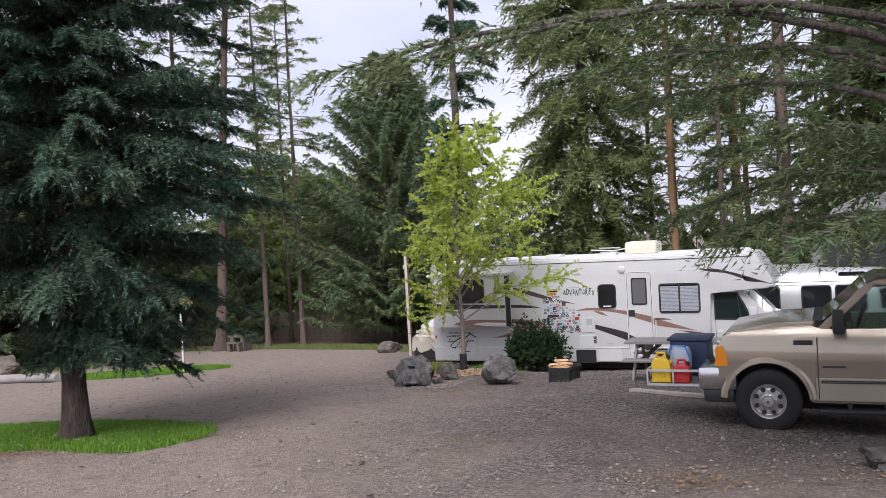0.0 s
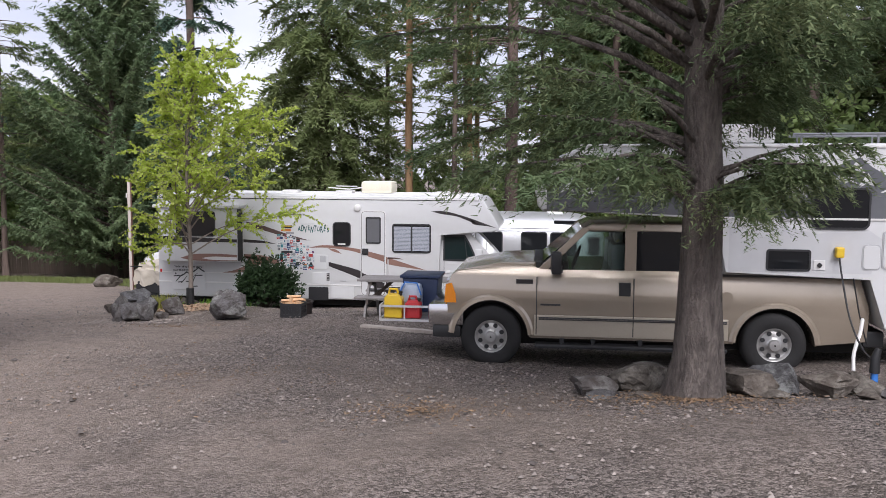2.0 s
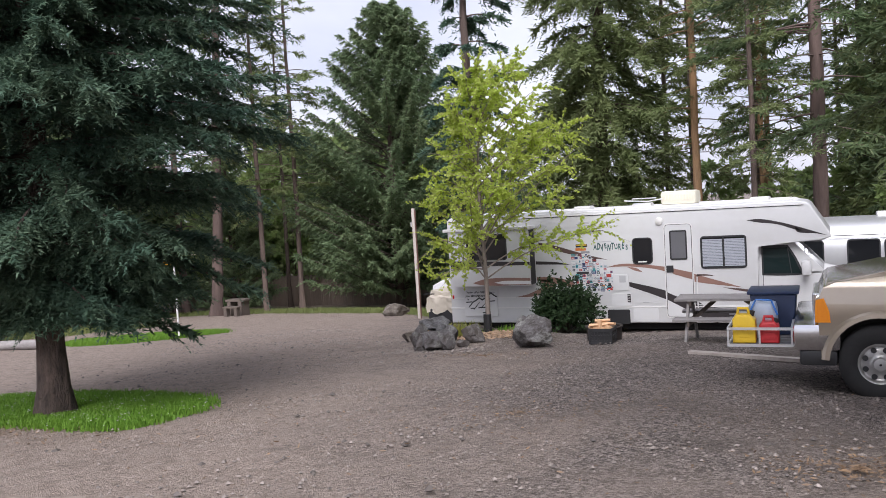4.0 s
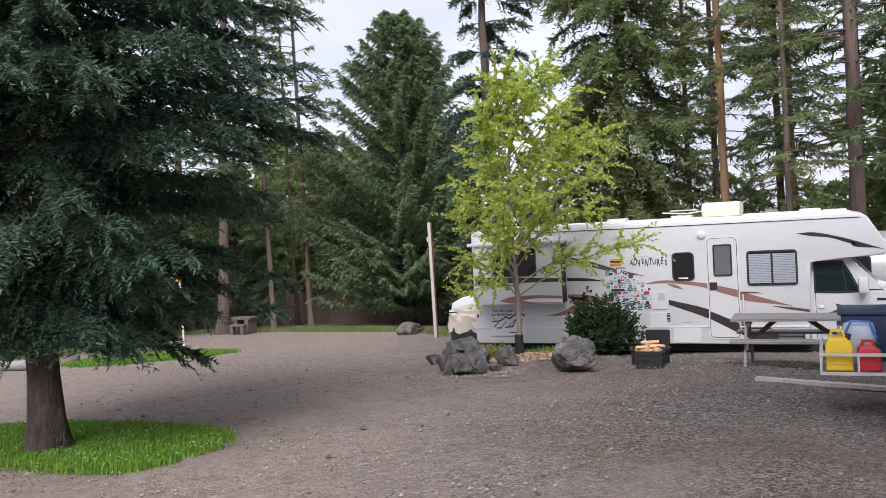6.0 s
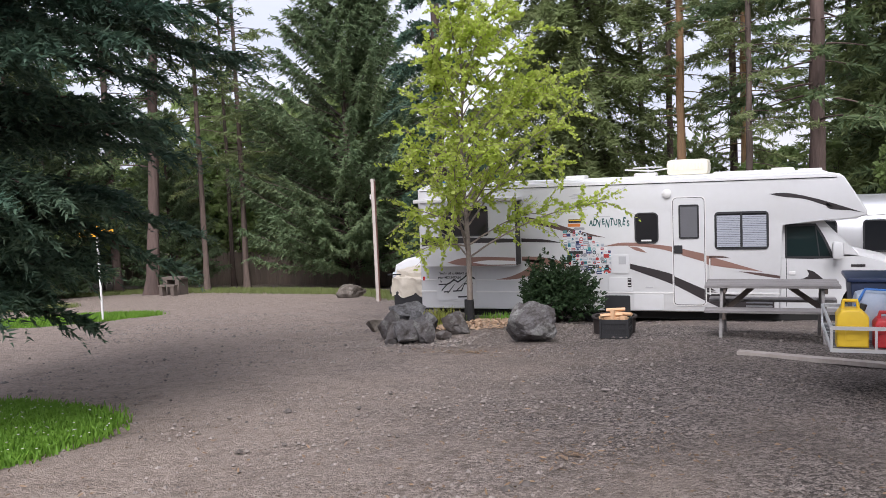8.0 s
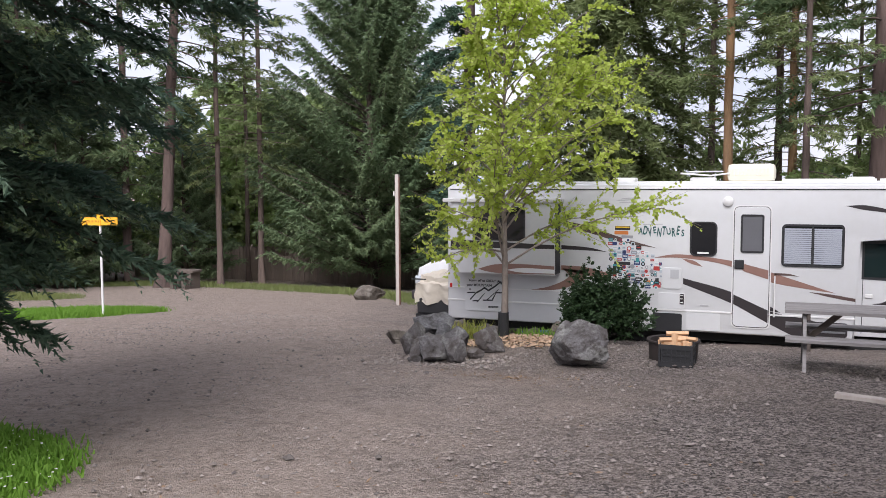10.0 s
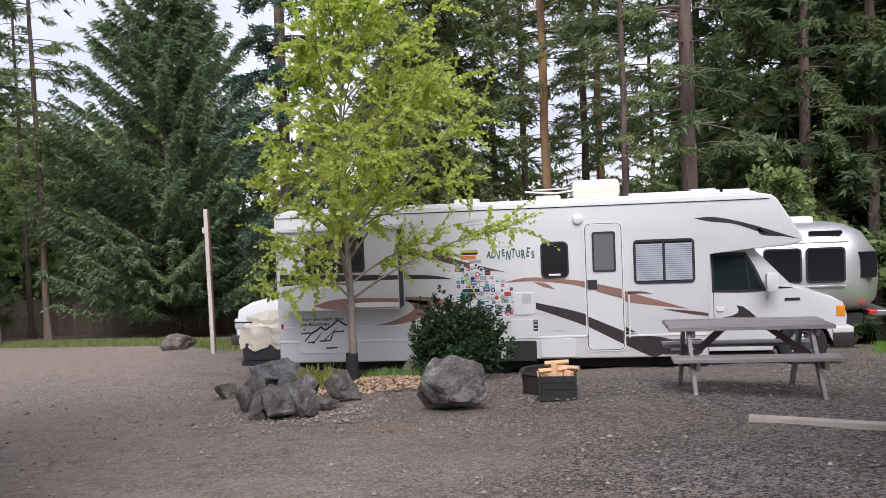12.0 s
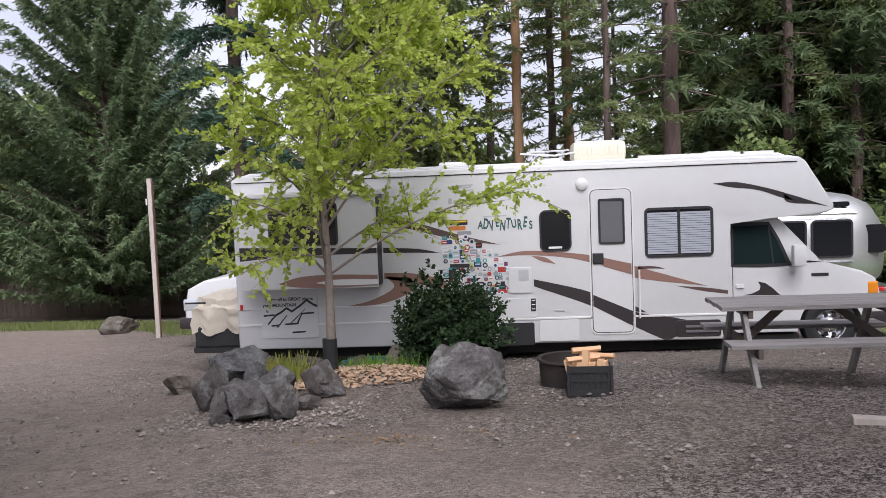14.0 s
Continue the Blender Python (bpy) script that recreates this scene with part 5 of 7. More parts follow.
far_c = conifer(23, 24.0, 2.4, 4.0, 0.14, 110, 22, 6, 0.26, 0.035, 0.7, shape=0.35, rise=0.05, droop=0.35, bark=BARK_FAR, needles=NEEDLES_LIT, limb_r=0.022, ragged=0.7, tuft=0.7, power=0.9)
far_d = conifer(24, 28.0, 2.8, 6.0, 0.16, 130, 24, 6, 0.28, 0.038, 0.8, shape=0.4, rise=0.05, droop=0.3, bark=BARK_LIT, needles=NEEDLES_LIT, limb_r=0.025, ragged=0.7, tuft=0.7, power=0.9)
far_e = conifer(25, 26.0, 3.2, 4.5, 0.21, 130, 28, 7, 0.3, 0.04, 0.8, shape=0.4, rise=0.0, droop=0.35, bark=BARK_RED, needles=NEEDLES_FAR, limb_r=0.03, ragged=0.6, tuft=0.6, power=0.95)
far_f = conifer(26, 19.0, 1.7, 2.6, 0.2, 120, 34, 11, 0.2, 0.035, 0.6, shape=0.3, rise=-0.05, droop=0.5, bark=BARK_FAR, needles=NEEDLES, limb_r=0.03, ragged=0.7, tuft=0.7, whorl=0.9, sag=0.8, power=0.9)

L_BIG = "broad dark green fir by the fence"
L_PINE = "tall forest conifer with a bare lower trunk"
L_YOUNG = "young bushy fir under the tall pines"
L_CEDAR = "tall cedar with hanging yellow-green sprays"
FOREST = [
    (big_fir, -19.3, 38.2, 40, 1.0, L_BIG), (far_a, -14.6, 43.5, 200, 0.62, L_BIG),
    (far_f, -9.9, 25.5, 10, 1.0, "thin ragged spruce with sparse tufts"),
    (far_b, -7.3, 32.7, 0, 0.9, L_CEDAR),
    (far_d, -3.4, 30.6, 30, 1.0, "tall pine with orange bark coloured as if sunlit"), (far_c, -2.1, 39.9, 60, 1.3, L_PINE), (far_d, -1.6, 36.4, 150, 0.95, "tall pine with orange-brown bark coloured as if sunlit"), (far_c, -1.25, 27.0, 200, 0.8, L_PINE), 
    (far_e, 0.6, 28.9, 80, 1.2, L_PINE), (far_b, 4.6, 34.0, 40, 0.9, L_CEDAR), (far_b, 8.2, 37.0, 170, 1.0, L_CEDAR), (far_e, 6.4, 32.0, 250, 1.0, L_PINE), (far_a, 11.5, 33.0, 320, 1.2, L_BIG),
    (far_e, 10.5, 27.5, 15, 1.0, L_PINE), (far_b, 14.0, 29.0, 75, 0.95, L_CEDAR), (far_a, 14.5, 22.0, 140, 1.1, L_BIG), (far_a, 13.6, 16.5, 30, 1.15, L_BIG), (far_a, 17.5, 12.0, 10, 1.2, L_BIG), (far_e, 18.0, 17.5, 90, 1.0, L_PINE),
    (far_c, -5.65, 38.2, 25, 1.05, L_PINE), (far_c, -4.44, 37.3, 85, 1.1, L_PINE), (far_d, -1.54, 39.7, 145, 1.0, "tall pine with orange-brown bark coloured as if sunlit"), (far_c, 2.2, 38.1, 265, 1.1, L_PINE), (far_e, 4.35, 31.6, 325, 1.0, L_PINE),
    (far_a, -31.5, 33.5, 45, 0.65, L_YOUNG), (far_a, -28.3, 36.5, 135, 0.6, L_YOUNG), (far_a, -34.5, 30.0, 225, 0.7, L_YOUNG), (far_a, -29.8, 30.2, 305, 0.45, L_YOUNG), (far_a, -36.0, 33.5, 85, 0.75, L_YOUNG),
    (far_e, -25.4, 31.3, 0, 1.2, "tall red-barked pine leaning slightly beside a table"), (far_c, -24.2, 33.5, 90, 0.95, L_PINE), (far_c, -23.4, 35.5, 190, 1.0, L_PINE), (far_e, -30.0, 34.5, 130, 1.0, L_PINE), (far_c, -33.5, 32.0, 250, 1.0, L_PINE),
    (far_a, -36.5, 36.0, 70, 1.1, L_BIG), (far_a, -33.5, 27.5, 160, 1.05, L_BIG), (far_a, -31.5, 20.5, 220, 1.1, L_BIG), (far_a, -37.0, 29.5, 300, 1.2, L_BIG), (far_b, -40.0, 24.0, 50, 0.9, L_CEDAR), (far_a, -34.0, 13.5, 20, 1.1, L_BIG), (far_e, -28.0, 24.0, 310, 0.95, L_PINE),
    (far_c, 2.9, 43.0, 70, 1.0, L_PINE), (far_c, 4.0, 40.0, 130, 1.1, L_PINE), (far_c, -27.5, 40.5, 240, 0.9, L_PINE),
    (far_a, -39.5, 37.5, 15, 1.05, L_BIG), (far_a, -44.0, 38.5, 115, 1.1, L_BIG), (far_a, -41.0, 33.5, 215, 1.1, L_BIG), (far_c, 1.5, 50.0, 210, 1.1, L_PINE), (far_b, 12.0, 44.0, 10, 0.95, L_CEDAR), (far_a, 6.6, 35.5, 50, 1.5, L_BIG), (far_b, 9.4, 41.0, 260, 1.05, L_CEDAR),
]
for meshes, x, y, turn, size, label in FOREST:
    place_tree("conifer_tree", meshes, x, y, turn, size, label, "forest conifers", 3.5 if "leaning" in label else 0.0)


def broadleaf(seed, h, spread, trunk_r, limbs, leaves_per, leaf, width, mat, bark, clear):
    """Trunk with rising limbs and side shoots, leaves along them all."""
    rng = np.random.default_rng(seed)
    bm = bmesh.new()
    top = [Vector((0.03 * math.sin(k), 0.02 * math.cos(2 * k), h * 0.97 * k / 9)) for k in range(10)]
    top[0].z = -0.15
    rod(bm, top, [trunk_r * (1 - 0.93 * (k / 9) ** 0.8) for k in range(10)], 10)
    trunk = bpy.data.meshes.new("trunk")
    bm.to_mesh(trunk)
    bm.free()
    trunk.shade_smooth()
    trunk.materials.append(bark)
    bm = bmesh.new()
    starts, ways, lens = [], [], []
    for i in range(limbs):
        f = (i + rng.random()) / limbs
        z = clear + (h * 0.93 - clear) * f ** 0.95
        a = i * 2.4 + rng.normal() * 0.4
        L = spread * (1.0 - 0.8 * f ** 1.3) * (0.65 + 0.5 * rng.random()) * (1 + 0.3 * math.cos(a))
        rise = 0.95 + 0.5 * f + 0.25 * rng.normal()
        pts = []
        for k in range(7):
            s = k / 6
            pts.append(Vector((math.cos(a + 0.3 * s) * L * s, math.sin(a + 0.3 * s) * L * s, z + L * (rise * s - 0.36 * s * s))))
        rod(bm, pts, [trunk_r * 0.24 * (1 - f * 0.6) * (1 - 0.9 * k / 6) + 0.003 for k in range(7)], 5)
        for j in range(max(4, int(12 * L / spread + 4))):
            s = 0.14 + 0.86 * rng.random() ** 0.8
            k = min(5, int(s * 6))
            p = pts[k].lerp(pts[k + 1], s * 6 - k)
            starts.append(np.array(p))
            w = unit(np.array([math.cos(a), math.sin(a), 0.25]) * 0.7 + rng.normal(size=3) * 0.7)
            ways.append(w)
            lens.append(0.5 * spread / 1.8 * (0.5 + rng.random()) * (1.15 - 0.5 * f))
            e = Vector(starts[-1] + w * lens[-1])
            rod(bm, [p, e - Vector((0, 0, 0.1 * lens[-1]))], [0.006, 0.002], 3)
    limb_me = bpy.data.meshes.new("branching")
    bm.to_mesh(limb_me)
    bm.free()
    limb_me.materials.append(bark)
    q = leaves_on(rng, np.array(starts), np.array(ways), np.array(lens), leaves_per, leaf, width, spread=1.0, sag=0.2, flat=0.9)
    return trunk, limb_me, quads_mesh("crown", q, mat)


young = broadleaf(31, 5.4, 1.9, 0.06, 66, 32, 0.082, 0.034, SPRING, BIRCH_BARK, 1.05)
root = place_tree("young_tree", young, -5.6, 15.03, 0, 1.0, "young tree in bright yellow-green spring leaf with a wrapped foot")
bm = bmesh.new()
rod(bm, [(0, 0, -0.05), (0.0, 0, 0.2), (0.0, 0, 0.42)], [0.088, 0.083, 0.08], 12)
part("trunk_guard", bm, BLACK, root, "black trunk guard")

# woodland saplings before and behind the fence
sapling = broadleaf(33, 6.5, 2.4, 0.07, 34, 9, 0.32, 0.1, BROADLEAF, BARK_FAR, 0.7)
for x, y, turn, size in ((-27.8, 45.5, 0, 1.15), (-24.0, 43.5, 70, 1.0), (-31.8, 43.0, 150, 1.1), (-17.2, 43.0, 230, 1.0), (-12.3, 41.0, 40, 0.9), (-28.4, 50.0, 110, 1.7), (-33.5, 37.5, 20, 1.1), (-30.8, 29.0, 80, 0.9), (-34.5, 23.0, 200, 1.0),
                         (-7.2, 35.5, 300, 0.75), (-2.8, 42.5, 30, 0.8), (1.8, 38.0, 100, 1.0), (3.4, 30.5, 190, 0.8), (7.0, 28.5, 260, 0.85), (9.8, 24.0, 10, 1.0), (11.8, 18.5, 90, 1.0), (0.0, 46.0, 150, 1.2), (-4.5, 44.0, 20, 1.2), (4.2, 50.0, 160, 2.0), (-29.5, 44.2, 30, 1.1), (-26.0, 44.0, 200, 1.25), (-34.0, 44.0, 120, 1.2), (-30.5, 47.0, 260, 1.7), (-25.0, 49.0, 310, 1.9), (-35.5, 49.0, 15, 1.9), (3.0, 46.0, 60, 1.3), (5.5, 43.0, 100, 1.2), (-1.2, 34.5, 10, 0.8), (-36.0, 44.5, 0, 1.3), (-22.5, 44.3, 80, 1.2), (12.5, 12.8, 330, 1.0), (-20.5, 45.5, 10, 1.5), (-38.5, 43.5, 40, 1.2), (-41.5, 42.0, 140, 1.2), (-44.5, 42.5, 240, 1.3), (-48.0, 43.0, 340, 1.4), (-37.0, 40.0, 60, 0.9), (-32.0, 46.0, 330, 1.5), (-28.0, 47.5, 60, 1.6), (-23.0, 47.0, 140, 1.7)):
    place_tree("sapling", sapling, x, y, turn, size, "leafy woodland sapling at the forest edge", "saplings")


# ---- stones, fire place and furniture ----
def rock_mesh(seed, sx, sy, sz, mat, cuts=13, level=4, rough=0.05):
    """A boulder: a ball cut by random planes, tucked in below, then roughened. Its foot lies at z = 0."""
    rng = random.Random(seed)
    bm = bmesh.new()
    bmesh.ops.create_icosphere(bm, subdivisions=level, radius=1.0)
    planes = []
    for _ in range(cuts):
        n = Vector((rng.gauss(0, 1), rng.gauss(0, 1), rng.gauss(0, 0.8))).normalized()
        planes.append((n, rng.uniform(0.4, 0.78)))
    off = Vector((rng.uniform(0, 50), rng.uniform(0, 50), rng.uniform(0, 50)))
    for v in bm.verts:
        for n, d in planes:
            over = v.co.dot(n) - d
            if over > 0:
                v.co -= n * over * 0.98
        crack = max(0.0, 1 - 9 * abs(noise.noise(v.co * 1.4 + off * 2)))
        v.co += v.co.normalized() * (rough * 1.3 * noise.noise(v.co * 2.0 + off) + rough * 0.8 * noise.noise(v.co * 6 + off) + rough * 0.6 * noise.noise(v.co * 15 + off) - 0.05 * crack)
        if v.co.z < -0.1:
            tuck = 1 + 0.42 * (v.co.z + 0.1)
            v.co.x, v.co.y = v.co.x * tuck, v.co.y * tuck
    span = [max(abs(v.co[k]) for v in bm.verts) for k in range(3)]
    for v in bm.verts:
        v.co = Vector((v.co.x * sx / span[0], v.co.y * sy / span[1], v.co.z * sz / span[2]))
    low = min(v.co.z for v in bm.verts)
    for v in bm.verts:
        v.co.z -= low
    me = bpy.data.meshes.new("rock")
    bmesh.ops.recalc_face_normals(bm, faces=bm.faces)
    bm.to_mesh(me)
    bm.free()
    me.shade_smooth()
    me.set_sharp_from_angle(angle=radians(20))
    me.materials.append(mat)
    return me


def rock(name, seed, x, y, sx, sy, sz, mat, label, turn=0.0, sink=0.06, group="", level=3):
    ob = new(name, rock_mesh(seed, sx, sy, sz, mat, level=max(level, 4)))
    ob.matrix_basis = pose(x, y, gz(x, y) - sink, 0, 0, turn)
    return tagged(ob, label, "rock", group)


rock("boulder", 17, -3.97, 12.95, 0.36, 0.34, 0.39, ROCK, "large angular grey boulder on the gravel", 20, 0.07, level=5)
for k, (x, y, sx, sy, sz, turn) in enumerate(((-6.32, 14.05, 0.27, 0.26, 0.33, 0), (-6.42, 13.55, 0.17, 0.18, 0.25, 50), (-6.12, 13.2, 0.17, 0.16, 0.2, 95), (-5.86, 12.95, 0.26, 0.2, 0.22, 20), (-5.58, 12.9, 0.17, 0.16, 0.2, 190),
                                              (-5.38, 13.72, 0.27, 0.2, 0.22, 240), (-6.08, 13.8, 0.2, 0.2, 0.26, 290), (-5.82, 13.45, 0.22, 0.18, 0.22, 330), (-6.1, 12.86, 0.1, 0.08, 0.08, 15), (-5.42, 13.25, 0.11, 0.09, 0.1, 70), (-6.5, 14.4, 0.16, 0.14, 0.18, 120))):
    rock("stone", 40 + k, x, y, sx * 1.16, sy * 1.16, sz * 1.05, ROCK, "rough grey stone edging the tree bed", turn, 0.05, "stones round the tree bed")
for k, (x, y, sx, sy, sz) in enumerate(((-7.35, 15.1, 0.24, 0.2, 0.16), (-6.75, 15.9, 0.36, 0.25, 0.2), (-4.95, 16.15, 0.42, 0.25, 0.18), (-5.6, 16.4, 0.3, 0.2, 0.13), (-6.2, 16.3, 0.3, 0.22, 0.16))):
    rock("stone", 60 + k, x, y, sx, sy, sz, ROCK_LIGHT, "low mossy stone behind the tree bed", 31 * k, 0.05, "stones round the tree bed")
rock("field_rock", 71, -14.1, 27.5, 0.52, 0.4, 0.3, ROCK_LIGHT, "low pale boulder in the grass by the post", 15, 0.08)
for k, (x, y, sx, sy, sz) in enumerate(((2.35, 5.75, 0.3, 0.25, 0.2), (2.75, 6.0, 0.42, 0.3, 0.25), (3.75, 5.75, 0.4, 0.3, 0.24), (4.15, 5.95, 0.34, 0.3, 0.26), (4.55, 5.85, 0.28, 0.26, 0.26), (4.95, 6.05, 0.26, 0.24, 0.2), (2.45, 5.45, 0.17, 0.14, 0.08),
                                        (3.95, 5.5, 0.2, 0.16, 0.12), (4.85, 5.65, 0.18, 0.14, 0.1), (5.1, 5.75, 0.17, 0.15, 0.1), (2.85, 5.4, 0.16, 0.12, 0.07), (5.35, 5.8, 0.2, 0.16, 0.1))):
    rock("stone", 80 + k, x, y, sx * 0.88, sy * 0.88, sz * 0.68, ROCK_LIGHT if k % 3 else ROCK, "rounded field stone at the foot of the hemlock", 53 * k, 0.04, "stones under the hemlock")
for k, (x, y, sx) in enumerate(((-25.5, 19.5, 0.7), (-26.8, 20.2, 0.9), (-28.0, 20.0, 0.6))):
    rock("field_rock", 95 + k, x, y, sx, sx * 0.8, sx * 0.55, ROCK_LIGHT, "pale boulder at the edge of the yard", 70 * k, 0.1)


def build_picnic_table():
    x0, x1, yn, yf = -1.72, 0.0, 13.22, 14.5
    t = root_at("picnic_table", -0.8, 13.86, gz(-0.8, 13.86), "weathered grey wooden picnic table with attached benches", "picnic table")
    for k in range(5):
        y = 13.5 + k * 0.147
        wpart("top_plank", box(bmesh.new(), x0 + 0.01 * (k % 2), x1 - 0.008 * (k % 3), y, y + 0.138, 0.655, 0.695, 0.004), OLD_WOOD, t)
    for y, z in ((yn - 0.02, 0.36), (yn + 0.13, 0.36), (yf - 0.25, 0.36), (yf - 0.1, 0.36)):
        wpart("bench_plank", box(bmesh.new(), x0 + 0.01, x1, y, y + 0.14, z, z + 0.038, 0.004), OLD_WOOD, t)
    for x in (-1.5, -0.22):
        for ya, yb in ((13.14, 13.66), (14.58, 14.06)):
            wpart("leg", beam(bmesh.new(), (x, ya, gz(x, ya) - 0.01), (x, yb, 0.655), 0.04, 0.09), OLD_WOOD, t)
        wpart("bench_beam", box(bmesh.new(), x + 0.02, x + 0.06, yn - 0.02, yf + 0.04, 0.27, 0.36), DARK_WOOD, t)
        wpart("top_cleat", box(bmesh.new(), x + 0.02, x + 0.06, 13.52, 14.2, 0.58, 0.655), DARK_WOOD, t)
        inward = 0.42 if x < -1 else -0.42
        wpart("brace", beam(bmesh.new(), (x + 0.04, 13.86, 0.31), (x + inward, 13.86, 0.65), 0.04, 0.07), DARK_WOOD, t)
    t.location += Vector((0.07, 0.0, -0.03))
    return t


build_picnic_table()

timber = root_at("landscape_timber", -0.2, 11.5, gz(-0.2, 11.5), "long weathered timber lying on the gravel as a parking stop", "timber")
wpart("timber_beam", beam(bmesh.new(), (-1.17, 11.72, gz(-1.17, 11.72) + 0.035), (1.5, 11.05, gz(1.5, 11.05) + 0.035), 0.12, 0.05), POST_WOOD, timber)


def build_fire_place():
    x, y = -2.98, 14.02
    z = gz(x, y)
    pit = root_at("fire_ring", x, y, z, "low rusty black steel fire ring", "fire pit")
    bm = bmesh.new()
    n = 28
    prof = [(0.3, 0.0), (0.315, 0.26), (0.34, 0.27), (0.335, 0.29), (0.29, 0.285), (0.28, 0.02)]
    rings = [[bm.verts.new((x + r * math.cos(a), y + r * math.sin(a), z + h - 0.02)) for a in (2 * math.pi * k / n for k in range(n))] for r, h in prof]
    for a, b in zip(rings, rings[1:]):
        for k in range(n):
            bm.faces.new((a[k], a[(k + 1) % n], b[(k + 1) % n], b[k]))
    bm.faces.new(rings[-1])
    wpart("ring", bm, RUST, pit, smooth=True)
    # milk crate of split firewood
    cx, cy = -2.86, 13.42
    cz = gz(cx, cy)
    crate = root_at("firewood_crate", cx, cy, cz, "black plastic milk crate standing beside the fire ring", "crate")
    w, d, h = 0.19, 0.18, 0.27
    bm = bmesh.new()
    box(bm, cx - w, cx + w, cy - d, cy + d, cz, cz + 0.02)
    wpart("crate_floor", bm, BLACK, crate)
    for sx in (-1, 1):
        for sy in (-1, 1):
            wpart("corner_post", box(bmesh.new(), cx + sx * w - 0.014, cx + sx * w + 0.014, cy + sy * d - 0.014, cy + sy * d + 0.014, cz, cz + h, 0.004), BLACK, crate)
    for z0, z1 in ((0.0, 0.06), (0.13, 0.15), (0.21, h - 0.002)):
        for s in (-1, 1):
            wpart("rail", box(bmesh.new(), cx - w, cx + w, cy + s * d - 0.006, cy + s * d + 0.006, cz + z0, cz + z1), BLACK, crate)
            wpart("rail", box(bmesh.new(), cx + s * w - 0.006, cx + s * w + 0.006, cy - d, cy + d, cz + z0, cz + z1), BLACK, crate)
    for s in (-1, 1):
        wpart("side_panel", box(bmesh.new(), cx - w, cx + w, cy + s * (d - 0.012) - 0.002, cy + s * (d - 0.012) + 0.002, cz + 0.02, cz + 0.22), BLACK, crate)
        wpart("side_panel", box(bmesh.new(), cx + s * (w - 0.012) - 0.002, cx + s * (w - 0.012) + 0.002, cy - d, cy + d, cz + 0.02, cz + 0.22), BLACK, crate)
    for k in range(7):
        o = -w + 2 * w * (k + 0.5) / 7
        wpart("slat", box(bmesh.new(), cx + o - 0.008, cx + o + 0.008, cy - d - 0.005, cy - d + 0.005, cz + 0.05, cz + 0.22), BLACK, crate)
        wpart("slat", box(bmesh.new(), cx + w - 0.005, cx + w + 0.005, cy + o * 0.94 - 0.008, cy + o * 0.94 + 0.008, cz + 0.05, cz + 0.22), BLACK, crate)
    rng = random.Random(2)
    for k in range(11):
        lx, ly = cx - 0.14 + 0.056 * (k % 6) + rng.uniform(-0.01, 0.01), cy - 0.09 + 0.15 * (k // 6)
        top = cz + h + rng.uniform(-0.02, 0.03) + (0.13 if k == 2 else 0)
        log = root_at("firewood", lx, ly, cz + 0.022, "split pale orange firewood standing in the crate", "firewood", "split firewood")
        bm = bmesh.new()
        lean = rng.uniform(-0.07, 0.07)
        s = rng.uniform(0.034, 0.05)
        ring0 = [(lx + s * math.cos(a), ly + s * math.sin(a), cz + 0.022) for a in (0.3, 2.2, 3.5, 5.2)]
        ring1 = [(px + lean, py + 0.01, top + rng.uniform(-0.015, 0.015)) for px, py, _ in ring0]
        v0, v1 = [bm.verts.new(p) for p in ring0], [bm.verts.new(p) for p in ring1]
        bm.faces.new(v0[::-1])
        bm.faces.new(v1)
        for i in range(4):
            bm.faces.new((v0[i], v0[(i + 1) % 4], v1[(i + 1) % 4], v1[i]))
        wpart("split_log", bm, SPLIT_WOOD, log)
    for k, (a, b, lift) in enumerate((((-0.2, -0.12), (0.1, -0.02), 0.045), ((-0.06, 0.1), (0.23, -0.04), 0.05), ((-0.14, 0.04), (0.12, 0.09), 0.1))):
        log = root_at("firewood", cx, cy + a[1], cz + h + lift, "split pale orange firewood lying across the crate", "firewood", "split firewood")
        bm = rod(bmesh.new(), [(cx + a[0], cy + a[1], cz + h + lift), (cx + b[0], cy + b[1], cz + h + lift + 0.01)], [0.032, 0.028], 5)
        wpart("split_log", bm, SPLIT_WOOD, log)


RUST = material("rusted_steel", (0.03, 0.026, 0.025), 0.8, 0.3, dark=(0.06, 0.038, 0.03), big=6, fine=30)
SPLIT_WOOD = material("split_wood", (0.72, 0.46, 0.27), 0.75, dark=(0.5, 0.27, 0.13), fine=30, stretch=(2, 2, 0.3))
build_fire_place()


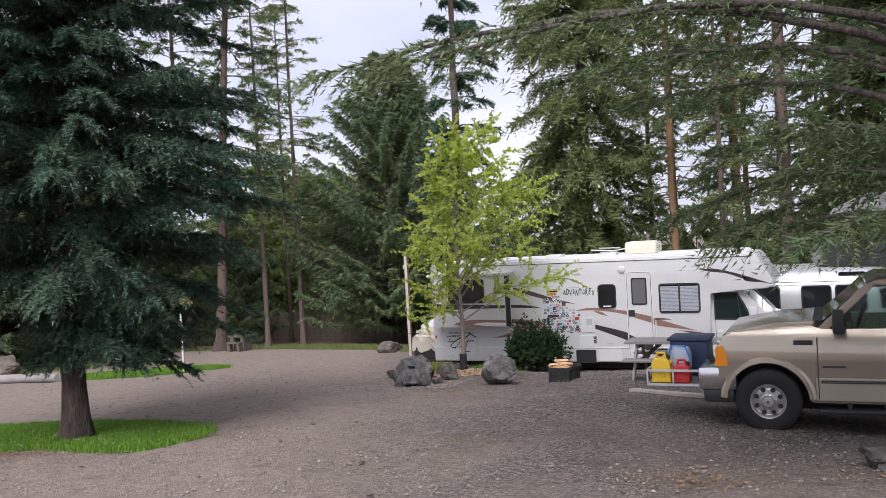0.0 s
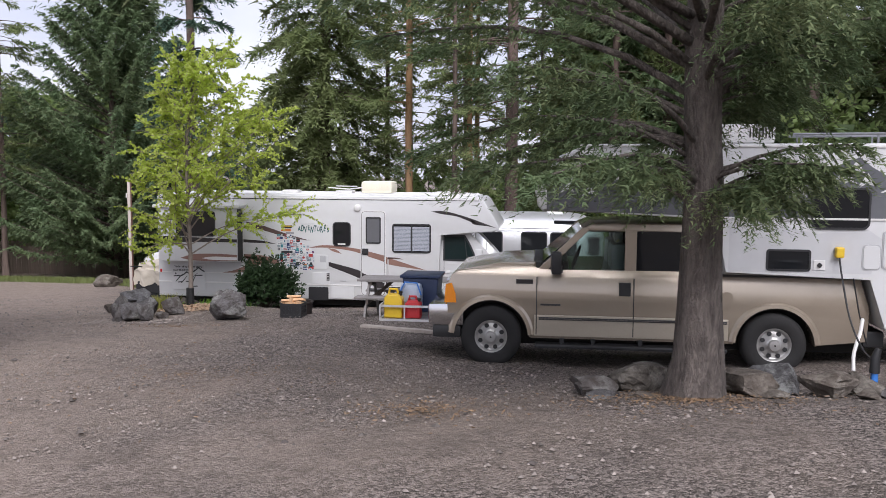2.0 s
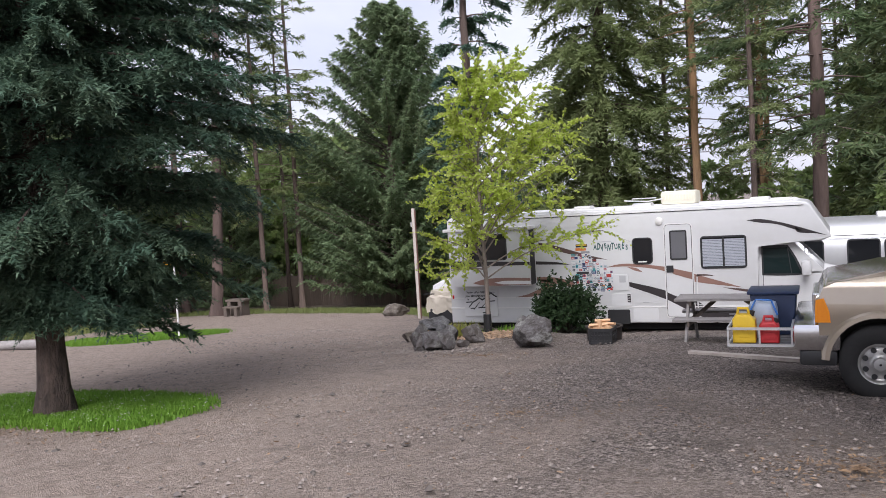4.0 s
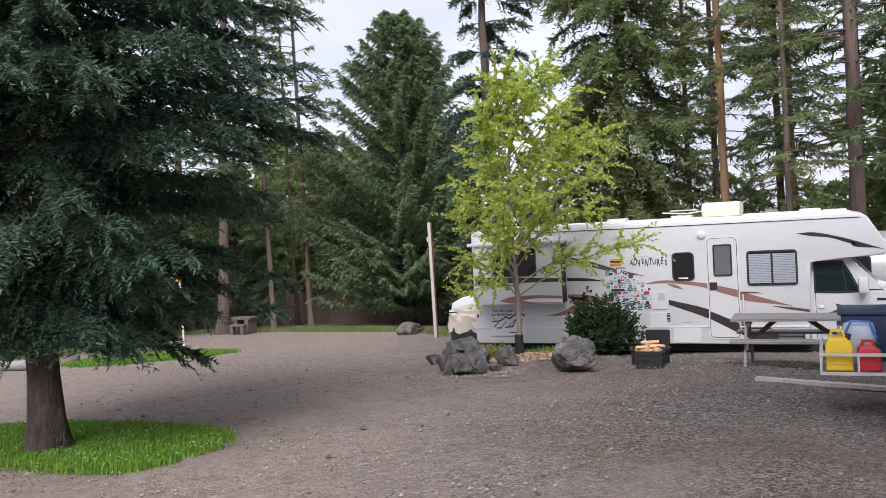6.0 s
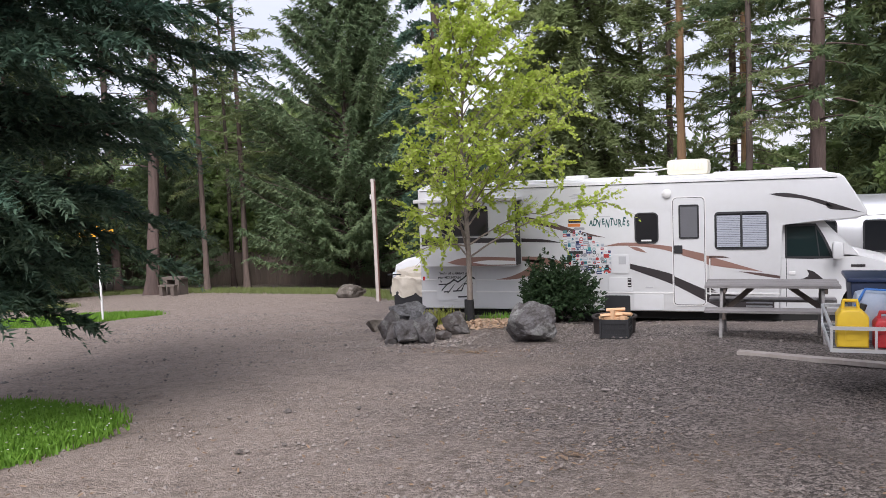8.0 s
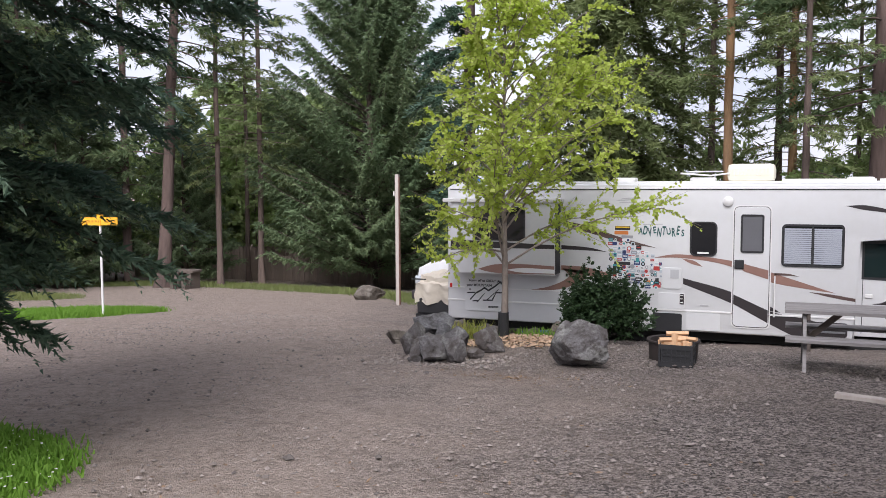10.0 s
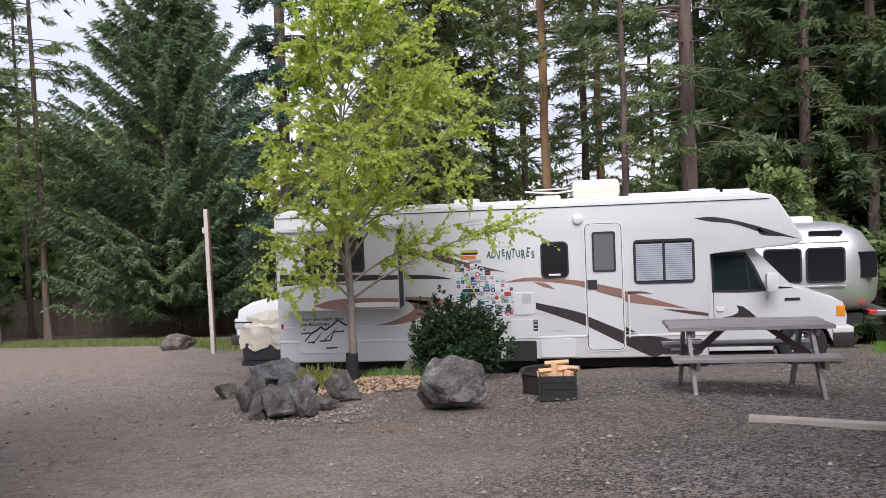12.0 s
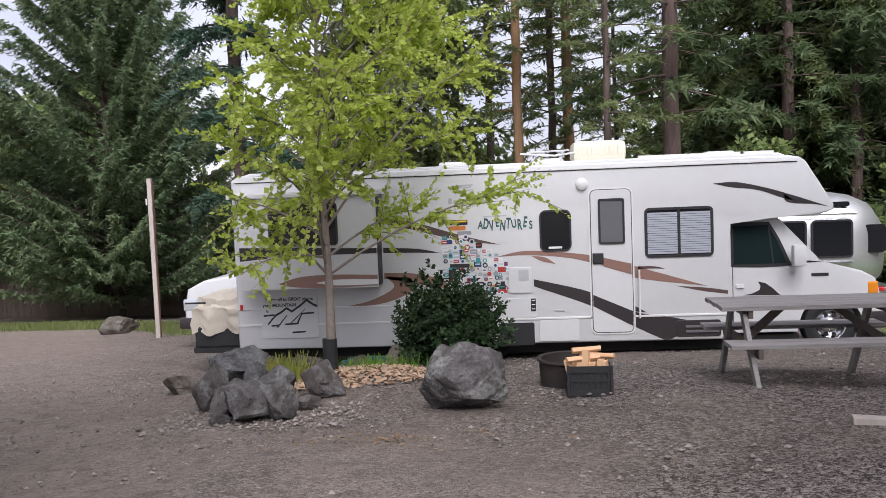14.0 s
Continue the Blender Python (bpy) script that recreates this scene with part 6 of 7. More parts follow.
def build_shrub():
    x, y = -4.38, 16.35
    z = gz(x, y)
    sh = root_at("evergreen_shrub", x, y, z, "dark green rounded evergreen shrub beside the motorhome", "shrub")
    rng = np.random.default_rng(9)
    bm = bmesh.new()
    st, wy, ln = [], [], []
    for k in range(260):
        a, e = rng.random() * 6.283, math.asin(rng.random() ** 0.8) * 0.98
        R = (0.62 + 0.12 * rng.random()) * (1 + 0.1 * math.sin(3 * a))
        d = np.array([math.cos(a) * math.cos(e) * R * 1.02, math.sin(a) * math.cos(e) * R, 0.18 + math.sin(e) * R * 1.42])
        if k < 70:
            rod(bm, [(x, y, z - 0.02), (x + d[0] * 0.4, y + d[1] * 0.4, z + d[2] * 0.55), (x + d[0] * 0.92, y + d[1] * 0.92, z + d[2] * 0.95)], [0.014, 0.008, 0.003], 4)
        for j in range(4):
            s = 0.55 + 0.45 * rng.random()
            st.append(d * s + rng.normal(size=3) * 0.05)
            wy.append(unit(d / np.linalg.norm(d) + rng.normal(size=3) * 0.6))
            ln.append(0.12 + 0.1 * rng.random())
    wpart("branching", bm, DARK_WOOD, sh)
    me = quads_mesh("crown", leaves_on(rng, np.array(st), np.array(wy), np.array(ln), 17, 0.065, 0.02, 1.0, 0.05, 0.9), SHRUB)
    tagged(new("crown", me), kind="stuff").parent = sh


build_shrub()


# ---- grass ----
def in_shape(px, py, shape):
    inside = np.zeros(len(px), bool)
    for (xa, ya), (xb, yb) in zip(shape, shape[1:] + shape[:1]):
        hit = (ya > py) != (yb > py)
        inside ^= hit & (px < (xb - xa) * (py - ya) / (yb - ya + 1e-9) + xa)
    return inside


def grass_patch(seed, outline, blades, tall, label, daisies=0, sheet=True, mat=None):
    """Turf with blades, denser within a closed outline, its edge frayed."""
    shape = smooth_line(outline + outline[:1], 6)[:-1]
    cx, cy = sum(p[0] for p in shape) / len(shape), sum(p[1] for p in shape) / len(shape)
    bm = bmesh.new()
    rings = []
    for f, lift in ((1.0, -0.012), (0.93, 0.018), (0.75, 0.03), (0.5, 0.03), (0.25, 0.03)):
        rings.append([bm.verts.new((cx + (x - cx) * f, cy + (y - cy) * f, gz(cx + (x - cx) * f, cy + (y - cy) * f) + lift)) for x, y in shape])
    n = len(shape)
    for a, b in zip(rings, rings[1:]):
        for k in range(n):
            bm.faces.new((a[k], a[(k + 1) % n], b[(k + 1) % n], b[k]))
    bm.faces.new(rings[-1])
    if sheet:
        tagged(part("turf", bm, TURF, None, "", True), label, "grass", kind="stuff")
    else:
        bm.free()
    rng = np.random.default_rng(seed)
    xs, ys = [p[0] for p in shape], [p[1] for p in shape]
    px = rng.uniform(min(xs) - 0.15, max(xs) + 0.15, blades * 2)
    py = rng.uniform(min(ys) - 0.15, max(ys) + 0.15, blades * 2)
    keep = in_shape(px + 0.1 * rng.normal(size=len(px)), py + 0.1 * rng.normal(size=len(px)), shape)
    px, py = px[keep], py[keep]
    m = len(px)
    h = tall * (0.5 + rng.random(m))
    b = np.stack([px, py, ground_z(px, py) + 0.0], -1)
    a = rng.random(m) * 6.283
    side = np.stack([np.cos(a), np.sin(a), 0 * a], -1) * (0.008 + 0.006 * rng.random((m, 1)))
    bend = rng.normal(size=(m, 3)) * 0.35 * h[:, None]
    bend[:, 2] = h
    q = np.stack([b - side, b + side, b + side * 0.5 + bend * 0.98, b - side * 0.3 + bend], 1)
    tagged(new("grass", quads_mesh("grass", q, mat or GRASS)), label, "grass", kind="stuff")
    if daisies:
        k = rng.integers(0, m, daisies)
        c = b[k] + np.array([0, 0, 1.0]) * (h[k, None] * 0.9 + 0.02)
        r = 0.012
        q = np.stack([c + np.array([r, 0, 0]), c + np.array([0, r, 0.004]), c + np.array([-r, 0, 0]), c + np.array([0, -r, 0.004])], 1)
        tagged(new("daisies", quads_mesh("daisies", q, WHITE_TRIM)), "tiny white daisies in the grass", "flowers", kind="stuff")


grass_patch(1, [(-5.9, 5.75), (-5.95, 6.6), (-6.5, 7.35), (-8.1, 7.85), (-10.0, 7.9), (-12.0, 7.2), (-11.5, 5.9), (-9.5, 5.55), (-7.5, 5.55), (-6.15, 5.5)], 34000, 0.055, "bright green grass island round the spruce", 500)
grass_patch(2, [(-15.7, 19.3), (-16.3, 20.2), (-18.5, 20.2), (-20.5, 18.4), (-19.0, 17.0), (-17.0, 17.3)], 12000, 0.09, "bright green grass patch under the sign")
grass_patch(3, [(-12.5, 26.4), (-13.5, 27.9), (-16.0, 29.6), (-20.0, 31.0), (-26.0, 32.5), (-30.0, 31.0), (-30.0, 35.5), (-24.0, 35.5), (-16.0, 33.0), (-11.5, 28.0), (-11.2, 25.3)], 26000, 0.12, "thin dull grass verge along the forest edge", 0, False, VERGE)
grass_patch(4, [(2.5, 20.6), (5.5, 20.8), (8.0, 23.5), (7.5, 27.0), (4.5, 26.0), (3.9, 22.5)], 9000, 0.09, "green grass beside the silver trailer")
grass_patch(5, [(-24.0, 21.5), (-23.0, 24.5), (-28.0, 26.5), (-33.0, 24.0), (-31.0, 20.5)], 8000, 0.1, "thin green grass at the edge of the yard", 0, False, VERGE)


def blades_tuft(name, seed, x, y, spread, count, tall, mat, label):
    rng = np.random.default_rng(seed)
    px, py = x + rng.normal(size=count) * spread, y + rng.normal(size=count) * spread
    b = np.stack([px, py, ground_z(px, py) - 0.01], -1)
    h = tall * (0.5 + 0.6 * rng.random(count))
    a = rng.random(count) * 6.283
    side = np.stack([np.cos(a), np.sin(a), 0 * a], -1) * 0.007
    bend = rng.normal(size=(count, 3)) * 0.3 * h[:, None]
    bend[:, 2] = h
    q = np.stack([b - side, b + side, b + side * 0.3 + bend, b - side * 0.3 + bend], 1)
    return tagged(new(name, quads_mesh(name, q, mat)), label, "grass", kind="stuff")


STRAW = leaf_material("dry_grass", (0.28, 0.26, 0.06), (0.36, 0.36, 0.1), (0.2, 0.26, 0.05), 0.3, 3.0)
blades_tuft("grass_tuft", 3, -6.15, 14.75, 0.17, 420, 0.3, STRAW, "yellow-green grass tuft among the stones")
blades_tuft("weeds", 4, -5.2, 15.7, 0.3, 300, 0.16, GRASS, "low green weeds behind the young tree")
blades_tuft("weeds", 6, -6.6, 15.5, 0.3, 260, 0.14, GRASS, "low green weeds behind the young tree")

# bark chips over the tree bed
rng = np.random.default_rng(12)
n = 1500
ang, rad = rng.random(n) * 6.283, np.sqrt(rng.random(n))
px, py = -5.35 + 1.0 * rad * np.cos(ang), 14.75 + 0.75 * rad * np.sin(ang)
c = np.stack([px, py, ground_z(px, py) + 0.022 + 0.01 * rng.random(n)], -1)
u = unit(rng.normal(size=(n, 3)) * np.array([1, 1, 0.25])) * (0.018 + 0.022 * rng.random((n, 1)))
w = unit(np.cross(u, rng.normal(size=(n, 3)) * 0.4 + np.array([0, 0, 1.0]))) * 0.012
CHIPS = leaf_material("bark_chips", (0.42, 0.27, 0.17), (0.3, 0.21, 0.15), (0.5, 0.36, 0.25), 0.0, 4.0)
tagged(new("bark_chips", quads_mesh("bark_chips", np.stack([c - u - w, c + u - w, c + u + w, c - u + w], 1), CHIPS)), "tan bark chips spread over the tree bed", "bark chips", kind="stuff")

# loose stones on the gravel
def loose_stones(seed, count, x0, x1, y0, y1, small, large, mat, label):
    rng = np.random.default_rng(seed)
    px, py = rng.uniform(x0, x1, count), rng.uniform(y0, y1, count)
    s = small + (large - small) * rng.random(count) ** 4
    octa = np.array([(1, 0, 0), (0, 1, 0), (-1, 0, 0), (0, -1, 0), (0, 0, 0.62), (0, 0, -0.5)], float)
    v = octa[None] * (0.65 + 0.6 * rng.random((count, 6, 1)))
    a = rng.random(count) * 6.283
    ca, sa = np.cos(a)[:, None], np.sin(a)[:, None]
    v = np.stack([v[..., 0] * ca - v[..., 1] * sa, v[..., 0] * sa + v[..., 1] * ca, v[..., 2]], -1) * s[:, None, None]
    v += np.stack([px, py, ground_z(px, py) + s * 0.15], -1)[:, None]
    f = np.array([(0, 1, 4), (1, 2, 4), (2, 3, 4), (3, 0, 4), (1, 0, 5), (2, 1, 5), (3, 2, 5), (0, 3, 5)])
    faces = (f[None] + 6 * np.arange(count)[:, None, None]).reshape(-1, 3)
    me = bpy.data.meshes.new("loose_stones")
    me.from_pydata(v.reshape(-1, 3).tolist(), [], faces.tolist())
    me.materials.append(mat)
    return tagged(new("loose_stones", me), label, "gravel", kind="stuff")


PEBBLE = leaf_material("pebbles", (0.1, 0.086, 0.076), (0.34, 0.292, 0.262), (0.22, 0.186, 0.165), 0.0, 0.8)
PEBBLE_DARK = leaf_material("dark_stones", (0.07, 0.06, 0.055), (0.14, 0.12, 0.11), (0.1, 0.085, 0.075), 0.0, 0.8)
loose_stones(1, 17000, -11, 8, 1.5, 13.5, 0.008, 0.028, PEBBLE, "loose grey gravel stones")
loose_stones(4, 900, -6.7, -4.9, 12.5, 13.7, 0.01, 0.034, PEBBLE, "crushed grey stone spilled round the tree bed")
loose_stones(3, 9000, -14, 6, 13.5, 20, 0.012, 0.03, PEBBLE, "loose grey gravel stones")
loose_stones(2, 1000, -12, 8, 1.5, 18, 0.018, 0.05, PEBBLE_DARK, "dark larger stones scattered over the gravel")


# fallen needles and leaf litter
def litter(seed, x, y, rx, ry, count, label):
    rng = np.random.default_rng(seed)
    a, r = rng.random(count) * 6.283, np.abs(rng.normal(size=count)) * 0.5
    px, py = x + rx * r * np.cos(a), y + ry * r * np.sin(a)
    c = np.stack([px, py, ground_z(px, py) + 0.02 + 0.008 * rng.random(count)], -1)
    u = unit(rng.normal(size=(count, 3)) * np.array([1, 1, 0.2])) * (0.012 + 0.02 * rng.random((count, 1)))
    w = unit(np.cross(u, rng.normal(size=(count, 3)) * 0.4 + np.array([0, 0, 1.0]))) * 0.008
    q = np.stack([c - u, c + w, c + u, c - w], 1)
    tagged(new("leaf_litter", quads_mesh("leaf_litter", q, LITTER)), label, "leaf litter", kind="stuff")


LITTER = leaf_material("leaf_litter", (0.12, 0.075, 0.045), (0.26, 0.17, 0.1), (0.16, 0.11, 0.075), 0.0, 3.0)
litter(1, 0.9, 4.6, 0.9, 0.7, 500, "brown fallen leaves on the gravel")
litter(2, 3.2, 5.2, 1.6, 1.0, 1500, "brown needles under the hemlock")
litter(3, -2.0, 6.5, 5.0, 4.0, 900, "scattered brown leaves on the gravel")
litter(4, -8.0, 5.2, 3.0, 1.0, 1200, "brown needles below the spruce")
litter(5, -4.5, 11.8, 1.5, 0.7, 300, "brown leaves near the boulder")


# ---- small things round the vehicles ----
def build_cargo_rack():
    """Aluminium basket on the pickup's nose with fuel cans and a bin."""
    z = 0.69
    rack = root_at("cargo_rack", 0.1, 9.55, z, "aluminium cargo basket carried on the pickup's front hitch", "cargo rack")
    x0, x1, y0, y1 = -0.34, 0.34, 9.05, 10.35
    for zz in (z, z + 0.19):
        for a, b in (((x0, y0), (x1, y0)), ((x1, y0), (x1, y1)), ((x1, y1), (x0, y1)), ((x0, y1), (x0, y0))):
            wpart("rail", beam(bmesh.new(), (*a, zz), (*b, zz), 0.022, 0.03), ALU, rack)
    for x in (x0, 0.0, x1):
        for y in (y0, y1):
            wpart("upright", beam(bmesh.new(), (x, y, z), (x, y, z + 0.19), 0.02, 0.02), ALU, rack)
    for k in range(7):
        y = y0 + 0.1 + k * 0.18
        wpart("floor_bar", box(bmesh.new(), x0, x1, y, y + 0.05, z - 0.01, z + 0.012), STEEL, rack)
    wpart("hitch_bar", beam(bmesh.new(), (0.0, 9.75, z - 0.04), (0.62, 9.75, z - 0.04), 0.06, 0.06), BLACK, rack)
    for k, (x, mat, label, h) in enumerate(((-0.17, YELLOW_PLASTIC, "yellow plastic fuel can in the basket", 0.36), (0.1, RED_PLASTIC, "red plastic fuel can in the basket", 0.27))):
        can = root_at("fuel_can", x, 9.22, z + 0.013, label, "fuel can", "fuel cans")
        w, zc = 0.125 - 0.02 * k, z + 0.013
        wpart("can_body", slab(bmesh.new(), [(x - w, zc), (x + w, zc), (x + w, zc + h * 0.72), (x + w * 0.55, zc + h * 0.9), (x - w * 0.7, zc + h * 0.9), (x - w, zc + h * 0.75)], 9.11, 9.33, 0.02), mat, can, smooth=True)
        wpart("handle", rod(bmesh.new(), [(x - w * 0.6, 9.22, zc + h * 0.88), (x - w * 0.5, 9.22, zc + h * 1.08), (x + w * 0.3, 9.22, zc + h * 1.08), (x + w * 0.45, 9.22, zc + h * 0.88)], 0.018, 8), mat, can, smooth=True)
        wpart("cap", rod(bmesh.new(), [(x + w * 0.62, 9.22, zc + h * 0.85), (x + w * 0.75, 9.22, zc + h * 1.0)], 0.028, 10), BLACK, can, "black screw cap")
        wpart("label_panel", box(bmesh.new(), x - 0.06, x + 0.06, 9.1, 9.108, zc + h * 0.2, zc + h * 0.45), mat, can)
    bag = root_at("folded_bag", 0.02, 9.5, z + 0.013, "silver and blue insulated bag in the basket", "bag")
    wpart("bag_body", box(bmesh.new(), -0.14, 0.18, 9.4, 9.62, z + 0.013, z + 0.46, 0.09), SILVER_CLOTH, bag, smooth=True)
    wpart("strap", rod(bmesh.new(), [(-0.14, 9.39, z + 0.3), (-0.05, 9.38, z + 0.48), (0.12, 9.38, z + 0.47), (0.18, 9.39, z + 0.3)], 0.012, 6), INKS["blue"], bag)
    tub = root_at("storage_bin", 0.16, 9.98, z + 0.013, "navy blue plastic storage bin with lid", "storage bin")
    wpart("bin_body", slab(bmesh.new(), [(-0.1, z + 0.013), (0.34, z + 0.013), (0.38, z + 0.5), (-0.14, z + 0.5)], 9.7, 10.28, 0.02), NAVY_PLASTIC, tub, smooth=True)
    wpart("lid", box(bmesh.new(), -0.17, 0.41, 9.67, 10.31, z + 0.5, z + 0.54, 0.012), NAVY_PLASTIC, tub, smooth=True)


YELLOW_PLASTIC = material("yellow_plastic", (0.75, 0.5, 0.03), 0.45, dark=(0.6, 0.38, 0.03))
RED_PLASTIC = material("red_plastic", (0.5, 0.03, 0.035), 0.45)
NAVY_PLASTIC = material("navy_plastic", (0.014, 0.028, 0.075), 0.4)
SILVER_CLOTH = material("silver_cloth", (0.5, 0.55, 0.62), 0.4, 0.3, dark=(0.15, 0.28, 0.5), big=6)
TARP = material("beige_tarpaulin", (0.6, 0.54, 0.45), 0.8, dark=(0.44, 0.38, 0.3), big=5, fine=40, bump=0.004)
build_cargo_rack()


def build_covered_cargo():
    x0, x1, y0, y1 = -8.42, -7.62, 18.2, 19.6
    g = gz(-8, 18.9)
    cargo = root_at("covered_cargo", -8.0, 18.9, -0.42, "beige tarpaulin tied over cargo on the motorhome's rear rack", "covered cargo")
    wpart("rack", box(bmesh.new(), x0, -7.5, y0, y1, -0.5, -0.42), BLACK, cargo)
    wpart("box", box(bmesh.new(), x0 + 0.02, x1, y0 + 0.02, y1 - 0.02, -0.42, -0.1, 0.03), BLACK, cargo)
    bm = box(bmesh.new(), x0, x1 + 0.02, y0, y1, -0.2, 0.33)
    bmesh.ops.subdivide_edges(bm, edges=bm.edges, cuts=12, use_grid_fill=True)
    for v in bm.verts:
        d = noise.noise(Vector((v.co.x * 7, v.co.y * 7, v.co.z * 1.6))) * 0.075 + noise.noise(v.co * 9) * 0.03
        v.co += Vector((d, d * 0.8, d))
        if v.co.z > 0.2:
            v.co.x += (-8.0 - v.co.x) * 0.16
            v.co.y += (18.9 - v.co.y) * 0.08
    wpart("tarpaulin", bm, TARP, cargo, smooth=True)
    wpart("strap", box(bmesh.new(), x0 - 0.07, x0 + 0.25, y0 - 0.075, y0 - 0.06, 0.26, 0.285), BLACK, cargo)
    wpart("rack_leg", rod(bmesh.new(), [(-7.8, 18.4, g - 0.02), (-7.8, 18.4, -0.45)], 0.03), STEEL, cargo)


build_covered_cargo()

hose = root_at("water_hose", -5.6, 16.9, gz(-5.6, 16.9), "coiled blue water hose lying under the motorhome's skirt", "hose")
pts = []
for k in range(70):
    a = k * 0.42
    pts.append((-5.45 + (0.45 + 0.06 * math.sin(k)) * math.cos(a) * 0.9, 17.0 + 0.2 * math.sin(a), gz(-5.5, 17.0) + 0.02 + 0.0016 * k))
pts += [(-6.1 - 0.15 * k, 17.0 + 0.1 * math.sin(k), gz(-6.1 - 0.15 * k, 17) + 0.02) for k in range(7)]
wpart("hose_tube", rod(bmesh.new(), pts, 0.016, 6), material("blue_hose", (0.04, 0.12, 0.3), 0.4), hose, smooth=True)


# ---- hook-ups beside the hemlock ----
def build_hookups():
    x, y = 5.36, 6.02
    g = gz(x, y)
    tap = root_at("water_tap", x, y, g, "grey galvanised standpipe with a hooked tap handle", "water tap")
    wpart("standpipe", rod(bmesh.new(), [(x, y, g - 0.05), (x, y, g + 0.58)], 0.022, 10), STEEL, tap, smooth=True)
    wpart("tap_head", rod(bmesh.new(), [(x, y, g + 0.55), (x, y, g + 0.68)], [0.034, 0.03], 10), DARK_STEEL, tap, smooth=True)
    wpart("spout", rod(bmesh.new(), [(x, y, g + 0.6), (x - 0.05, y - 0.02, g + 0.61), (x - 0.075, y - 0.03, g + 0.56)], 0.018, 8), DARK_STEEL, tap, smooth=True)
    wpart("lever", rod(bmesh.new(), [(x - 0.02, y, g + 0.67), (x + 0.0, y, g + 0.73), (x + 0.07, y, g + 0.735), (x + 0.085, y, g + 0.69)], 0.012, 6), DARK_STEEL, tap, smooth=True)
    bx = 5.5
    gb = gz(bx, 6.1)
    ped = root_at("power_pedestal", bx, 6.1, gb, "blue-grey steel campsite power pedestal on a post", "power pedestal")
    wpart("pedestal_post", beam(bmesh.new(), (bx + 0.02, 6.12, gb - 0.05), (bx + 0.02, 6.12, gb + 0.35), 0.08, 0.08), STEEL, ped)
    wpart("cabinet", box(bmesh.new(), bx - 0.07, bx + 0.16, 6.0, 6.2, gb + 0.3, gb + 0.74, 0.012), PEDESTAL, ped)
    wpart("cabinet_lid", box(bmesh.new(), bx - 0.08, bx + 0.17, 5.985, 6.21, gb + 0.72, gb + 0.77, 0.012), PEDESTAL, ped)
    cable = root_at("power_cable", 5.5, 8.3, gz(5.5, 8.3), "black power cable with yellow plug hanging from the camper", "cable")
    wpart("cable_run", rod(bmesh.new(), smooth_line([(5.44, 8.5, 1.74), (5.47, 8.4, 1.4), (5.52, 8.2, 0.95), (5.58, 7.8, 0.65), (5.55, 7.0, 0.75), (5.5, 6.3, gz(5.5, 6.3) + 0.35)], 6), 0.011, 6), BLACK, cable, smooth=True)
    wpart("plug", box(bmesh.new(), 5.4, 5.5, 8.47, 8.56, 1.7, 1.83, 0.02), YELLOW_PLASTIC, cable, "yellow plug")
    cable2 = root_at("drain_hose", 5.6, 7.9, gz(5.6, 7.9), "white drain hose hanging below the camper", "hose")
    wpart("hose_tube", rod(bmesh.new(), smooth_line([(5.75, 8.5, 0.95), (5.66, 8.3, 0.82), (5.55, 8.15, 0.6), (5.52, 8.05, gz(5.52, 8.05) + 0.03)], 6), 0.022, 8), WHITE_TRIM, cable2, smooth=True)
    cable3 = root_at("strap", 5.75, 8.6, 0.6, "black tie-down strap from camper to bumper", "strap")
    wpart("strap_band", rod(bmesh.new(), smooth_line([(5.62, 8.5, 1.45), (5.72, 8.52, 1.0), (5.85, 8.6, 0.62)], 6), 0.009, 6), BLACK, cable3)
    valve = root_at("sewer_cap", 5.12, 6.3, gz(5.12, 6.3), "blue and black hose fittings on a short pipe", "hose fitting")
    gv = gz(5.12, 6.3)
    wpart("pipe", rod(bmesh.new(), [(5.12, 6.3, gv - 0.05), (5.12, 6.3, gv + 0.2)], 0.035, 10), INKS["blue"], valve, smooth=True)
    wpart("fitting", rod(bmesh.new(), [(5.12, 6.3, gv + 0.18), (5.12, 6.3, gv + 0.33), (5.15, 6.3, gv + 0.42)], [0.05, 0.045, 0.03], 10), BLACK, valve, smooth=True)


DARK_STEEL = material("dark_cast_iron", (0.06, 0.07, 0.07), 0.6, 0.6)
PEDESTAL = material("blue_grey_enamel", (0.2, 0.24, 0.28), 0.5)
build_hookups()


# ---- the far side of the yard ----
post_x, post_y = -11.99, 25.17
post_g = gz(post_x, post_y)
post = root_at("wooden_post", post_x, post_y, post_g, "tall pale squared wooden post with a reddish side", "post")
wpart("post_timber", beam(bmesh.new(), (post_x, post_y, post_g - 0.2), (post_x - 0.01, post_y, 2.37), 0.1, 0.1), POST_WOOD, post)
# thin red-brown panel over the post's +x face
wpart("red_brown_side", box(bmesh.new(), post_x + 0.052, post_x + 0.058, post_y - 0.045, post_y + 0.045, post_g, 2.3), COPPER, post, "red-brown side")
wpart("lamp_bracket", box(bmesh.new(), post_x - 0.09, post_x - 0.06, post_y - 0.1, post_y - 0.06, 1.75, 1.9, 0.01), WHITE_TRIM, post)


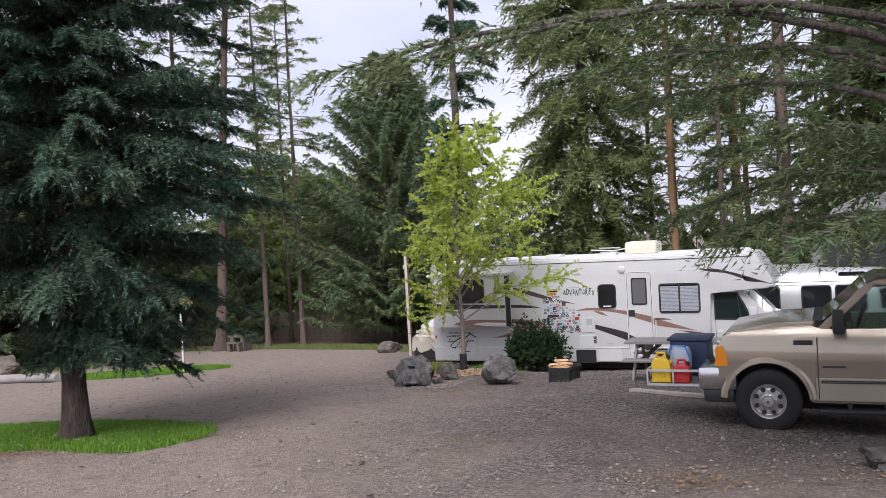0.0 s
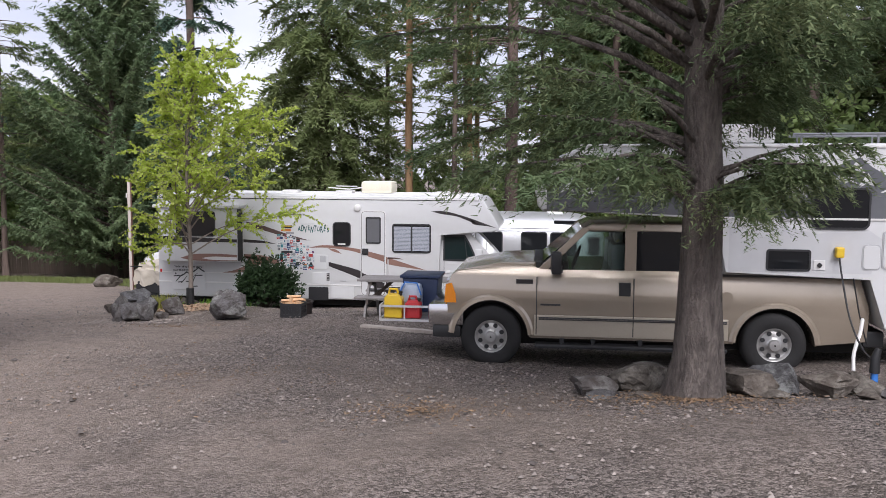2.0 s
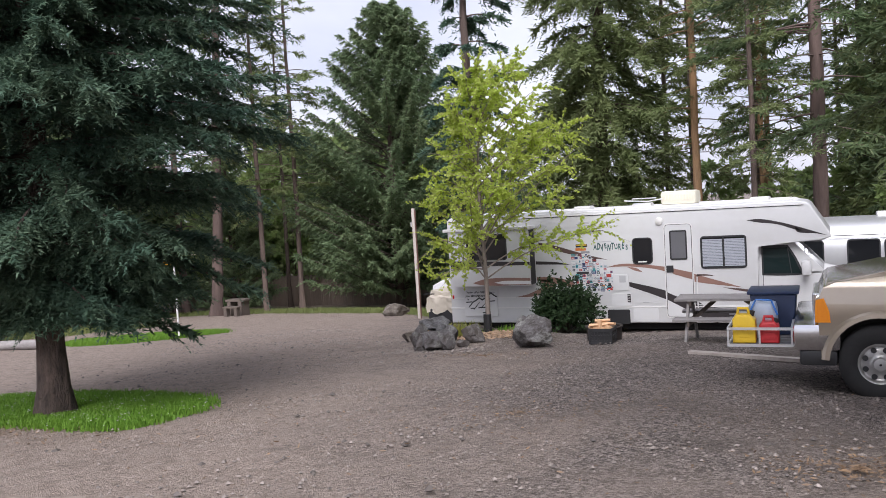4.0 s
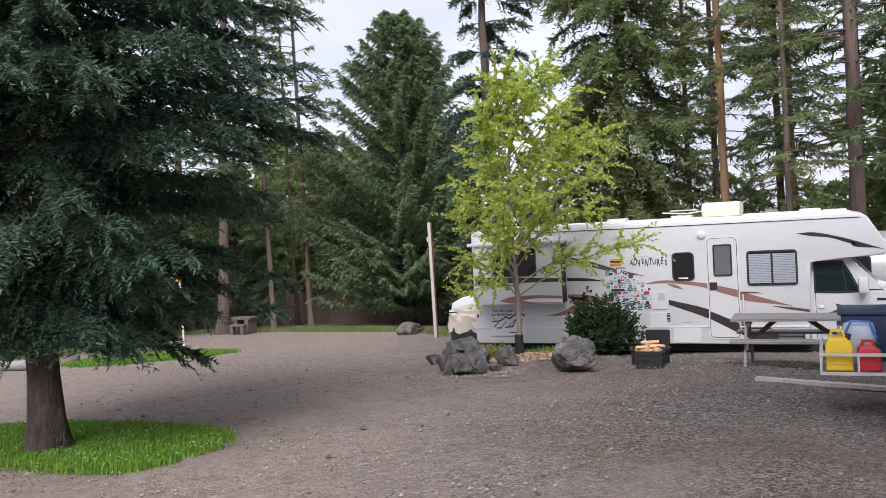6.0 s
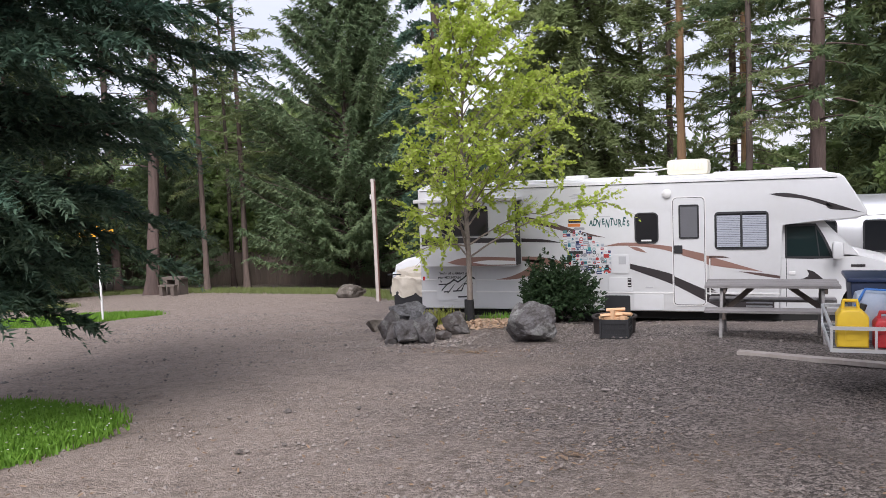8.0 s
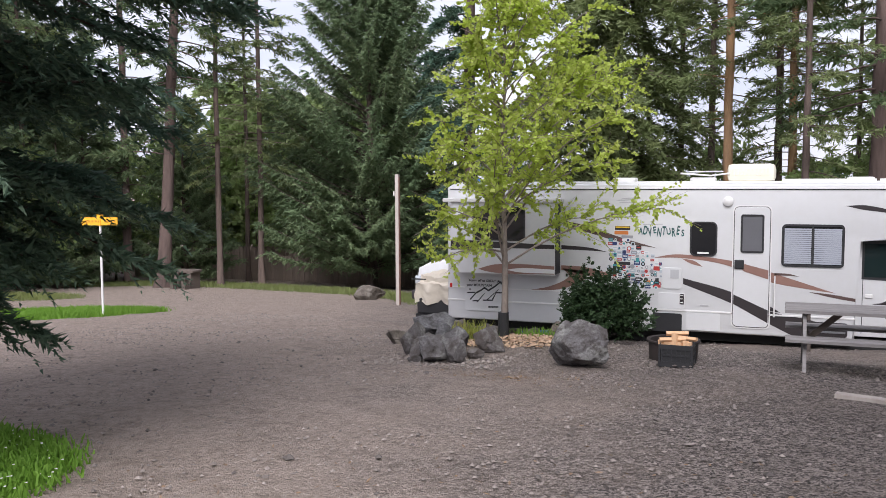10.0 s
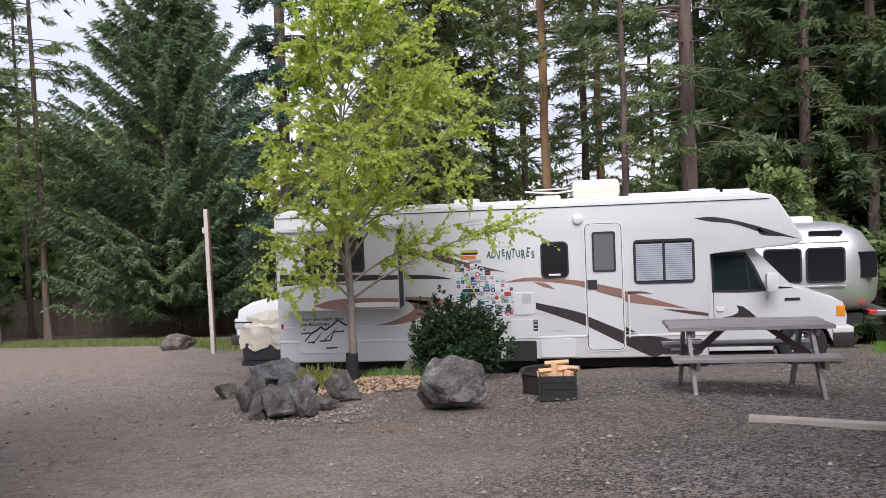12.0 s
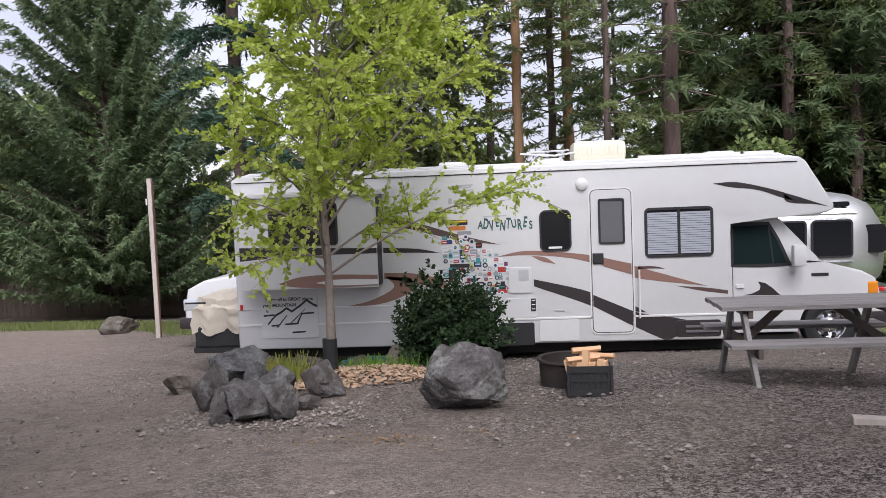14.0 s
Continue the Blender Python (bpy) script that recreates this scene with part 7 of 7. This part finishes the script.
def build_sign():
    x, y = -16.45, 18.38
    g = gz(x, y)
    sign = root_at("direction_sign", x, y, g, "yellow double arrow board on a white post", "sign")
    wpart("sign_post", rod(bmesh.new(), [(x, y, g - 0.1), (x, y, 1.2)], 0.028, 10), WHITE_TRIM, sign, smooth=True)
    d = Vector((0.93, 0.37, 0))
    nrm = Vector((0.37, -0.93, 0))
    c = Vector((x, y, 1.28)) + nrm * 0.04
    bm = bmesh.new()
    out = [(-0.42, 0.09), (0.42, 0.09), (0.42, -0.09), (-0.42, -0.09)]
    f = [bm.verts.new(c + d * a + Vector((0, 0, b)) + nrm * 0.012) for a, b in out]
    k = [bm.verts.new(c + d * a + Vector((0, 0, b)) - nrm * 0.012) for a, b in out]
    bm.faces.new(f)
    bm.faces.new(k[::-1])
    for i in range(4):
        bm.faces.new((f[i], k[i], k[(i + 1) % 4], f[(i + 1) % 4]))
    wpart("arrow_board", bm, SIGN_YELLOW, sign)
    wpart("top_block", box(bmesh.new(), x - 0.05, x + 0.05, y - 0.05, y + 0.05, 1.18, 1.46, 0.005), SIGN_YELLOW, sign)
    for i in range(9):
        a = -0.33 + i * 0.075 + (0.06 if i > 4 else 0)
        bm = bmesh.new()
        beam(bm, c + d * a + nrm * 0.015, c + d * (a + 0.045) + nrm * 0.015, 0.004, 0.05)
        wpart("line_of_writing", bm, SIGN_INK, sign)


SIGN_INK = material("faded_sign_ink", (0.6, 0.27, 0.02), 0.6)
SIGN_YELLOW = material("sign_yellow", (0.85, 0.42, 0.02), 0.6, dark=(0.75, 0.36, 0.02))
build_sign()


def build_far_table():
    x, y = -24.1, 31.2
    g = gz(x, y)
    t = root_at("brown_table", x, y, g, "dark brown wooden table with bench under the pines", "table")
    wpart("slab", box(bmesh.new(), x - 0.5, x + 0.5, y - 0.3, y + 0.3, g + 0.66, g + 0.76, 0.02), TABLE_WOOD, t)
    for dx in (-0.3, 0.3):
        wpart("pedestal", box(bmesh.new(), x + dx - 0.1, x + dx + 0.1, y - 0.3, y + 0.3, g - 0.05, g + 0.66, 0.02), TABLE_WOOD, t)
    for s in (-0.75,):
        b = root_at("brown_bench", x, y + s, gz(x, y + s), "dark brown wooden bench beside the table", "bench", "benches at the concrete table")
        gb = gz(x, y + s)
        wpart("seat", box(bmesh.new(), x - 0.2, x + 0.6, y + s - 0.15, y + s + 0.15, gb + 0.38, gb + 0.46, 0.015), TABLE_WOOD, b)
        for dx in (-0.08, 0.48):
            wpart("leg", box(bmesh.new(), x + dx - 0.08, x + dx + 0.08, y + s - 0.13, y + s + 0.13, gb - 0.05, gb + 0.38, 0.01), TABLE_WOOD, b)


# dark brown wood tone of the far table and its bench
TABLE_WOOD = material("dark_table_wood", (0.12, 0.095, 0.08), 0.9, dark=(0.07, 0.055, 0.047), fine=20)
build_far_table()

lx, ly = -20.6, 17.5
lg = gz(lx, ly)
ped = root_at("white_pedestal", lx, ly, lg, "white campsite hook-up box on a brown post", "power pedestal")
wpart("box", box(bmesh.new(), lx - 0.17, lx + 0.13, ly - 0.12, ly + 0.12, lg + 0.5, lg + 1.02, 0.03), WHITE_TRIM, ped)
wpart("stand", beam(bmesh.new(), (lx, ly, lg - 0.1), (lx, ly, lg + 0.52), 0.1, 0.1), RUST, ped)
wpart("marker_post", beam(bmesh.new(), (lx + 0.32, ly, lg - 0.1), (lx + 0.32, ly, lg + 0.85), 0.1, 0.1), WHITE_TRIM, ped)
log = root_at("border_log", -22.0, 17.0, gz(-22, 17), "long weathered log edging the next pitch", "log")
wpart("log_beam", rod(bmesh.new(), [(-19.9, 16.7, gz(-19.9, 16.7) + 0.12), (-22.0, 17.1, gz(-22, 17.1) + 0.13), (-26.0, 17.6, gz(-26, 17.6) + 0.13)], [0.14, 0.15, 0.16], 12), OLD_WOOD, log, smooth=True)

# board fence along the forest
fence = root_at("board_fence", -21.0, 42.4, gz(-21, 42.4), "old brown vertical board fence along the forest", "fence")
board = bmesh.new()
box(board, -0.068, 0.068, -0.012, 0.012, 0, 1.85)
board_me = bpy.data.meshes.new("board")
board.to_mesh(board_me)
board.free()
board_me.materials.append(FENCE_WOOD)
frng = random.Random(7)
for k in range(205):
    x = -37.0 + 0.145 * k
    y = 42.4
    b = new("board", board_me)
    b.parent = fence
    b.matrix_basis = pose(x + 21.0, frng.uniform(-0.008, 0.008), gz(x, y) - gz(-21, 42.4) + frng.uniform(-0.06, 0.0), 0, frng.uniform(-0.6, 0.6), 0)
for k in range(11):
    x = -37.0 + 2.9 * k
    wpart("fence_post", box(bmesh.new(), x - 0.05, x + 0.05, 42.42, 42.52, gz(x, 42.4) - 0.2, gz(x, 42.4) + 1.8), FENCE_WOOD, fence)
    if k < 10:
        for h in (0.4, 1.4):
            wpart("fence_rail", beam(bmesh.new(), (x, 42.44, gz(x, 42.4) + h), (x + 2.9, 42.44, gz(x + 2.9, 42.4) + h), 0.04, 0.09), FENCE_WOOD, fence)
